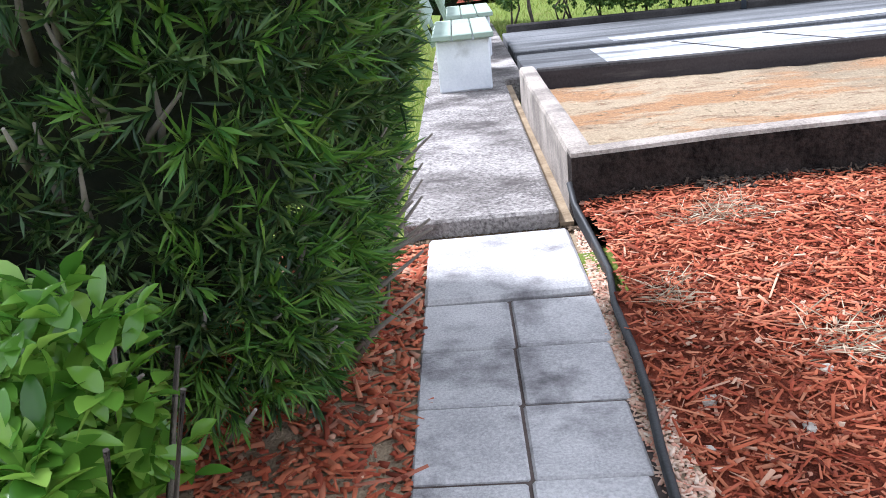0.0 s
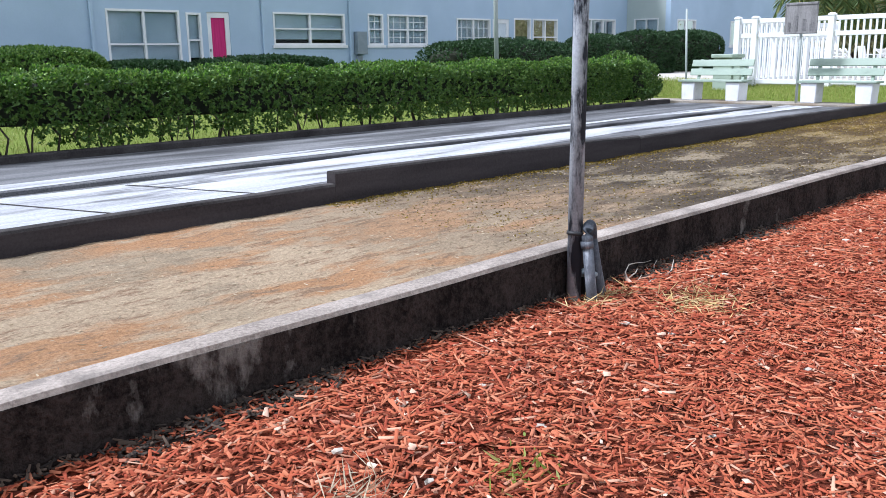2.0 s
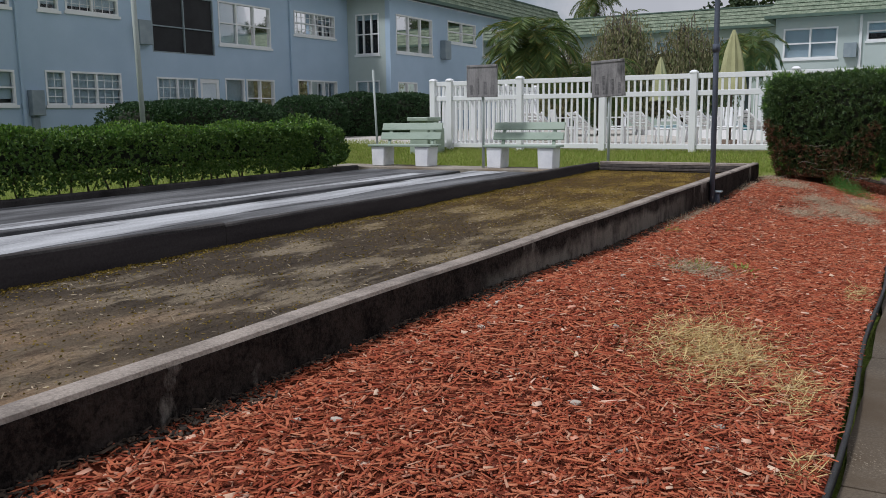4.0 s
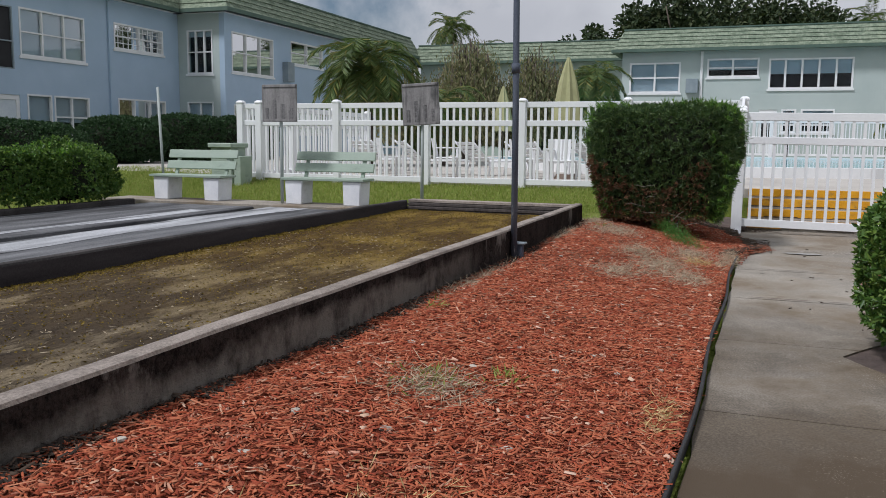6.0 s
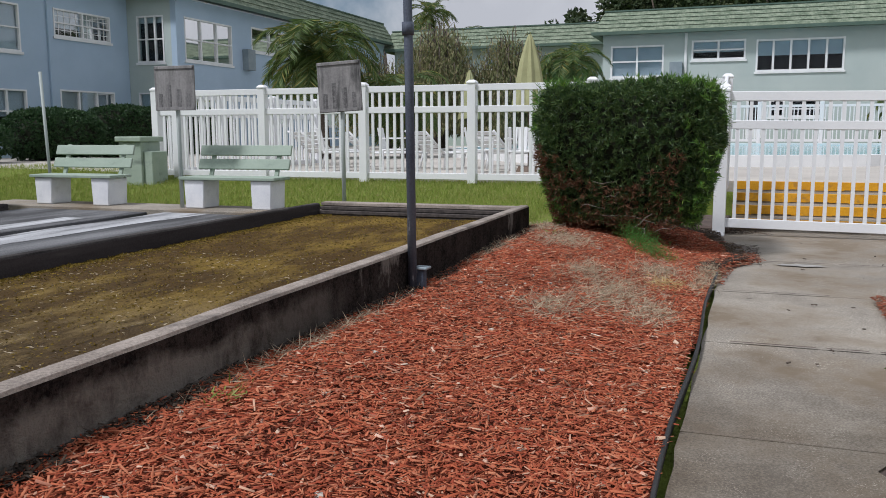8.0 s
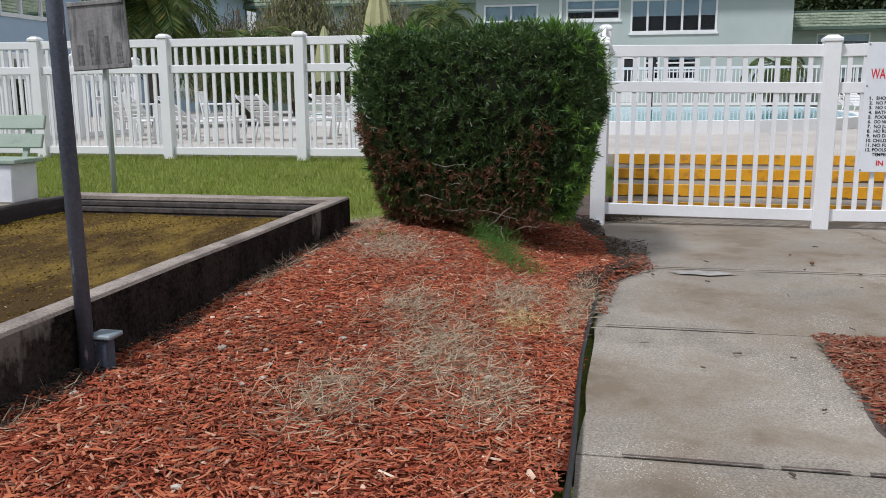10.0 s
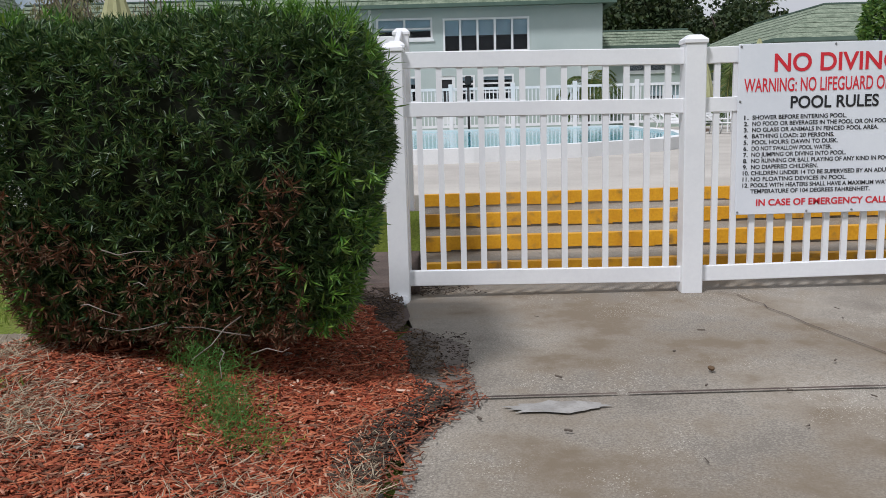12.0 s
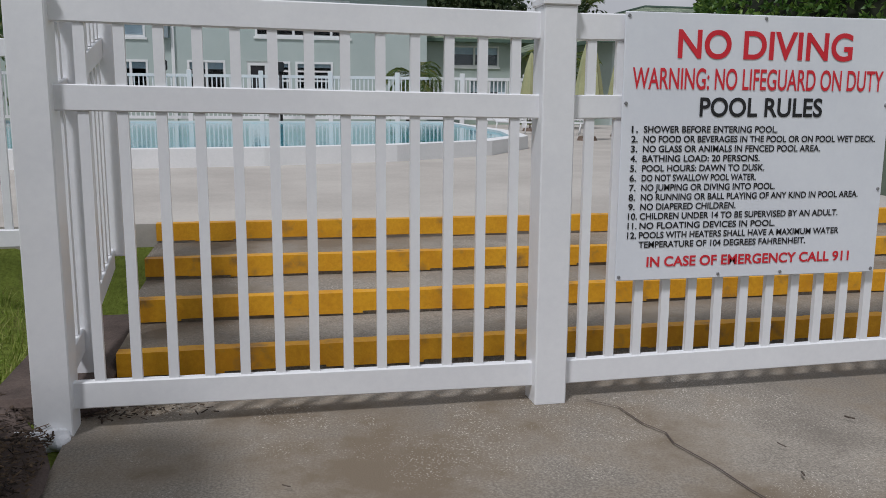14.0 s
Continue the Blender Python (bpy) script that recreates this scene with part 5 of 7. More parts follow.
mesh_ob("brown_foliage", leaves_mesh("brown_foliage", *rosettes(p[k], nrm[k], 11, 0.9, 0.065, 0.009)), M["needle_dead"], cube, "browned dead leaves")
k = (wave(p, 3.3, 2) + 0.35 * (p[:, 2] - 0.7) > 0.25) & (p[:, 0] < CX - 0.3) & (RNG.random(len(p)) < 0.36)
mesh_ob("lighter_foliage", leaves_mesh("lighter_foliage", *rosettes(p[k], nrm[k], 10, 0.6, 0.08, 0.010)), M["needle_bright"], cube, "brighter young shoots")
bm = bmesh.new()
rg = random.Random(4)
for k in range(8):
    y0, z0 = rg.uniform(1.3, 2.3), rg.uniform(0.05, 0.6)
    q = Vector((CX - 0.72, y0, z0))
    pts = [q.copy()]
    d = Vector((-0.5, rg.uniform(-1, 1), rg.uniform(-0.4, 0.8)))
    for s in range(3):
        d += Vector((rg.uniform(-0.3, 0.1), rg.uniform(-0.5, 0.5), rg.uniform(-0.4, 0.4)))
        q = q + d.normalized() * 0.11
        q.x = min(q.x, CX - 0.7)
        pts.append(q.copy())
    add_tube(bm, pts, [0.0035, 0.003, 0.002, 0.001], 5)
part("bare_twig", bm, M["twig_grey"], cube, "bare grey twigs")

# tall shrub beside the pavers at the start
tall = shrub("podocarpus_hedge", "tall dark green podocarpus hedge beside the paver path", 0.56, 1.72, 0.0, (0.80, 0.83, 1.15), 1.1, 7400, 17, 0.072, 0.0085, M["needle"], 4.0, 0.12, 0.12, 4.5, 2.2, 0.6, 0.78, depth=0.20)
p, nrm = box_shell(3000, (0.56, 1.72, 1.1), (0.82, 0.85, 1.15), 4.0, 0.12, 0.10, 4.5, 0.05, 2.2)
k = ((p[:, 0] > 0.95 - 0.12 * np.sin(p[:, 2] * 6)) & (RNG.random(len(p)) < 0.8)) | (RNG.random(len(p)) < 0.08)
mesh_ob("lighter_foliage", leaves_mesh("lighter_foliage", *rosettes(p[k], nrm[k], 15, 0.5, 0.075, 0.0085)), M["needle_bright"], tall, "brighter young shoots")
bm = bmesh.new()
for k in range(150):
    a = rg.uniform(-1.2, 1.4)
    q = Vector((0.56 + 0.70 * math.cos(a - 0.8), 1.72 + 0.70 * math.sin(a - 0.8), rg.uniform(0.1, 1.6)))
    d = Vector((math.cos(a - 0.8), math.sin(a - 0.8), rg.uniform(0.3, 1.2))).normalized()
    add_tube(bm, [q, q + d * 0.1 + Vector((0, 0, 0.02)), q + d * 0.2 + Vector((rg.uniform(-0.05, 0.05), 0, 0.06))], [0.010, 0.007, 0.003], 5)
part("bare_twig", bm, M["twig_grey"], tall, "grey brown bare twigs")

broad = thing("broadleaf_shrub", 0.98, 0.56, 0.0, "light green shrub with broad glossy leaves", "shrub")
p, d = lump_points(430, (0.92, 0.56, 0.42), (0.25, 0.26, 0.38), 24, 11)
kk = p[:, 2] > 0.02
p, d = p[kk], d[kk]
mesh_ob("leaves", broad_leaves("leaves", *rosettes(p, d + np.array([0, 0, 0.5]), 5, 0.7, 0.062, 0.029)), M["broad"], broad)
bm = bmesh.new()
for k in range(9):
    a = 2 * math.pi * k / 9
    add_tube(bm, [(0.96, 0.56, -0.02), (0.95 + 0.12 * math.cos(a), 0.56 + 0.12 * math.sin(a), 0.25), (0.95 + 0.2 * math.cos(a), 0.56 + 0.2 * math.sin(a), 0.55)], [0.012, 0.008, 0.004], 5)
part("stem_growth", bm, M["bark"], broad)

# long clipped hedge
hedge = thing("long_hedge", 9.7, 10.55, 0.1, "long clipped green hedge with bare legs along the kerb", "hedge")
hp, hn = box_shell(23000, (9.95, 10.55, 0.54), (7.88, 0.54, 0.40), 5.5, 0.0, 0.17, 2.6, 0.20, 3.0)
kk = hp[:, 2] > 0.08 + (0.10 + 0.24 * smooth01(12, 8, hp[:, 0])) * np.abs(np.sin(hp[:, 0] * 1.55 + 0.9 * np.sin(hp[:, 0] * 0.7))) ** 5 + 0.07 * np.sin(hp[:, 0] * 11)
hb, hw, hl, hd = rosettes(hp[kk], hn[kk], 6, 0.9, 0.054, 0.030)
mesh_ob("foliage", leaves_mesh("foliage", hb, hw, hl, hd), M["hedge_leaf"], hedge)
# Upward-facing leaves get a lighter colour, painting sun onto the hedge top.
kt = (hn[:, 2] > 0.55) & (RNG.random(len(hn)) < 0.4)
mesh_ob("lighter_foliage", leaves_mesh("lighter_foliage", *rosettes(hp[kt], hn[kt], 6, 0.8, 0.05, 0.027)), M["broad"], hedge, "young yellow green top leaves, coloured lighter as sunlit")
part("shade_filler", core_mesh((9.95, 10.6, 0.62), (7.65, 0.30, 0.22), 7.0, 0, 0.05, 2.6, 3.0, 20), M["core"], hedge, "solid filler coloured dark as shade inside the hedge")
ep, en = box_shell(3000, (17.2, 10.5, 0.56), (0.80, 0.58, 0.47), 3.2, 0.0, 0.20, 6.0, 0.20, 5.0)
mesh_ob("end_foliage", leaves_mesh("end_foliage", *rosettes(ep, en, 6, 0.9, 0.055, 0.03)), M["hedge_leaf"], hedge)
part("end_core", core_mesh((17.2, 10.5, 0.52), (0.52, 0.40, 0.33), 2.6, 0, 0.08, 4.0, 5.0, 8), M["core"], hedge, "solid filler coloured dark as shade inside the hedge")
bm = bmesh.new()
for k in range(54):
    x = 2.2 + k * 0.283 + rg.uniform(-0.08, 0.08)
    y = 10.4 + rg.uniform(-0.15, 0.2)
    for j in range(2):
        add_tube(bm, [(x, y, 0.0), (x + rg.uniform(-0.12, 0.12), y + rg.uniform(-0.1, 0.1), 0.28), (x + rg.uniform(-0.2, 0.2), y + rg.uniform(-0.2, 0.2), 0.6)], [0.016, 0.012, 0.006], 5)
part("stem_growth", bm, M["bark"], hedge)
gp = np.stack([RNG.uniform(16.6, 17.4, 1500), RNG.uniform(10.05, 11.0, 1500), RNG.uniform(0.7, 1.0, 1500)], 1)
tagged(mesh_ob("shoot_growth", leaves_mesh("tall_shoots", *rosettes(gp[:90], np.tile([0, -0.3, 1.0], (90, 1)), 6, 0.7, 0.06, 0.03)), M["broad"], hedge), "bright young shoots at the hedge end", kind="stuff")

# rounded and square bushes along the building
for (x, y, hx, hy, zt, mat, pw, nm, lb) in (
        (23.2, 19.0, 3.4, 1.0, 1.55, "bush_leaf", 2.6, "rounded_bush", "broad rounded dark green bush below the windows"),
        (28.4, 19.0, 1.5, 1.0, 1.80, "bush_leaf", 2.4, "rounded_bush", "rounded dark green bush below the windows"),
        (31.55, 19.0, 1.22, 0.8, 1.84, "bush_leaf", 6.0, "square_bush", "square clipped dark green bush near the corner"),
        (35.2, 19.0, 1.4, 0.9, 1.98, "bush_leaf", 3.5, "rounded_bush", "dark green bush beside the fence corner"),
        (9.75, 21.0, 1.4, 0.9, 1.42, "hedge_leaf", 2.4, "rounded_bush", "rounded green bush in front of the ground floor windows"),
        (12.25, 21.2, 1.2, 0.7, 1.0, "bush_leaf", 4.0, "square_bush", "low clipped dark bush in front of the ground floor windows"),
        (15.65, 21.0, 2.1, 0.8, 1.16, "bush_leaf", 4.0, "square_bush", "low clipped dark bush in front of the ground floor windows"),
        (5.9, 21.0, 1.6, 0.8, 1.02, "hedge_leaf", 3.0, "rounded_bush", "low green bush in front of the ground floor windows")):
    z0 = float(ground_height(np.array(x), np.array(y))) - 0.04
    hz = (zt - z0) / 2
    shrub(nm, lb, x, y, z0, (hx, hy, hz), z0 + hz, int(2200 + 900 * hx), 6, 0.085, 0.045, M[mat], pw, 0.1, 0.1, 2.2, x, 0.9, 0.86, "building bushes", False)
shrub("walkside_bush", "dark green clipped bush beside the walk", 12.95, -0.72, -0.2, (0.62, 0.72, 0.58), 0.36, 2600, 8, 0.055, 0.024, M["hedge_leaf"], 3.0, 0.1, 0.1, 5, 6.0, 0.9, 0.82)
dark = shrub("conifer_shrub", "tall dark conifer shrub behind the benches", 1.2, 11.75, 0.05, (0.72, 0.7, 1.7), 1.65, 4200, 10, 0.09, 0.014, M["bush_leaf"], 2.4, 0.15, 0.12, 4, 7.0, 0.8, 0.85)
shrub("pool_shrub", "large dense green shrub beyond the planter wall", 33.0, -12.0, 0.3, (3.4, 2.6, 2.3), 2.3, 5200, 6, 0.16, 0.085, M["hedge_leaf"], 2.6, 0.1, 0.2, 1.5, 8.0, 0.9, 0.86)

# ---- benches ----
def bench_a():
    """Bench of two white blocks, a plank seat and two back boards; stands at 0, 0, facing -x."""
    b = thing("bench", 0, 0, 0, "pale green slatted bench on white painted block legs", "bench", "court benches")
    for y in (-0.49, 0.49):
        bm = box(-0.19, y - 0.15, 0, 0.19, y + 0.15, 0.37, 0.012)
        for v in bm.verts:
            if v.co.z < 0.1:
                v.co.y = y + (v.co.y - y) * 0.9
        part("block_leg", bm, M["block"], b, "white painted concrete block leg")
    for k in range(3):
        part("seat_plank", box(-0.22 + 0.148 * k, -0.70, 0.372, -0.22 + 0.148 * k + 0.138, 0.70, 0.412, 0.006), M["bench_green"], b)
    tl = Matrix.Translation((0.21, 0, 0.45)) @ Matrix.Rotation(radians(19), 4, "Y")
    for z in (0.05, 0.24):
        part("back_board", box(-0.012, -0.68, z, 0.022, 0.68, z + 0.14, 0.006, tl), M["bench_green"], b)
    for y in (-0.49, 0.49):
        part("back_post", box(0.024, y - 0.03, -0.12, 0.055, y + 0.03, 0.40, 0.004, tl), M["bench_green"], b)
    return b


b0 = bench_a()
b0.matrix_basis = pose(18.72, 9.33, 0.111, 0, 0, 0)
copy_thing(b0, pose(18.75, 6.85, 0.111, 0, 0, 2))
copy_thing(b0, pose(1.55, 6.38, 0.072, 0, 0, 180))
copy_thing(b0, pose(1.64, 8.40, 0.068, 0, 0, 180))

# ---- poles, scoreboards ----
p1 = thing("court_pole", 5.0, 2.65, 0, "weathered grey steel pole standing against the court wall", "pole")
part("pole", tube([(4.975, 2.662, -0.1), (4.985, 2.658, 1.2), (5.03, 2.63, 3.6)], [0.029, 0.029, 0.027], 12), M["pole"], p1)
part("conduit", tube([(5.005, 2.575, -0.02), (4.997, 2.595, 0.18), (4.990, 2.610, 0.345)], 0.021, 12), M["conduit"], p1, "dark grey conduit pipe at the pole foot")
part("conduit", tube([(5.062, 2.642, 0.36), (5.078, 2.628, 0.24), (5.12, 2.60, 0.0)], 0.020, 12), M["conduit"], p1, "dark grey conduit pipe at the pole foot")
part("elbow", tube([(4.990, 2.610, 0.335), (4.990, 2.611, 0.372), (4.997, 2.615, 0.394), (5.012, 2.622, 0.406), (5.034, 2.631, 0.407), (5.050, 2.638, 0.397), (5.060, 2.642, 0.375), (5.062, 2.642, 0.35)], 0.0225, 12), M["conduit"], p1, "dark pipe bend joining the two conduits")
for z, r in ((0.06, 0.0245), (0.325, 0.0255)):
    part("coupling", tube([(5.003 - 0.040 * z, 2.578 + 0.098 * z, z), (5.002 - 0.040 * z, 2.581 + 0.098 * z, z + 0.028)], r, 12), M["conduit"], p1)
part("strap", tube([(4.977, 2.661, 0.372), (4.979, 2.661, 0.386)], 0.033, 12), M["rubber"], p1, "black cable strap")
part("outlet_box", box(5.025, 2.625, 0.02, 5.095, 2.692, 0.20, 0.01), M["rubber"], p1, "black outlet box behind the conduit")
part("outlet_lid", box(5.02, 2.612, 0.195, 5.10, 2.693, 0.215, 0.005), M["metal_grey"], p1, "grey lid of the outlet box")
dry = thing("dry_branch", 5.45, 2.58, 0.06, "pale dry forked branch lying against the court wall", "branch")
part("stem", tube([(5.24, 2.60, 0.06), (5.31, 2.585, 0.085), (5.38, 2.575, 0.085), (5.46, 2.57, 0.105), (5.55, 2.57, 0.10), (5.63, 2.58, 0.115), (5.68, 2.60, 0.15)], [0.003, 0.004, 0.006, 0.006, 0.005, 0.003, 0.0015], 7), M["twig"], dry)
for pts in (((5.40, 2.575, 0.09), (5.385, 2.60, 0.16), (5.40, 2.625, 0.22), (5.45, 2.64, 0.265), (5.52, 2.65, 0.25), (5.60, 2.655, 0.225), (5.66, 2.66, 0.22)),
            ((5.40, 2.605, 0.18), (5.44, 2.60, 0.21), (5.47, 2.61, 0.225), (5.50, 2.63, 0.215)),
            ((5.39, 2.59, 0.12), (5.42, 2.575, 0.15), (5.44, 2.57, 0.20)),
            ((5.57, 2.575, 0.105), (5.585, 2.60, 0.15), (5.62, 2.62, 0.20), (5.66, 2.63, 0.235)),
            ((5.585, 2.60, 0.15), (5.565, 2.61, 0.18), (5.56, 2.62, 0.205))):
    part("twig", tube([Vector((p[0] - 0.02, p[1] + 0.03, 0.06 + (p[2] - 0.06) * 0.5)) for p in pts], [0.0034 - 0.0024 * k / (len(pts) - 1) for k in range(len(pts))], 6), M["twig"], dry)

dry.matrix_basis = Matrix.Translation((-0.05, 0, 0.015)) @ dry.matrix_basis

p2 = thing("court_pole", 14.455, 2.66, 0, "dark blue-grey pole with flaking paint beside the court wall", "pole")
part("pole", tube([(14.455, 2.664, -0.1), (14.445, 2.672, 1.4), (14.425, 2.70, 4.2)], [0.030, 0.030, 0.027], 12), M["pole_dark"], p2)
part("collar", tube([(14.442, 2.676, 1.72), (14.441, 2.677, 1.80)], 0.04, 12), M["pole_dark"], p2)
part("outlet_box", box(14.475, 2.59, 0.02, 14.530, 2.655, 0.17, 0.006), M["pole_dark"], p2, "small weathered outlet box")
part("outlet_cap", box(14.460, 2.565, 0.172, 14.555, 2.665, 0.192, 0.006), M["metal_grey"], p2, "grey lid of the outlet box")
part("outlet_stem", tube([(14.503, 2.622, -0.08), (14.503, 2.622, 0.025)], 0.016, 8), M["pole_dark"], p2)
ph = thing("lamp_pole", 4.85, 9.85, 0.05, "thin dark grey pole standing at the hedge", "pole")
part("pole", tube([(4.85, 9.85, 0.0), (4.83, 9.85, 4.5)], 0.03, 10), M["lamp_steel"], ph)
pb = thing("lamp_pole", 13.8, 10.9, 0.1, "tall thin pale grey pole behind the hedge", "pole")
part("pole", tube([(13.8, 10.9, 0.0), (13.72, 10.9, 4.6)], 0.04, 10), M["pole_light"], pb)
pl = thing("thin_post", 18.98, 10.1, 0.1, "thin pale green post beside the bench", "post")
part("post", tube([(18.98, 10.1, 0.0), (18.98, 10.18, 1.97)], 0.022, 8), M["pole_light"], pl)


def scoreboard(x, y, zb, y0, y1, z0, z1, tilt):
    s = thing("scoreboard", x, y, zb, "weathered grey wooden scoreboard on a pale pole", "scoreboard", "scoreboards")
    part("pole", tube([(x, y, zb - 0.1), (x, y, z1 - 0.1)], 0.026, 10), M["pole_light"], s)
    m = Matrix.Translation((x - 0.05, (y0 + y1) / 2, (z0 + z1) / 2)) @ Matrix.Rotation(radians(tilt), 4, "X")
    w, h = abs(y1 - y0) / 2, (z1 - z0) / 2
    part("board", box(-0.012, -w, -h, 0.012, w, h, 0.003, m), M["board"], s)
    part("batten", box(-0.025, -w + 0.01, h - 0.04, -0.0125, w - 0.01, h - 0.005, 0.002, m), M["board"], s)
    part("batten", box(-0.025, -w + 0.01, -h + 0.005, -0.0125, w - 0.01, -h + 0.04, 0.002, m), M["board"], s)
    for k in range(4):
        yk = -w + 0.09 + k * (2 * w - 0.18) / 3
        part("streak_mark", box(-0.0145, yk - 0.022 - 0.012 * (k % 2), -h + 0.045, -0.0125, yk + 0.03, h * (-0.25 + 0.4 * ((k * 7) % 3) / 2), 0, m), M["board_dark"], s, "faded dark streak")


scoreboard(18.62, 7.58, 0.11, 7.27, 7.88, 1.38, 1.95, 0)
scoreboard(18.78, 5.28, 0.08, 5.00, 5.58, 1.34, 1.95, -3)

# pale green block pedestal by the fence corner
ped = thing("block_pedestal", 21.4, 10.5, 0.25, "pale green painted block pedestal by the fence corner", "pedestal")
part("body", box(21.0, 10.12, 0.15, 21.5, 10.58, 0.94, 0.01), M["bench_green"], ped)
part("top_slab", box(20.95, 10.08, 0.942, 21.55, 10.62, 1.03, 0.012), M["bench_green"], ped)
part("low_block", box(21.05, 9.94, 0.15, 21.45, 10.118, 0.78, 0.01), M["bench_green"], ped)

# ---- small things on the mulch ----
spr = thing("sprinkler_head", 9.1, 2.30, 0, "black round pop-up sprinkler head in the mulch", "sprinkler")
bm = bmesh.new()
bmesh.ops.create_cone(bm, cap_ends=True, segments=16, radius1=0.035, radius2=0.032, depth=0.05, matrix=Matrix.Translation((9.1, 2.30, 0.005)))
part("body", bm, M["rubber"], spr)
bm = bmesh.new()
bmesh.ops.create_cone(bm, cap_ends=True, segments=12, radius1=0.014, radius2=0.012, depth=0.014, matrix=Matrix.Translation((9.1, 2.30, 0.036)))
part("nozzle", bm, M["block"], spr, "pale worn nozzle")
bm = bmesh.new()
for k in range(140):
    x, y = rg.uniform(1.8, 19), rg.uniform(1.0, 2.6)
    if not bool(in_bed(np.array(x), np.array(y))):
        continue
    s = rg.uniform(0.008, 0.022)
    r = bmesh.ops.create_icosphere(bm, subdivisions=1, radius=s, matrix=Matrix.Translation((x, y, float(bed_z(x, y)) + 0.012)) @ Matrix.Rotation(rg.uniform(0, 3), 4, "Z") @ Matrix.Diagonal((1.5, 1, 0.6, 1)))
tagged(part("pebbles", bm, M["twig"]), "pale pebbles and bark pieces lying on the mulch", "pebbles", kind="stuff")
bm = bmesh.new()
for k in range(90):
    x, y = rg.uniform(8, 20.2), rg.uniform(-3.2, 0.6)
    if x < 16.3 and y < -0.3 or x > 18 and y > 0.35:
        continue
    a = rg.uniform(0, 6.28)
    L = rg.uniform(0.012, 0.05)
    add_tube(bm, [(x, y, -0.188), (x + L * math.cos(a), y + L * math.sin(a), -0.184)], rg.uniform(0.002, 0.006), 5)
tagged(part("twig_litter", bm, M["bark"]), "small dark twigs and seeds scattered on the walk", "litter", kind="stuff")

leaf = thing("fallen_leaf", 18.42, -0.826, -0.197, "small curled red brown leaf lying on the walk", "leaf")
part("blade", core_mesh((18.42, -0.826, -0.183), (0.022, 0.016, 0.012), 2.0, 0.2, 0.004, 60, 4, 7), M["needle_dead"], leaf)

# lawn blades
def blades(name, count, xr, yr, zf, label, mask=None, length=0.055):
    x, y = RNG.uniform(*xr, count), RNG.uniform(*yr, count)
    if mask is not None:
        kk = mask(x, y)
        x, y = x[kk], y[kk]
    n = len(x)
    base = np.stack([x, y, zf(x, y) - 0.06], 1)
    way = RNG.normal(0, 0.45, (n, 3)) + np.array([0, 0, 1.0])
    return tagged(mesh_ob(name, leaves_mesh(name, base, way, length * RNG.uniform(0.7, 1.5, n), 0.007, 0.1), M["blades"]), label, "grass", kind="stuff")


blades("lawn_grass_pool", 70000, (18.2, 22.25), (1.2, 13.0), land, "short green grass between the courts and the pool fence", lambda x, y: ((x > 19.06) | (y > 10.95)) & ((y > 2.9) | (x > 19.7)), 0.075)
blades("lawn_grass_path", 26000, (-2.2, 1.24), (2.6, 11.0), land, "short green grass beside the concrete path", None, 0.075)
blades("lawn_grass_hedge", 32000, (2.0, 24), (10.05, 15), land, "short green grass behind the hedge", None, 0.08)


# leaf bits, moss and crumbs lying on the sand court
def court_bits(name, count, xr, yr, lens, wid, mat, label, category):
    x, y = RNG.uniform(*xr, count), RNG.uniform(*yr, count)
    if category == "moss":
        x, y = xr[1] - (xr[1] - xr[0]) * RNG.random(count) ** 1.4, np.where(RNG.random(count) < 0.5, Y_BACK - np.abs(RNG.normal(0, 0.09, count)), y)
    z = sand_height(x, y) + RNG.uniform(0.0, 0.006, count)
    way = RNG.normal(0, 1, (count, 3)) * (1, 1, 0.18)
    return tagged(mesh_ob(name, leaves_mesh(name, np.stack([x, y, z], 1), way, lens * RNG.uniform(0.4, 1.5, count), wid, 0.2), mat), label, category, kind="stuff")


court_bits("leaf_bits", 7000, (5.5, 17.7), (2.86, 5.08), 0.013, 0.005, M["dead_bits"], "dark dead leaf bits scattered over the court soil", "litter")
court_bits("straw_bits", 3500, (2.1, 15), (2.86, 5.08), 0.03, 0.006, M["dead_grass"], "pale straw bits scattered over the court soil", "litter")
court_bits("moss_bits", 30000, (5.6, 17.75), (2.86, 5.1), 0.016, 0.010, M["moss_bits"], "olive moss growing over the court soil", "moss")

# ---- buildings ----
def facade(bm, axis, pos, a0, a1, z0, z1, thick, holes, sign):
    """A wall with real openings. axis: the wall runs along this one; holes: (a0, a1, z0, z1)."""
    ac = sorted({a0, a1, *[h[0] for h in holes], *[h[1] for h in holes]})
    for p, q in zip(ac, ac[1:]):
        mid = (p + q) / 2
        hs = sorted((h[2], h[3]) for h in holes if h[0] <= mid <= h[1])
        z = z0
        for lo, hi in hs + [(z1, z1)]:
            if lo > z + 1e-4:
                if axis == "x":
                    add_box(bm, p, min(pos, pos + sign * thick), z, q, max(pos, pos + sign * thick), lo)
                else:
                    add_box(bm, min(pos, pos + sign * thick), p, z, max(pos, pos + sign * thick), q, lo)
            z = max(z, hi)
    bmesh.ops.remove_doubles(bm, verts=bm.verts[:], dist=0.0005)
    return bm


def to_world(axis, pos, sign):
    """Frame of a wall: local x along it, local y outwards, local z up."""
    if axis == "x":
        return Matrix(((1, 0, 0, 0), (0, -sign, 0, pos), (0, 0, 1, 0), (0, 0, 0, 1)))
    return Matrix(((0, -sign, 0, pos), (1, 0, 0, 0), (0, 0, 1, 0), (0, 0, 0, 1)))


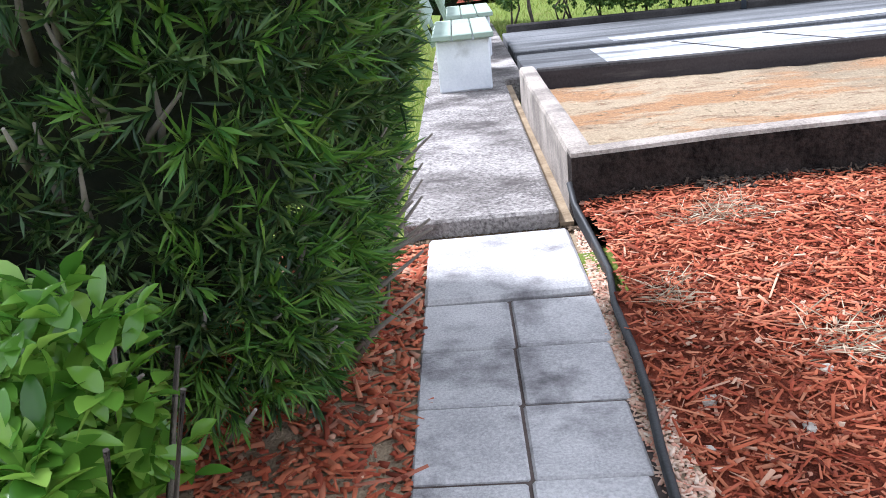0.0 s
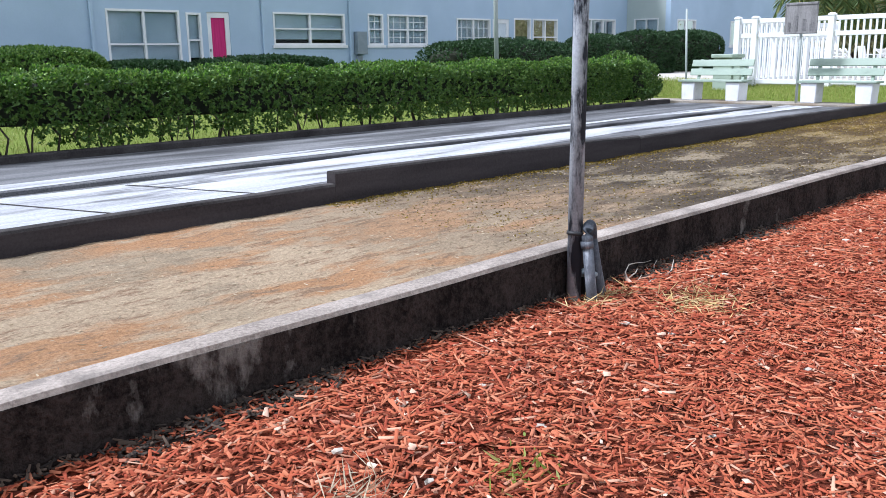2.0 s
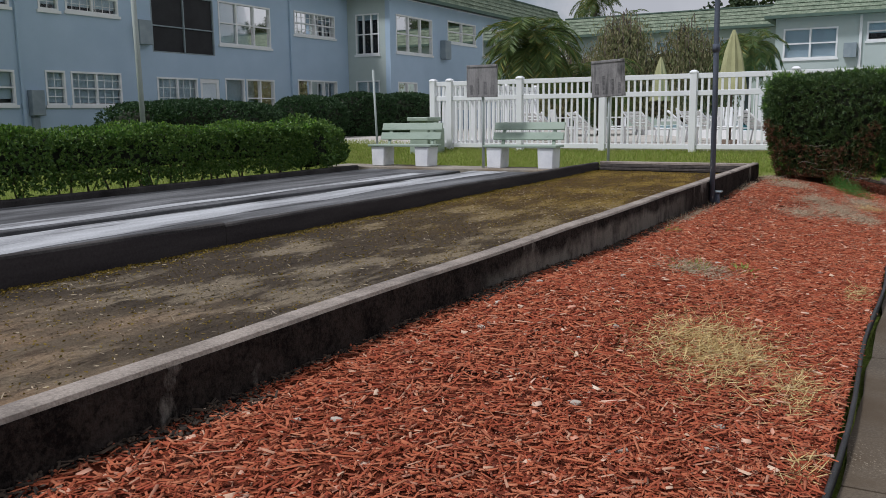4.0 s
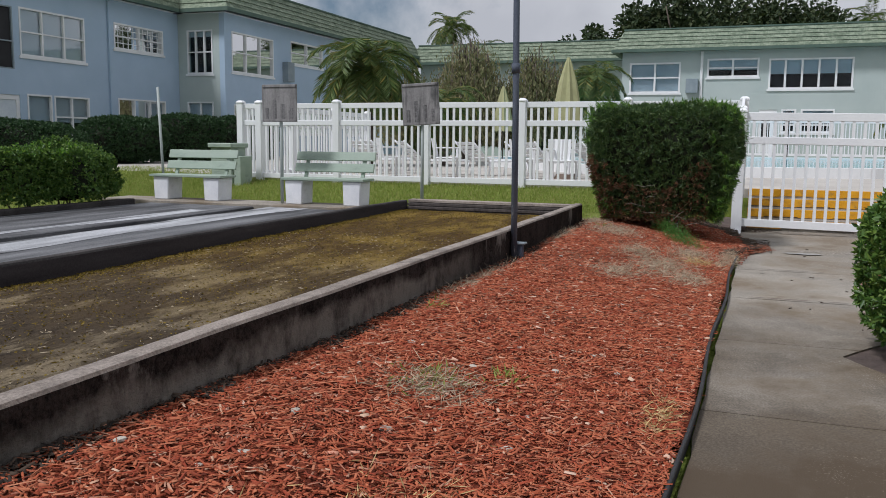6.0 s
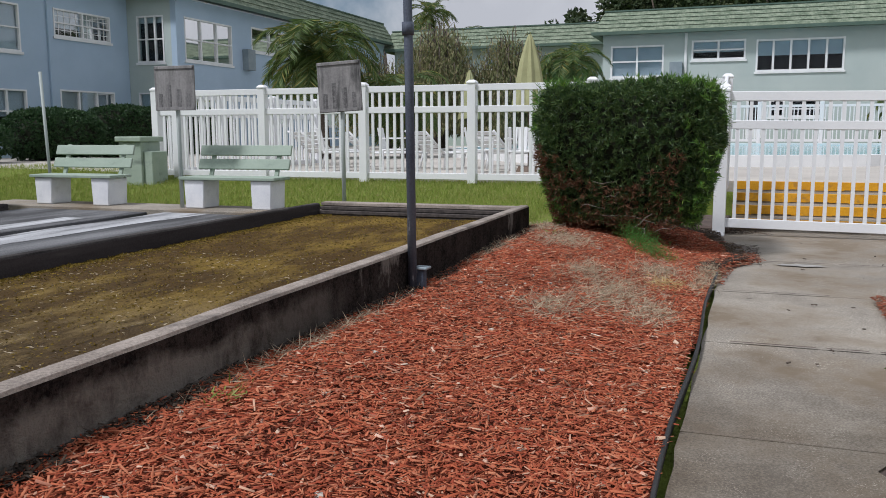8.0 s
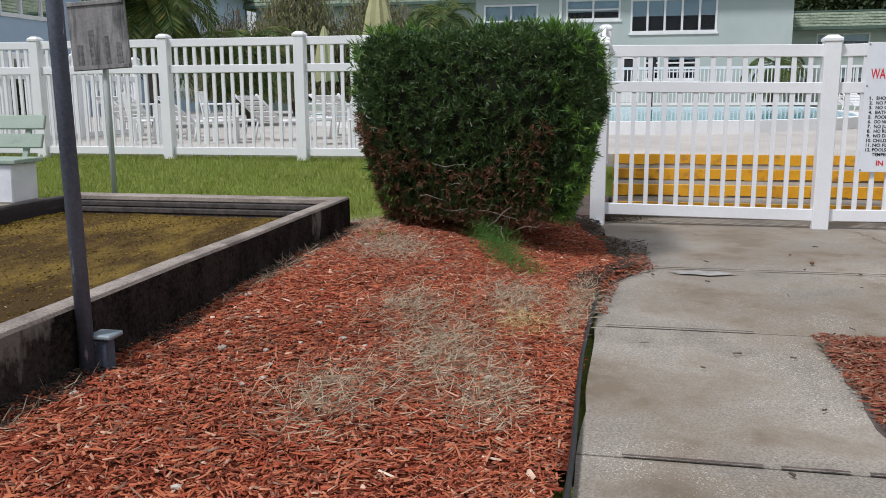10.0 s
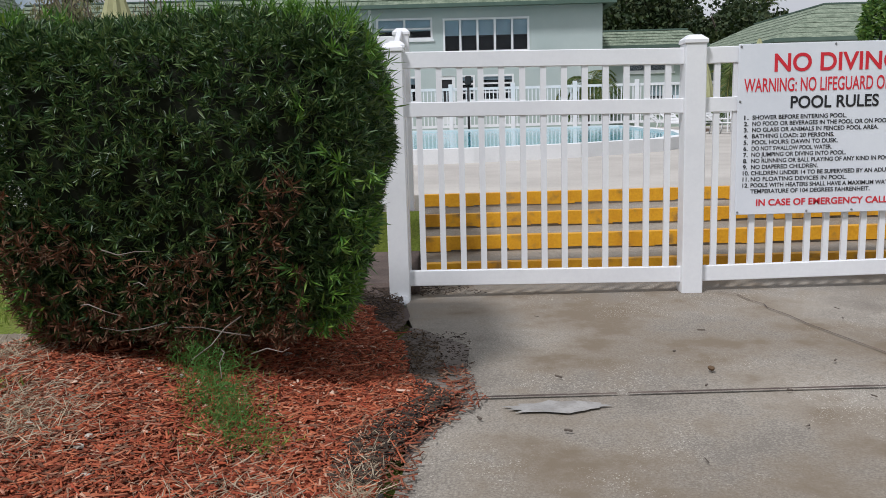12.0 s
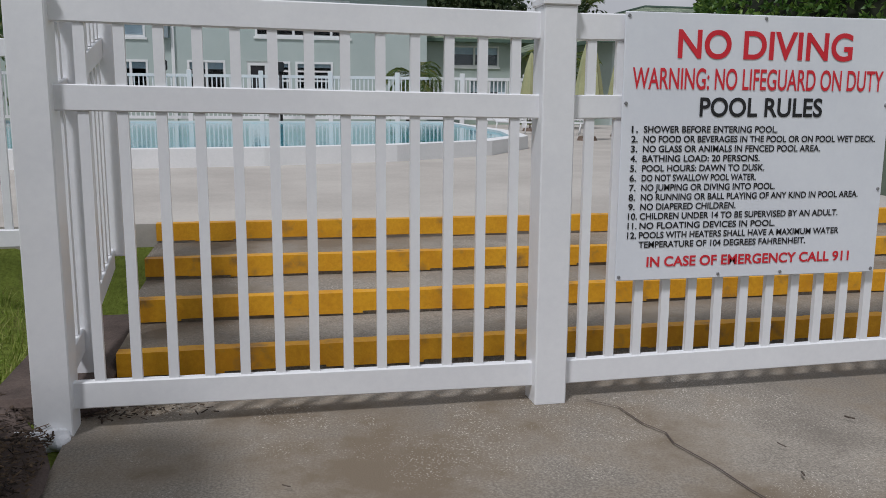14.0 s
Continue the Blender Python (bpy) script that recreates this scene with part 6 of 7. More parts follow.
def window(parent, axis, pos, sign, a0, a1, z0, z1, cols=2, rows=2, blind=0.5, grid=False, sill=True, tone="white", bars=0.06):
    """Window unit in its opening: frame with mullions, panes, blind behind, sill."""
    m = to_world(axis, pos, sign)
    bm = bmesh.new()
    f = bars
    outer, inner = ((a0, z0), (a1, z0), (a1, z1), (a0, z1)), ((a0 + f, z0 + f), (a1 - f, z0 + f), (a1 - f, z1 - f), (a0 + f, z1 - f))
    of, inf, ib = [[bm.verts.new(m @ Vector((x, d, z))) for x, z in ring] for ring, d in ((outer, 0.022), (inner, 0.022), (inner, -0.10))]
    ob_ = [bm.verts.new(m @ Vector((x, 0.0, z))) for x, z in outer]
    for k in range(4):
        j = (k + 1) % 4
        bm.faces.new((of[k], of[j], inf[j], inf[k]))
        bm.faces.new((inf[k], inf[j], ib[j], ib[k]))
        bm.faces.new((ob_[k], ob_[j], of[j], of[k]))
    bmesh.ops.recalc_face_normals(bm, faces=bm.faces[:])
    w = part("window", bm, M[tone], parent)
    for k in range(1, cols):
        x = a0 + (a1 - a0) * k / cols
        part("mullion", box(x - f * 0.55, -0.09, z0 + f, x + f * 0.55, 0.012, z1 - f, 0, m), M[tone], w)
    for k in range(1, rows):
        z = z0 + (z1 - z0) * k / rows
        part("mullion", box(a0 + f, -0.085, z - f * 0.4, a1 - f, 0.006, z + f * 0.4, 0, m), M[tone], w)
    if grid:
        g = max(2, int((a1 - a0) / 0.28))
        for k in range(1, g):
            x = a0 + (a1 - a0) * k / g
            part("glazing_bar", box(x - 0.011, -0.058, z0 + f, x + 0.011, -0.045, z1 - f, 0, m), M[tone], w)
        for k in range(1, 4):
            z = z0 + (z1 - z0) * k / 4
            part("glazing_bar", box(a0 + f, -0.058, z - 0.011, a1 - f, -0.047, z + 0.011, 0, m), M[tone], w)
    for k in range(cols):
        x0, x1 = a0 + (a1 - a0) * k / cols, a0 + (a1 - a0) * (k + 1) / cols
        pn = part("pane", box(x0 + f * 0.5, -0.066, z0 + f * 0.5, x1 - f * 0.5, -0.060, z1 - f * 0.5, 0, m), M["pane"], w)
        pn.visible_shadow = False
    if blind > 0:
        zb = z1 - (z1 - z0) * blind
        bl = bmesh.new()
        ns = max(3, int((z1 - zb) / 0.09))
        for k in range(ns):
            c0, c1 = zb + (z1 - zb) * k / ns, zb + (z1 - zb) * (k + 1) / ns
            vs = [bl.verts.new(m @ Vector(c)) for c in ((a0 + 0.02, -0.155, c0), (a1 - 0.02, -0.155, c0), (a1 - 0.02, -0.125, c1), (a0 + 0.02, -0.125, c1))]
            bl.faces.new(vs)
        part("blind", bl, M["blind"], w, "pale window blind")
    if sill:
        part("sill", box(a0 - 0.06, -0.1, z0 - 0.09, a1 + 0.06, 0.06, z0 - 0.001, 0, m), M["white"], w)
    return w


def wall_box(parent, name, axis, pos, sign, a0, a1, z0, z1, depth, mat, label=""):
    return part(name, box(a0, 0.002, z0, a1, depth, z1, 0.01, to_world(axis, pos, sign)), mat, parent, label)


def mansard(parent, pts, z0, z1, lean, courses=5):
    """Shingled mansard along an outline open at its back; each course overlaps the one below."""
    def at(x, y, ax, ay, f, out):
        s = -lean * f + out
        return (x + ax * s, y + ay * s, z0 + (z1 - z0) * f)

    def band(loops):
        bm = bmesh.new()
        rows = [[bm.verts.new(c) for c in loop] for loop in loops]
        for a, b in zip(rows, rows[1:]):
            for i in range(len(a) - 1):
                bm.faces.new((a[i], a[i + 1], b[i + 1], b[i]))
        return bm

    roof = part("roof", band([[at(*p, f, -0.04) for p in pts] for f in (0, 1)]), M["roof"], parent, "green shingled mansard roof")
    for k in range(courses):
        f0, f1 = k / courses, (k + 1) / courses
        part("shingle_course", band([[at(*p, f0, -0.03) for p in pts], [at(*p, f0, 0.045) for p in pts], [at(*p, f1, 0.0) for p in pts]]), M["roof"], roof)
    for nm, zz, o, h in (("fascia", z0 - 0.16, 0.10, 0.15), ("roof_edge", z1, -lean + 0.05, 0.07)):
        part(nm, band([[(x + ax * (o - d), y + ay * (o - d), z) for x, y, ax, ay in pts] for d, z in ((0.35, zz), (0, zz), (0, zz + h), (0.35, zz + h))]), M["trim_green"], roof, "dark green fascia")
    return roof


YA, XW, YW = 23.8, 37.5, 21.5
G0, TOPA = 0.1, 6.45
bA = thing("apartment_building", 20, 26, 0.2, "two storey blue grey stucco apartment building with a green mansard roof", "building", "apartment buildings")
# (a0, a1, z0, z1, columns, rows, blind, grid)
WA = [(-3.0, 0.6, 0.9, 2.45, 2, 2, 0.6, False), (3.40, 5.63, 0.62, 2.45, 2, 2, 0.7, False), (6.33, 9.38, 1.36, 2.45, 2, 1, 0.55, False), (12.27, 14.42, 0.62, 2.5, 2, 2, 0.6, False), (14.62, 15.1, 0.9, 2.45, 1, 2, 0.5, False),
      (17.58, 20.42, 1.53, 2.54, 2, 2, 0.5, False), (21.44, 22.15, 1.53, 2.58, 1, 2, 0.6, True), (22.35, 24.32, 1.53, 2.58, 2, 2, 0.6, True), (25.86, 27.8, 1.1, 2.52, 2, 1, 0.4, True), (29.25, 30.35, 1.1, 2.58, 1, 1, 0.7, False), (30.45, 32.16, 1.1, 2.58, 2, 2, 0.3, False), (33.7, 36.56, 1.1, 2.66, 3, 1, 0.45, False),
      (-2.4, 0.4, 4.3, 5.35, 2, 2, 0.5, False), (4.0, 6.8, 4.3, 5.35, 2, 2, 0.5, False), (9.0, 11.8, 4.3, 5.35, 2, 2, 0.5, False), (13.2, 16.0, 3.68, 5.35, 2, 2, 0.55, False), (17.53, 20.45, 4.32, 5.4, 2, 2, 0.55, False), (21.4, 22.1, 4.36, 5.4, 1, 2, 0.5, True), (22.35, 24.38, 4.4, 5.4, 2, 2, 0.5, True),
      (29.06, 32.05, 3.83, 5.42, 3, 2, 0.75, False), (33.59, 36.5, 4.52, 5.5, 2, 2, 0.35, True)]
def fx(x):
    return x + 0.24 * min(1.0, max(0.0, (36 - x) / 16))


WA = [(fx(a), fx(b), c - 0.02, d - 0.02, cols, rows, min(0.97, bl + 0.32), g) for a, b, c, d, cols, rows, bl, g in WA]
holesA = [(a, b, c, d) for a, b, c, d, *_ in WA] + [(25.92, 28.9, 3.34, 5.36), (15.54, 16.29, 0.35, 2.46), (28.07, 29.07, 0.35, 2.5), (2.84, 3.44, 0.3, 2.45)]
bm = facade(bmesh.new(), "x", YA, -14, XW, G0, TOPA, 0.25, holesA, 1)
wA = part("wall", bm, M["stucco"], bA)
for a0, a1, z0, z1, c, r, bl, g in WA:
    window(bA, "x", YA, 1, a0, a1, z0, z1, c, r, bl, g)
# porch screen
m = to_world("x", YA, 1)
bm = bmesh.new()
add_box(bm, 25.92, -0.06, 3.34, 28.9, -0.05, 5.36, 0, m)
scr = part("porch_screen", bm, M["screen"], bA, "dark insect screen of an upper porch")
bm = bmesh.new()
for x in (25.945, 27.42, 28.875):
    add_box(bm, x - 0.025, -0.05, 3.34, x + 0.025, 0.01, 5.36, 0, m)
for z in (3.36, 4.24, 5.34):
    add_box(bm, 25.92, -0.048, z - 0.02, 28.9, 0.008, z + 0.02, 0, m)
part("screen_frame", bm, M["metal_grey"], scr)


def house_door(parent, axis, pos, sign, a0, a1, z0, z1, insert, label):
    m = to_world(axis, pos, sign)
    bm = bmesh.new()
    for x0, x1, c0, c1 in ((a0, a1, z1 - 0.16, z1), (a0, a1, z0, z0 + 0.75), (a0, a0 + 0.14, z0 + 0.75, z1 - 0.16), (a1 - 0.14, a1, z0 + 0.75, z1 - 0.16)):
        add_box(bm, x0, -0.09, c0, x1, -0.03, c1, 0, m)
    d = part("door", bm, M["white"], parent, label)
    part("door_window", box(a0 + 0.14, -0.075, z0 + 0.75, a1 - 0.14, -0.068, z1 - 0.16, 0, m), insert, d)
    part("door_handle", box(a0 + 0.05, -0.03, z0 + 0.98, a0 + 0.09, 0.02, z0 + 1.05, 0.005, m), M["hinge"], d)


house_door(bA, "x", YA, 1, 15.54, 16.29, 0.35, 2.46, M["pink"], "white house door with a magenta curtain in its window")
house_door(bA, "x", YA, 1, 28.07, 29.07, 0.35, 2.5, M["blind"], "white house door with a tall pane")
house_door(bA, "x", YA, 1, 2.84, 3.44, 0.3, 2.45, M["blind"], "white louvred house door")
for a0, a1, z0, z1 in ((16.67, 17.24, 3.45, 4.2), (25.16, 25.72, 3.54, 4.34)):
    wall_box(bA, "wall_air_conditioner", "x", YA, 1, a0, a1, z0, z1, 0.28, M["metal_grey"], "grey wall air conditioner")
wall_box(bA, "meter_box", "x", YA, 1, 21.02, 21.45, 1.2, 1.95, 0.22, M["metal_grey"], "grey electric meter box")
wall_box(bA, "meter_box", "x", YA, 1, 21.08, 21.3, 0.5, 1.15, 0.12, M["metal_grey"])
for x in (1.1, 12.1, 17.43, 20.85, 33.33):
    part("downpipe", box(x - 0.05, 0.003, G0, x + 0.05, 0.09, TOPA - 0.2, 0.01, to_world("x", YA, 1)), M["stucco"], bA)
# wing
WB = [(21.98 + 0.1, 23.35, 3.82, 5.62, 3, 2, 0.15, False), (22.1, 23.4, 1.3, 2.66, 2, 1, 0.6, False)]
# The end wall takes the paler stucco to paint in light on it.
bm = facade(bmesh.new(), "y", XW, YW + 0.253, YA - 0.003, G0, TOPA, 0.25, [(a, b, c, d) for a, b, c, d, *_ in WB], 1)
part("wall", bm, M["stucco_green"], bA, "end wall of the wing, coloured paler as its lit face")
for a0, a1, z0, z1, c, r, bl, g in WB:
    window(bA, "y", XW, 1, a0, a1, z0, z1, c, r, bl, g)
WC = [(38.0, 41.3, 3.92, 5.6, 3, 2, 0.25, False), (42.85, 46.0, 4.68, 5.74, 2, 2, 0.4, False), (46.8, 52.0, 4.2, 5.72, 3, 1, 0.5, False), (38.1, 39.8, 1.1, 2.6, 2, 1, 0.6, False), (43.2, 46.2, 1.4, 2.6, 2, 1, 0.6, False), (48.5, 52.0, 1.4, 2.6, 3, 1, 0.6, False)]
bm = facade(bmesh.new(), "x", YW, XW, 58.0, G0, TOPA, 0.25, [(a, b, c, d) for a, b, c, d, *_ in WC], 1)
part("wall", bm, M["stucco"], bA)
for a0, a1, z0, z1, c, r, bl, g in WC:
    window(bA, "x", YW, 1, a0, a1, z0, z1, c, r, bl, g)
wall_box(bA, "wall_air_conditioner", "x", YW, 1, 42.1, 42.7, 3.8, 4.7, 0.3, M["metal_grey"], "grey wall air conditioner")
house_door(bA, "x", YW, 1, 40.2, 41.2, 0.35, 2.5, M["blind"], "white house door with a tall pane")
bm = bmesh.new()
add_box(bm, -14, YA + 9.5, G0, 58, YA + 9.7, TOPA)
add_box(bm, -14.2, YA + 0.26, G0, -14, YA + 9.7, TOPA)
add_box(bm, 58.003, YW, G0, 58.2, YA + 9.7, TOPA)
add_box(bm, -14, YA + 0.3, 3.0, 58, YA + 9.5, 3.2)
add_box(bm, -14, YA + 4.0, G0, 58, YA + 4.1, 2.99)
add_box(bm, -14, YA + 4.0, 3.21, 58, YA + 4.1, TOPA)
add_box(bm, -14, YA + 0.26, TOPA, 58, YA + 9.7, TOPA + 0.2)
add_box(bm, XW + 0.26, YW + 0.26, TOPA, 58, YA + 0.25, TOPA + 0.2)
part("inner_wall", bm, M["room"], bA, "inner walls coloured dark as dim rooms behind the windows")
o = 0.45
mansard(bA, [(-14.5, YA - o, 0, -1), (XW - o, YA - o, -0.7, -0.7), (XW - o, YW - o, -1, -1), (58.5, YW - o, 1, -1), (58.5, YA + 9, 1, 1)], TOPA, 7.55, 0.55)
bm = bmesh.new()
add_box(bm, -14, YA - o + 0.05, TOPA - 0.16, XW - 0.05, YA - 0.003, TOPA - 0.11)
add_box(bm, XW - o + 0.05, YW - o + 0.05, TOPA - 0.16, 58.3, YW - 0.003, TOPA - 0.11)
add_box(bm, XW - o + 0.05, YW, TOPA - 0.16, XW - 0.003, YA - 0.004, TOPA - 0.11)
part("soffit", bm, M["white"], bA, "pale soffit under the eaves")

# building beyond the pool
XB = 53.0
bB = thing("apartment_building", 56, 0, 0.3, "two storey grey green stucco building beyond the pool", "building", "apartment buildings")
WD = [(4.45, 7.05, 3.72, 5.28, 2, 2, 0.95, False), (0.65, 3.15, 4.47, 5.42, 2, 2, 0.6, False), (-3.67, 0.19, 3.85, 5.36, 5, 1, 0.5, False), (4.4, 6.4, 1.7, 2.85, 3, 1, 0.3, False), (-2.95, -1.4, 1.7, 2.87, 1, 3, 0.2, False), (1.4, 2.9, 1.7, 2.87, 2, 2, 0.3, False), (-1.2, -0.5, 1.7, 2.87, 1, 3, 0.2, False)]
bm = facade(bmesh.new(), "y", XB, -6.93, 7.45, 0.0, 5.95, 0.25, [(a, b, c, d) for a, b, c, d, *_ in WD] + [(-0.3, 0.55, 0.7, 2.85)], 1)
add_box(bm, XB + 0.26, -6.93, 0, XB + 10, -6.7, 5.95)
add_box(bm, XB + 0.26, 7.2, 0, XB + 10, 7.45, 5.95)
part("wall", bm, M["stucco_green"], bB)
for a0, a1, z0, z1, c, r, bl, g in WD:
    window(bB, "y", XB, 1, a0, a1, z0, z1, c, r, bl, g, bars=0.09)
house_door(bB, "y", XB, 1, -0.3, 0.55, 0.7, 2.85, M["screen"], "white framed dark door")
wall_box(bB, "wall_air_conditioner", "y", XB, 1, 3.55, 4.15, 3.7, 4.42, 0.3, M["metal_grey"], "grey wall air conditioner")
part("downpipe", box(3.35, 0.003, 0.3, 3.48, 0.10, 5.8, 0.01, to_world("y", XB, 1)), M["white"], bB)
bm = bmesh.new()
add_box(bm, XB + 4, -6.6, 0, XB + 4.1, 7.1, 5.9)
add_box(bm, XB + 0.26, -6.6, 2.9, XB + 4, 7.1, 3.1)
add_box(bm, XB + 0.26, -6.69, 5.96, XB + 10, 7.19, 6.1)
part("inner_wall", bm, M["room"], bB, "inner walls coloured dark as dim rooms behind the windows")
mansard(bB, [(XB + 9, 7.85, 1, 1), (XB - 0.5, 7.85, -1, 1), (XB - 0.5, -7.35, -1, -1), (XB + 9, -7.35, 1, -1)], 5.95, 6.95, 0.5)

XC = 58.3
bC = thing("apartment_building", 62, 15, 0.3, "far two storey grey stucco building with a green mansard roof", "building", "apartment buildings")
WE = [(17.0, 19.0, 4.0, 5.4, 2, 2, 0.5, False), (13.0, 15.2, 4.0, 5.4, 2, 2, 0.5, False), (9.5, 11.5, 4.0, 5.4, 2, 2, 0.5, False)]
bm = facade(bmesh.new(), "y", XC, 8.0, 21.0, 0.0, 6.05, 0.25, [(a, b, c, d) for a, b, c, d, *_ in WE], 1)
part("wall", bm, M["stucco_green"], bC)
for a0, a1, z0, z1, c, r, bl, g in WE:
    window(bC, "y", XC, 1, a0, a1, z0, z1, c, r, bl, g, bars=0.08)
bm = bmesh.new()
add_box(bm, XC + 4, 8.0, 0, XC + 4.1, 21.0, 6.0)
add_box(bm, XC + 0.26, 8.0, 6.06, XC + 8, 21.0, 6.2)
part("inner_wall", bm, M["room"], bC, "inner walls coloured dark as dim rooms behind the windows")
mansard(bC, [(XC + 8, 21.6, 1, 1), (XC - 0.5, 21.6, -1, 1), (XC - 0.5, 7.9, -1, -1)], 6.05, 7.1, 0.5)

# low wing with a green roof to the far side of the pool
bD = thing("low_building", 60, -10, 0.3, "low far building with a pale green shingled roof and balcony", "building", "apartment buildings")
bm = facade(bmesh.new(), "y", 58.0, -12.6, -7.6, 0.0, 4.3, 0.25, [(-11.5, -9.0, 3.0, 4.0), (-12.0, -10.0, 0.9, 2.4)], 1)
part("wall", bm, M["stucco_green"], bD)
for a0, a1, z0, z1 in ((-11.5, -9.0, 3.0, 4.0), (-12.0, -10.0, 0.9, 2.4)):
    window(bD, "y", 58.0, 1, a0, a1, z0, z1, 2, 1, 0.4, False, bars=0.08)
bm = bmesh.new()
add_box(bm, 62, -12.6, 0, 62.1, -7.6, 4.3)
part("inner_wall", bm, M["room"], bD)
mansard(bD, [(66, -7.2, 1, 1), (57.4, -7.2, -1, 1), (57.4, -13.0, -1, -1), (66, -13.0, 1, -1)], 4.3, 5.05, 0.8, 5)
bE = thing("low_building", 58, -22, 0.3, "low clubhouse with a sloping green shingled roof", "building", "apartment buildings")
part("wall", box(51.0, -30, 0.0, 65, -14.5, 3.9), M["stucco_green"], bE)
mansard(bE, [(66, -13.6, 1, 1), (50.2, -13.6, -1, 1), (50.2, -31, -1, -1)], 3.9, 5.6, 3.6, 7)

# ---- things round the pool ----
far_fence = thing("pool_rail_fence", 47.5, 0, DECK, "white picket fence on the far side of the pool", "fence")
for z in (0.62, 2.04):
    part("rail", box(47.45, -12, z, 47.52, 12, z + 0.10), M["vinyl"], far_fence)
for k in range(11):
    part("post", box(47.40, -12 + 2.4 * k - 0.08, DECK - 0.02, 47.55, -12 + 2.4 * k + 0.08, 2.28, 0.01), M["vinyl"], far_fence)
for k in range(160):
    picket(1.42, far_fence, 47.485, -12 + 0.15 * k, 0.67)


def closed_umbrella(x, y, top, base):
    u = thing("pool_umbrella", x, y, base, "closed olive green pool umbrella on a pole", "umbrella", "pool umbrellas")
    part("pole", tube([(x, y, base), (x, y, top - 0.05)], 0.022, 8), M["umbrella_pole"], u)
    bm = bmesh.new()
    rows, n = [], 16
    for z, r in ((top, 0.02), (top - 0.12, 0.06), (top - 0.5, 0.15), (top - 1.0, 0.23), (top - 1.4, 0.28)):
        rows.append([bm.verts.new((x + r * (1 + 0.28 * (k % 2)) * math.cos(2 * math.pi * k / n), y + r * (1 + 0.28 * (k % 2)) * math.sin(2 * math.pi * k / n), z - 0.05 * (k % 2) * (r > 0.2))) for k in range(n)])
    for a, b in zip(rows, rows[1:]):
        for k in range(n):
            bm.faces.new((a[k], a[(k + 1) % n], b[(k + 1) % n], b[k]))
    bm.faces.new(rows[0])
    part("canopy", bm, M["umbrella"], u, "folded olive green canvas")
    bm = bmesh.new()
    bmesh.ops.create_cone(bm, cap_ends=True, segments=14, radius1=0.25, radius2=0.2, depth=0.1, matrix=Matrix.Translation((x, y, base + 0.05)))
    part("base", bm, M["umbrella_pole"], u)


for x, y, t in ((24.97, 4.42, 2.885), (33.4, 8.27, 2.88), (36.0, -7.6, 2.8), (43.0, -8.4, 2.8), (38.5, -9.5, 2.8)):
    closed_umbrella(x, y, t, DECK - 0.006)


def lounger():
    """White resin strap lounger at 0, 0, its head towards +y, backrest raised."""
    c = thing("sun_lounger", 0, 0, 0, "white resin strap sun lounger with a raised backrest", "sun lounger", "pool loungers")
    for s in (-0.31, 0.31):
        part("side_rail", tube([(s, -0.95, 0.33), (s, 0.35, 0.33)], 0.022, 6), M["plastic"], c)
        part("back_rail", tube([(s, 0.35, 0.33), (s, 0.85, 0.78)], 0.022, 6), M["plastic"], c)
        for y in (-0.75, 0.3):
            part("leg", tube([(s, y, 0.33), (s, y + 0.06, 0.0)], 0.022, 6), M["plastic"], c)
    for k in range(9):
        y = -0.9 + 0.14 * k
        part("strap", box(-0.30, y, 0.338, 0.30, y + 0.10, 0.346), M["plastic"], c)
    for k in range(5):
        f = (k + 0.4) / 5.2
        m = Matrix.Translation((0, 0.35 + 0.5 * f, 0.345 + 0.45 * f)) @ Matrix.Rotation(radians(42), 4, "X")
        part("strap", box(-0.30, -0.05, -0.004, 0.30, 0.05, 0.004, 0, m), M["plastic"], c)
    return c


lg = lounger()
rl = random.Random(12)
spots = [(25.6, 3.6, 40), (25.8, 5.0, 60), (25.7, 6.3, 55), (25.4, 7.6, 50), (25.6, 8.9, 65), (27.4, 5.6, 20), (27.0, 9.6, 80), (41.0, -7.2, -60), (39.8, -8.2, -40), (44.0, -7.5, -30)]
for k, (x, y, a) in enumerate(spots):
    m = pose(x, y, DECK - 0.006, 0, 0, a + rl.uniform(-12, 12))
    if k == 0:
        lg.matrix_basis = m
    else:
        copy_thing(lg, m)


def resin_chair():
    c = thing("resin_chair", 0, 0, 0, "white resin armchair beside the pool", "chair", "pool chairs")
    part("seat", box(-0.24, -0.24, 0.40, 0.24, 0.22, 0.43, 0.01), M["plastic"], c)
    for k in range(5):
        part("back_slat", box(-0.22 + 0.09 * k, 0.21, 0.43, -0.16 + 0.09 * k, 0.235, 0.88, 0.004, Matrix.Translation((0, 0, 0.43)) @ Matrix.Rotation(radians(-10), 4, "X") @ Matrix.Translation((0, 0, -0.43))), M["plastic"], c)
    for sx in (-0.24, 0.24):
        for sy in (-0.2, 0.2):
            part("leg", box(sx - 0.022, sy - 0.022, 0, sx + 0.022, sy + 0.022, 0.41 if sy > 0 else 0.62, 0.004), M["plastic"], c)
        part("armrest", box(sx - 0.03, -0.24, 0.62, sx + 0.03, 0.24, 0.645, 0.006), M["plastic"], c)
    return c


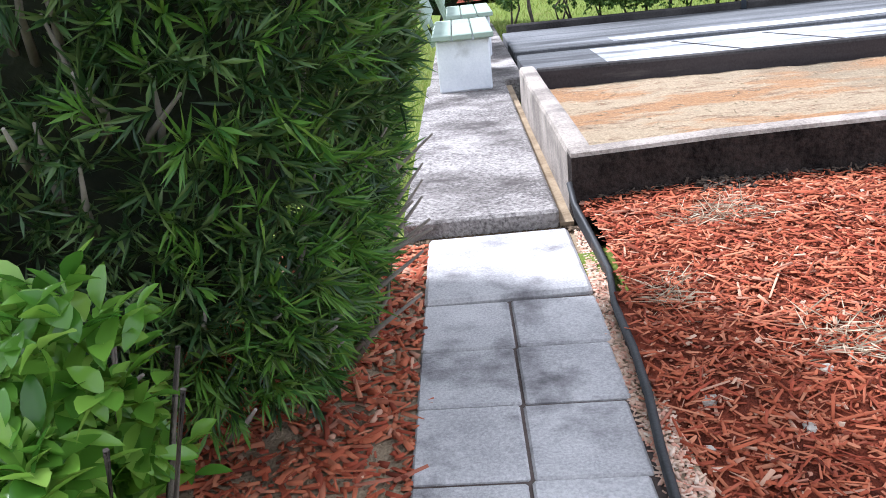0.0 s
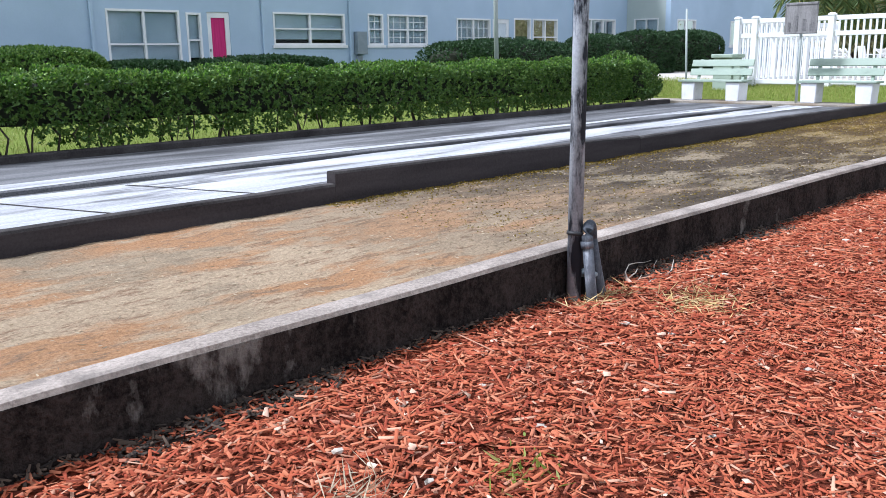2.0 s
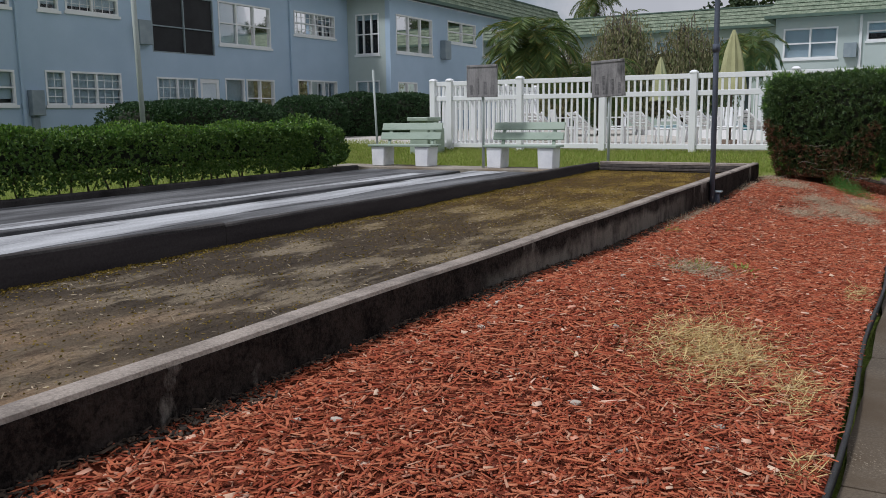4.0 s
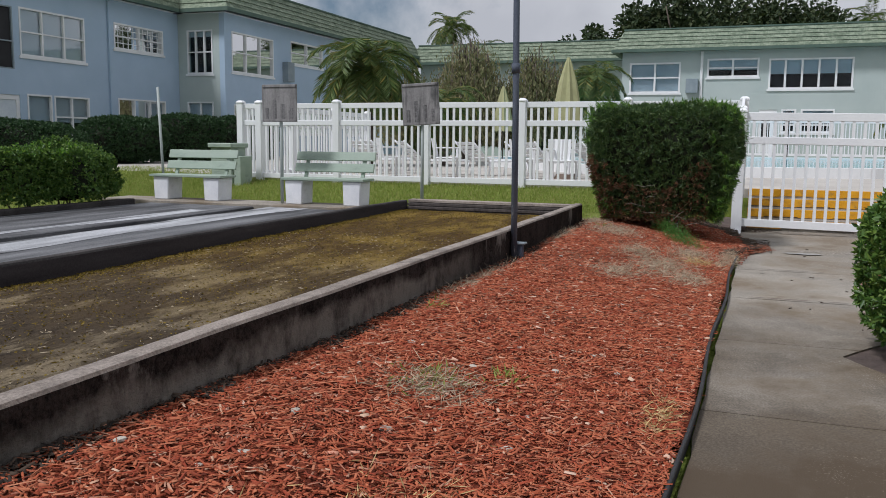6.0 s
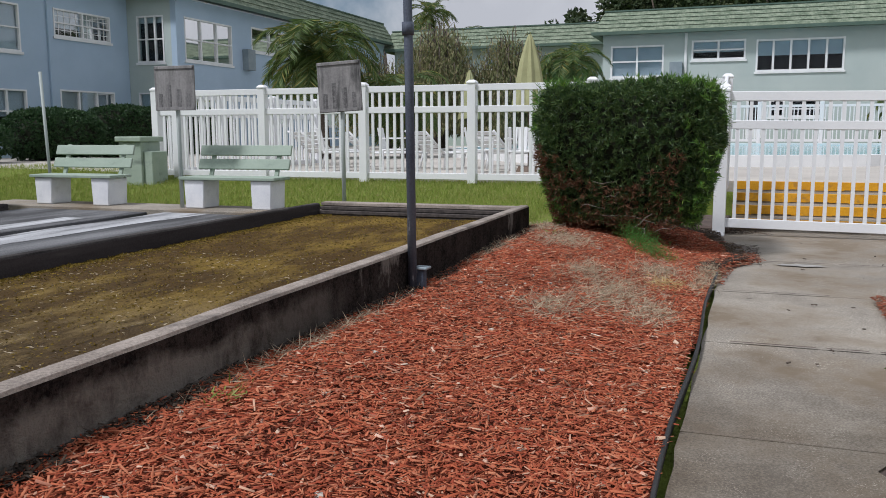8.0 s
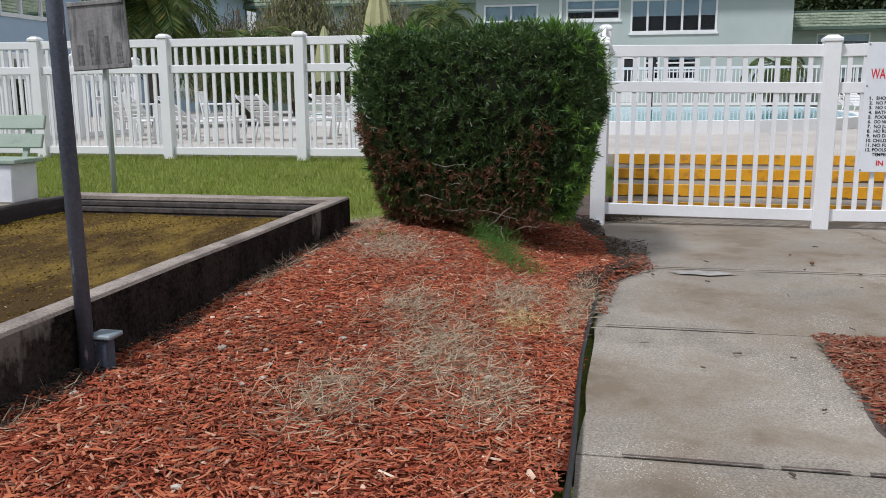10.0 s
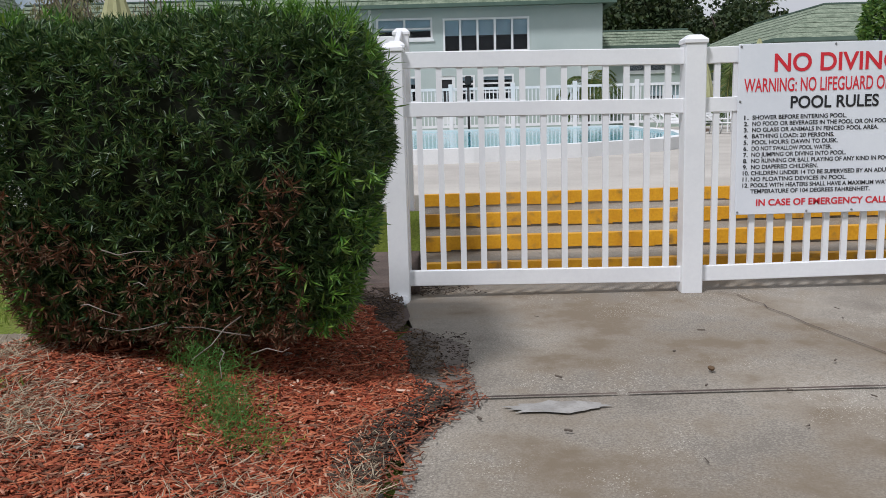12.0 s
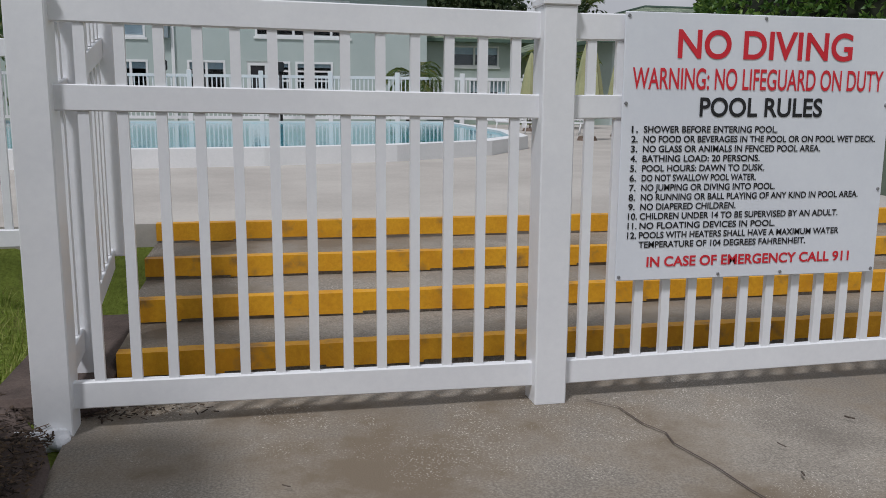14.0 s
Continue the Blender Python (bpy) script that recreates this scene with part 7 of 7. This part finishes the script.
rc = resin_chair()
for k, (x, y, a) in enumerate([(24.9, 3.3, 120), (24.4, 5.2, 20), (23.6, 4.2, -90), (25.0, 4.6, 100), (24.6, 7.0, 10), (24.3, 8.2, 40), (40.5, -9.2, 30), (42.2, -8.8, -30)]):
    m = pose(x, y, DECK - 0.006, 0, 0, a)
    if k == 0:
        rc.matrix_basis = m
    else:
        copy_thing(rc, m)
for x, y in ((46.8, 3.16), (46.8, -0.66)):
    lp = thing("pool_lantern", x, y, DECK, "black lantern on a short post by the pool rail", "lamp post")
    part("post", tube([(x, y, DECK - 0.01), (x, y, 2.22)], 0.045, 8), M["rubber"], lp)
    part("lantern", box(x - 0.12, y - 0.12, 2.22, x + 0.12, y + 0.12, 2.56, 0.04), M["rubber"], lp)

# ---- palms and trees ----
def palm(name, x, y, z0, trunk_h, fronds, length, label, seed, trunk_r=0.11, droop=1.0):
    rg = random.Random(seed)
    t = thing(name, x, y, z0, label, "palm tree")
    top = Vector((x + rg.uniform(-0.2, 0.2), y + rg.uniform(-0.2, 0.2), z0 + trunk_h))
    part("trunk", tube([(x, y, z0 - 0.1), ((x + top.x) / 2 + 0.05, (y + top.y) / 2, z0 + trunk_h / 2), top], [trunk_r * 1.3, trunk_r, trunk_r * 0.9], 9), M["bark"], t)
    base, way, ln, wd = [], [], [], []
    ribs = bmesh.new()
    for k in range(fronds):
        a, el = rg.uniform(0, 2 * math.pi), rg.uniform(-0.35, 1.25)
        d = Vector((math.cos(a) * math.cos(el), math.sin(a) * math.cos(el), math.sin(el)))
        q, pts = top.copy(), [top.copy()]
        L = length * rg.uniform(0.75, 1.1)
        n = 16
        for s in range(n):
            d = (d + Vector((0, 0, -0.085 * droop * (1 + s / n)))).normalized()
            q = q + d * L / n
            pts.append(q.copy())
            sd = d.cross(Vector((0, 0, 1))).normalized()
            if s > 1:
                for sg in (-1, 1):
                    for j in (0.0, 0.33, 0.67):
                        base.append(q - d * L / n * j)
                        way.append(sd * sg * 0.9 + d * 0.7 + Vector((0, 0, -0.25 + rg.uniform(-0.2, 0.15))))
                        ln.append(L * 0.26 * math.sin(math.pi * (s + 1.5) / (n + 3)) ** 0.6)
                        wd.append(L * 0.017)
        add_tube(ribs, pts[::3] + [pts[-1]], 0.012, 4)
    part("rib", ribs, M["palm_leaf"], t)
    mesh_ob("fronds", leaves_mesh("fronds", np.array(base), np.array(way), np.array(ln), np.array(wd), 0.2), M["palm_leaf"], t)


palm("date_palm", 31.0, 11.8, DECK - 0.05, 2.95, 84, 2.05, "short bushy date palm with yellowing lower fronds", 1, 0.12, 1.2)
palm("date_palm", 32.5, 10.0, DECK - 0.05, 1.9, 46, 1.8, "short bushy date palm with yellowing lower fronds", 2, 0.11, 1.3)
palm("date_palm", 41.0, 6.7, DECK - 0.05, 3.2, 60, 1.9, "short bushy date palm beside the far building", 3, 0.12, 1.3)
palm("date_palm", 48.5, -5.4, DECK - 0.05, 1.9, 34, 1.7, "short bushy date palm beyond the pool rail", 4, 0.12, 1.3)
palm("date_palm", 46.0, -10.5, DECK - 0.05, 2.0, 34, 1.9, "short bushy date palm beyond the pool rail", 5, 0.12, 1.3)
palm("tall_palm", 80, 26.6, 0.1, 11.0, 46, 2.7, "tall palm tree behind the roofs", 6, 0.22, 1.0)
palm("tall_palm", 84, 25.0, 0.1, 9.4, 30, 2.4, "tall palm tree behind the roofs", 7, 0.22, 1.0)
palm("tall_palm", 92, -8.5, 0.1, 12.0, 34, 3.0, "tall palm tree behind the roofs", 8, 0.24, 1.0)
palm("tall_palm", 88, -27, 0.1, 8.5, 34, 3.0, "tall palm tree behind the roofs", 9, 0.24, 1.0)


def tree(name, x, y, z0, half, zc, n, label, seed, leaf=0.3, mat="far_leaf", lumps=60, branch=True):
    rg = random.Random(seed)
    t = thing(name, x, y, z0, label, "tree")
    bm = bmesh.new()
    add_tube(bm, [(x, y, z0 - 0.2), (x + 0.2, y, z0 + (zc - z0) * 0.5), (x + 0.1, y + 0.2, zc)], [half[0] * 0.09, half[0] * 0.06, half[0] * 0.03], 8)
    for k in range(9):
        a = 2 * math.pi * k / 9 + rg.uniform(-0.3, 0.3)
        s = Vector((x + 0.1, y, z0 + (zc - z0) * rg.uniform(0.35, 0.8)))
        e = Vector((x + half[0] * 0.7 * math.cos(a), y + half[1] * 0.7 * math.sin(a), zc + half[2] * rg.uniform(-0.1, 0.6)))
        add_tube(bm, [s, (s + e) / 2 + Vector((0, 0, 0.3)), e], [half[0] * 0.04, half[0] * 0.025, half[0] * 0.01], 6)
    part("trunk", bm, M["bark"], t)
    p, d = lump_points(n, (x, y, zc), half, lumps, seed)
    mesh_ob("crown", leaves_mesh("crown", p, d + RNG.normal(0, 0.6, d.shape) + np.array([0, 0, -0.2]), leaf * 1.35 * RNG.uniform(0.6, 1.2, n), leaf * 0.85), M[mat], t)


tree("oak_tree", 82, 6.5, 0.1, (5, 7.0, 4.5), 10.0, 15000, "broad dark oak tree behind the roofs", 21, 0.34)
tree("oak_tree", 88, -2.0, 0.1, (5, 6.5, 4.0), 10.2, 13000, "broad dark oak tree behind the roofs", 22, 0.34)
tree("oak_tree", 92, 16, 0.1, (5, 6, 3.5), 8.8, 10000, "broad dark oak tree behind the roofs", 23, 0.36)
tree("oak_tree", 78, -14.0, 0.1, (5, 5.5, 4.4), 7.5, 13000, "broad dark oak tree behind the low roof", 24, 0.34)
tree("oak_tree", 84, -23.0, 0.1, (5, 6.0, 3.8), 6.2, 12000, "broad dark oak tree behind the low roof", 25, 0.34)
tree("oak_tree", 66, -32.0, 0.1, (5, 6.0, 4.8), 6.2, 12000, "broad dark oak tree beyond the clubhouse", 26, 0.34)


def weeping(x, y, z0, rx, ry, top, n, seed):
    rg = np.random.default_rng(seed)
    t = thing("weeping_shrub", x, y, z0, "overgrown drooping shrub with tan and green foliage", "shrub", "weeping shrubs")
    bm = bmesh.new()
    base, way = [], []
    for k in range(70):
        a, r = rg.uniform(0, 2 * math.pi), rg.random() ** 0.5
        px, py = x + rx * r * math.cos(a), y + ry * r * math.sin(a)
        h = z0 + (top - z0) * (1 - 0.45 * r * r) * rg.uniform(0.85, 1.05)
        add_tube(bm, [(x + 0.2 * math.cos(a), y + 0.2 * math.sin(a), z0), ((x + px) / 2, (y + py) / 2, h * 0.95), (px, py, h), (px + 0.25 * math.cos(a), py + 0.25 * math.sin(a), h * 0.55)], [0.04, 0.025, 0.015, 0.006], 5)
        m = n // 70
        f = rg.random(m) ** 0.7
        base.append(np.stack([px + rg.normal(0, 0.28, m), py + rg.normal(0, 0.28, m), h - f * (h - z0) * 0.75], 1))
        way.append(np.stack([rg.normal(0, 0.4, m), rg.normal(0, 0.4, m), -np.ones(m)], 1))
    part("branch", bm, M["bark"], t)
    b, w = np.concatenate(base), np.concatenate(way)
    mesh_ob("foliage", leaves_mesh("foliage", b, w, 0.20 * rg.uniform(0.6, 1.3, len(b)), 0.055), M["vine_leaf"], t)


weeping(42.0, 12.3, 0.3, 2.0, 1.6, 5.7, 26000, 31)
weeping(43.0, 9.6, 0.3, 2.0, 1.9, 5.2, 24000, 32)
weeping(44.0, 15.5, 0.3, 2.0, 2.4, 4.6, 9000, 33)

# red mulch strip under the conifer shrub beyond the benches
rs = bmesh.new()
ring = [(-1.2 + 4.0 * f, 15.0 + 0.15 * math.sin(f * 9)) for f in [k / 14 for k in range(15)]] + [(2.8 - 4.0 * f, 18.9 + 0.15 * math.sin(f * 8)) for f in [k / 14 for k in range(15)]]
rs.faces.new([rs.verts.new((x, y, float(land(x, y)) + 0.02)) for x, y in ring])
tagged(part("far_mulch_strip", rs, M["mulch_bed"]), "red mulch strip along the foot of the building", "mulch", kind="structure")
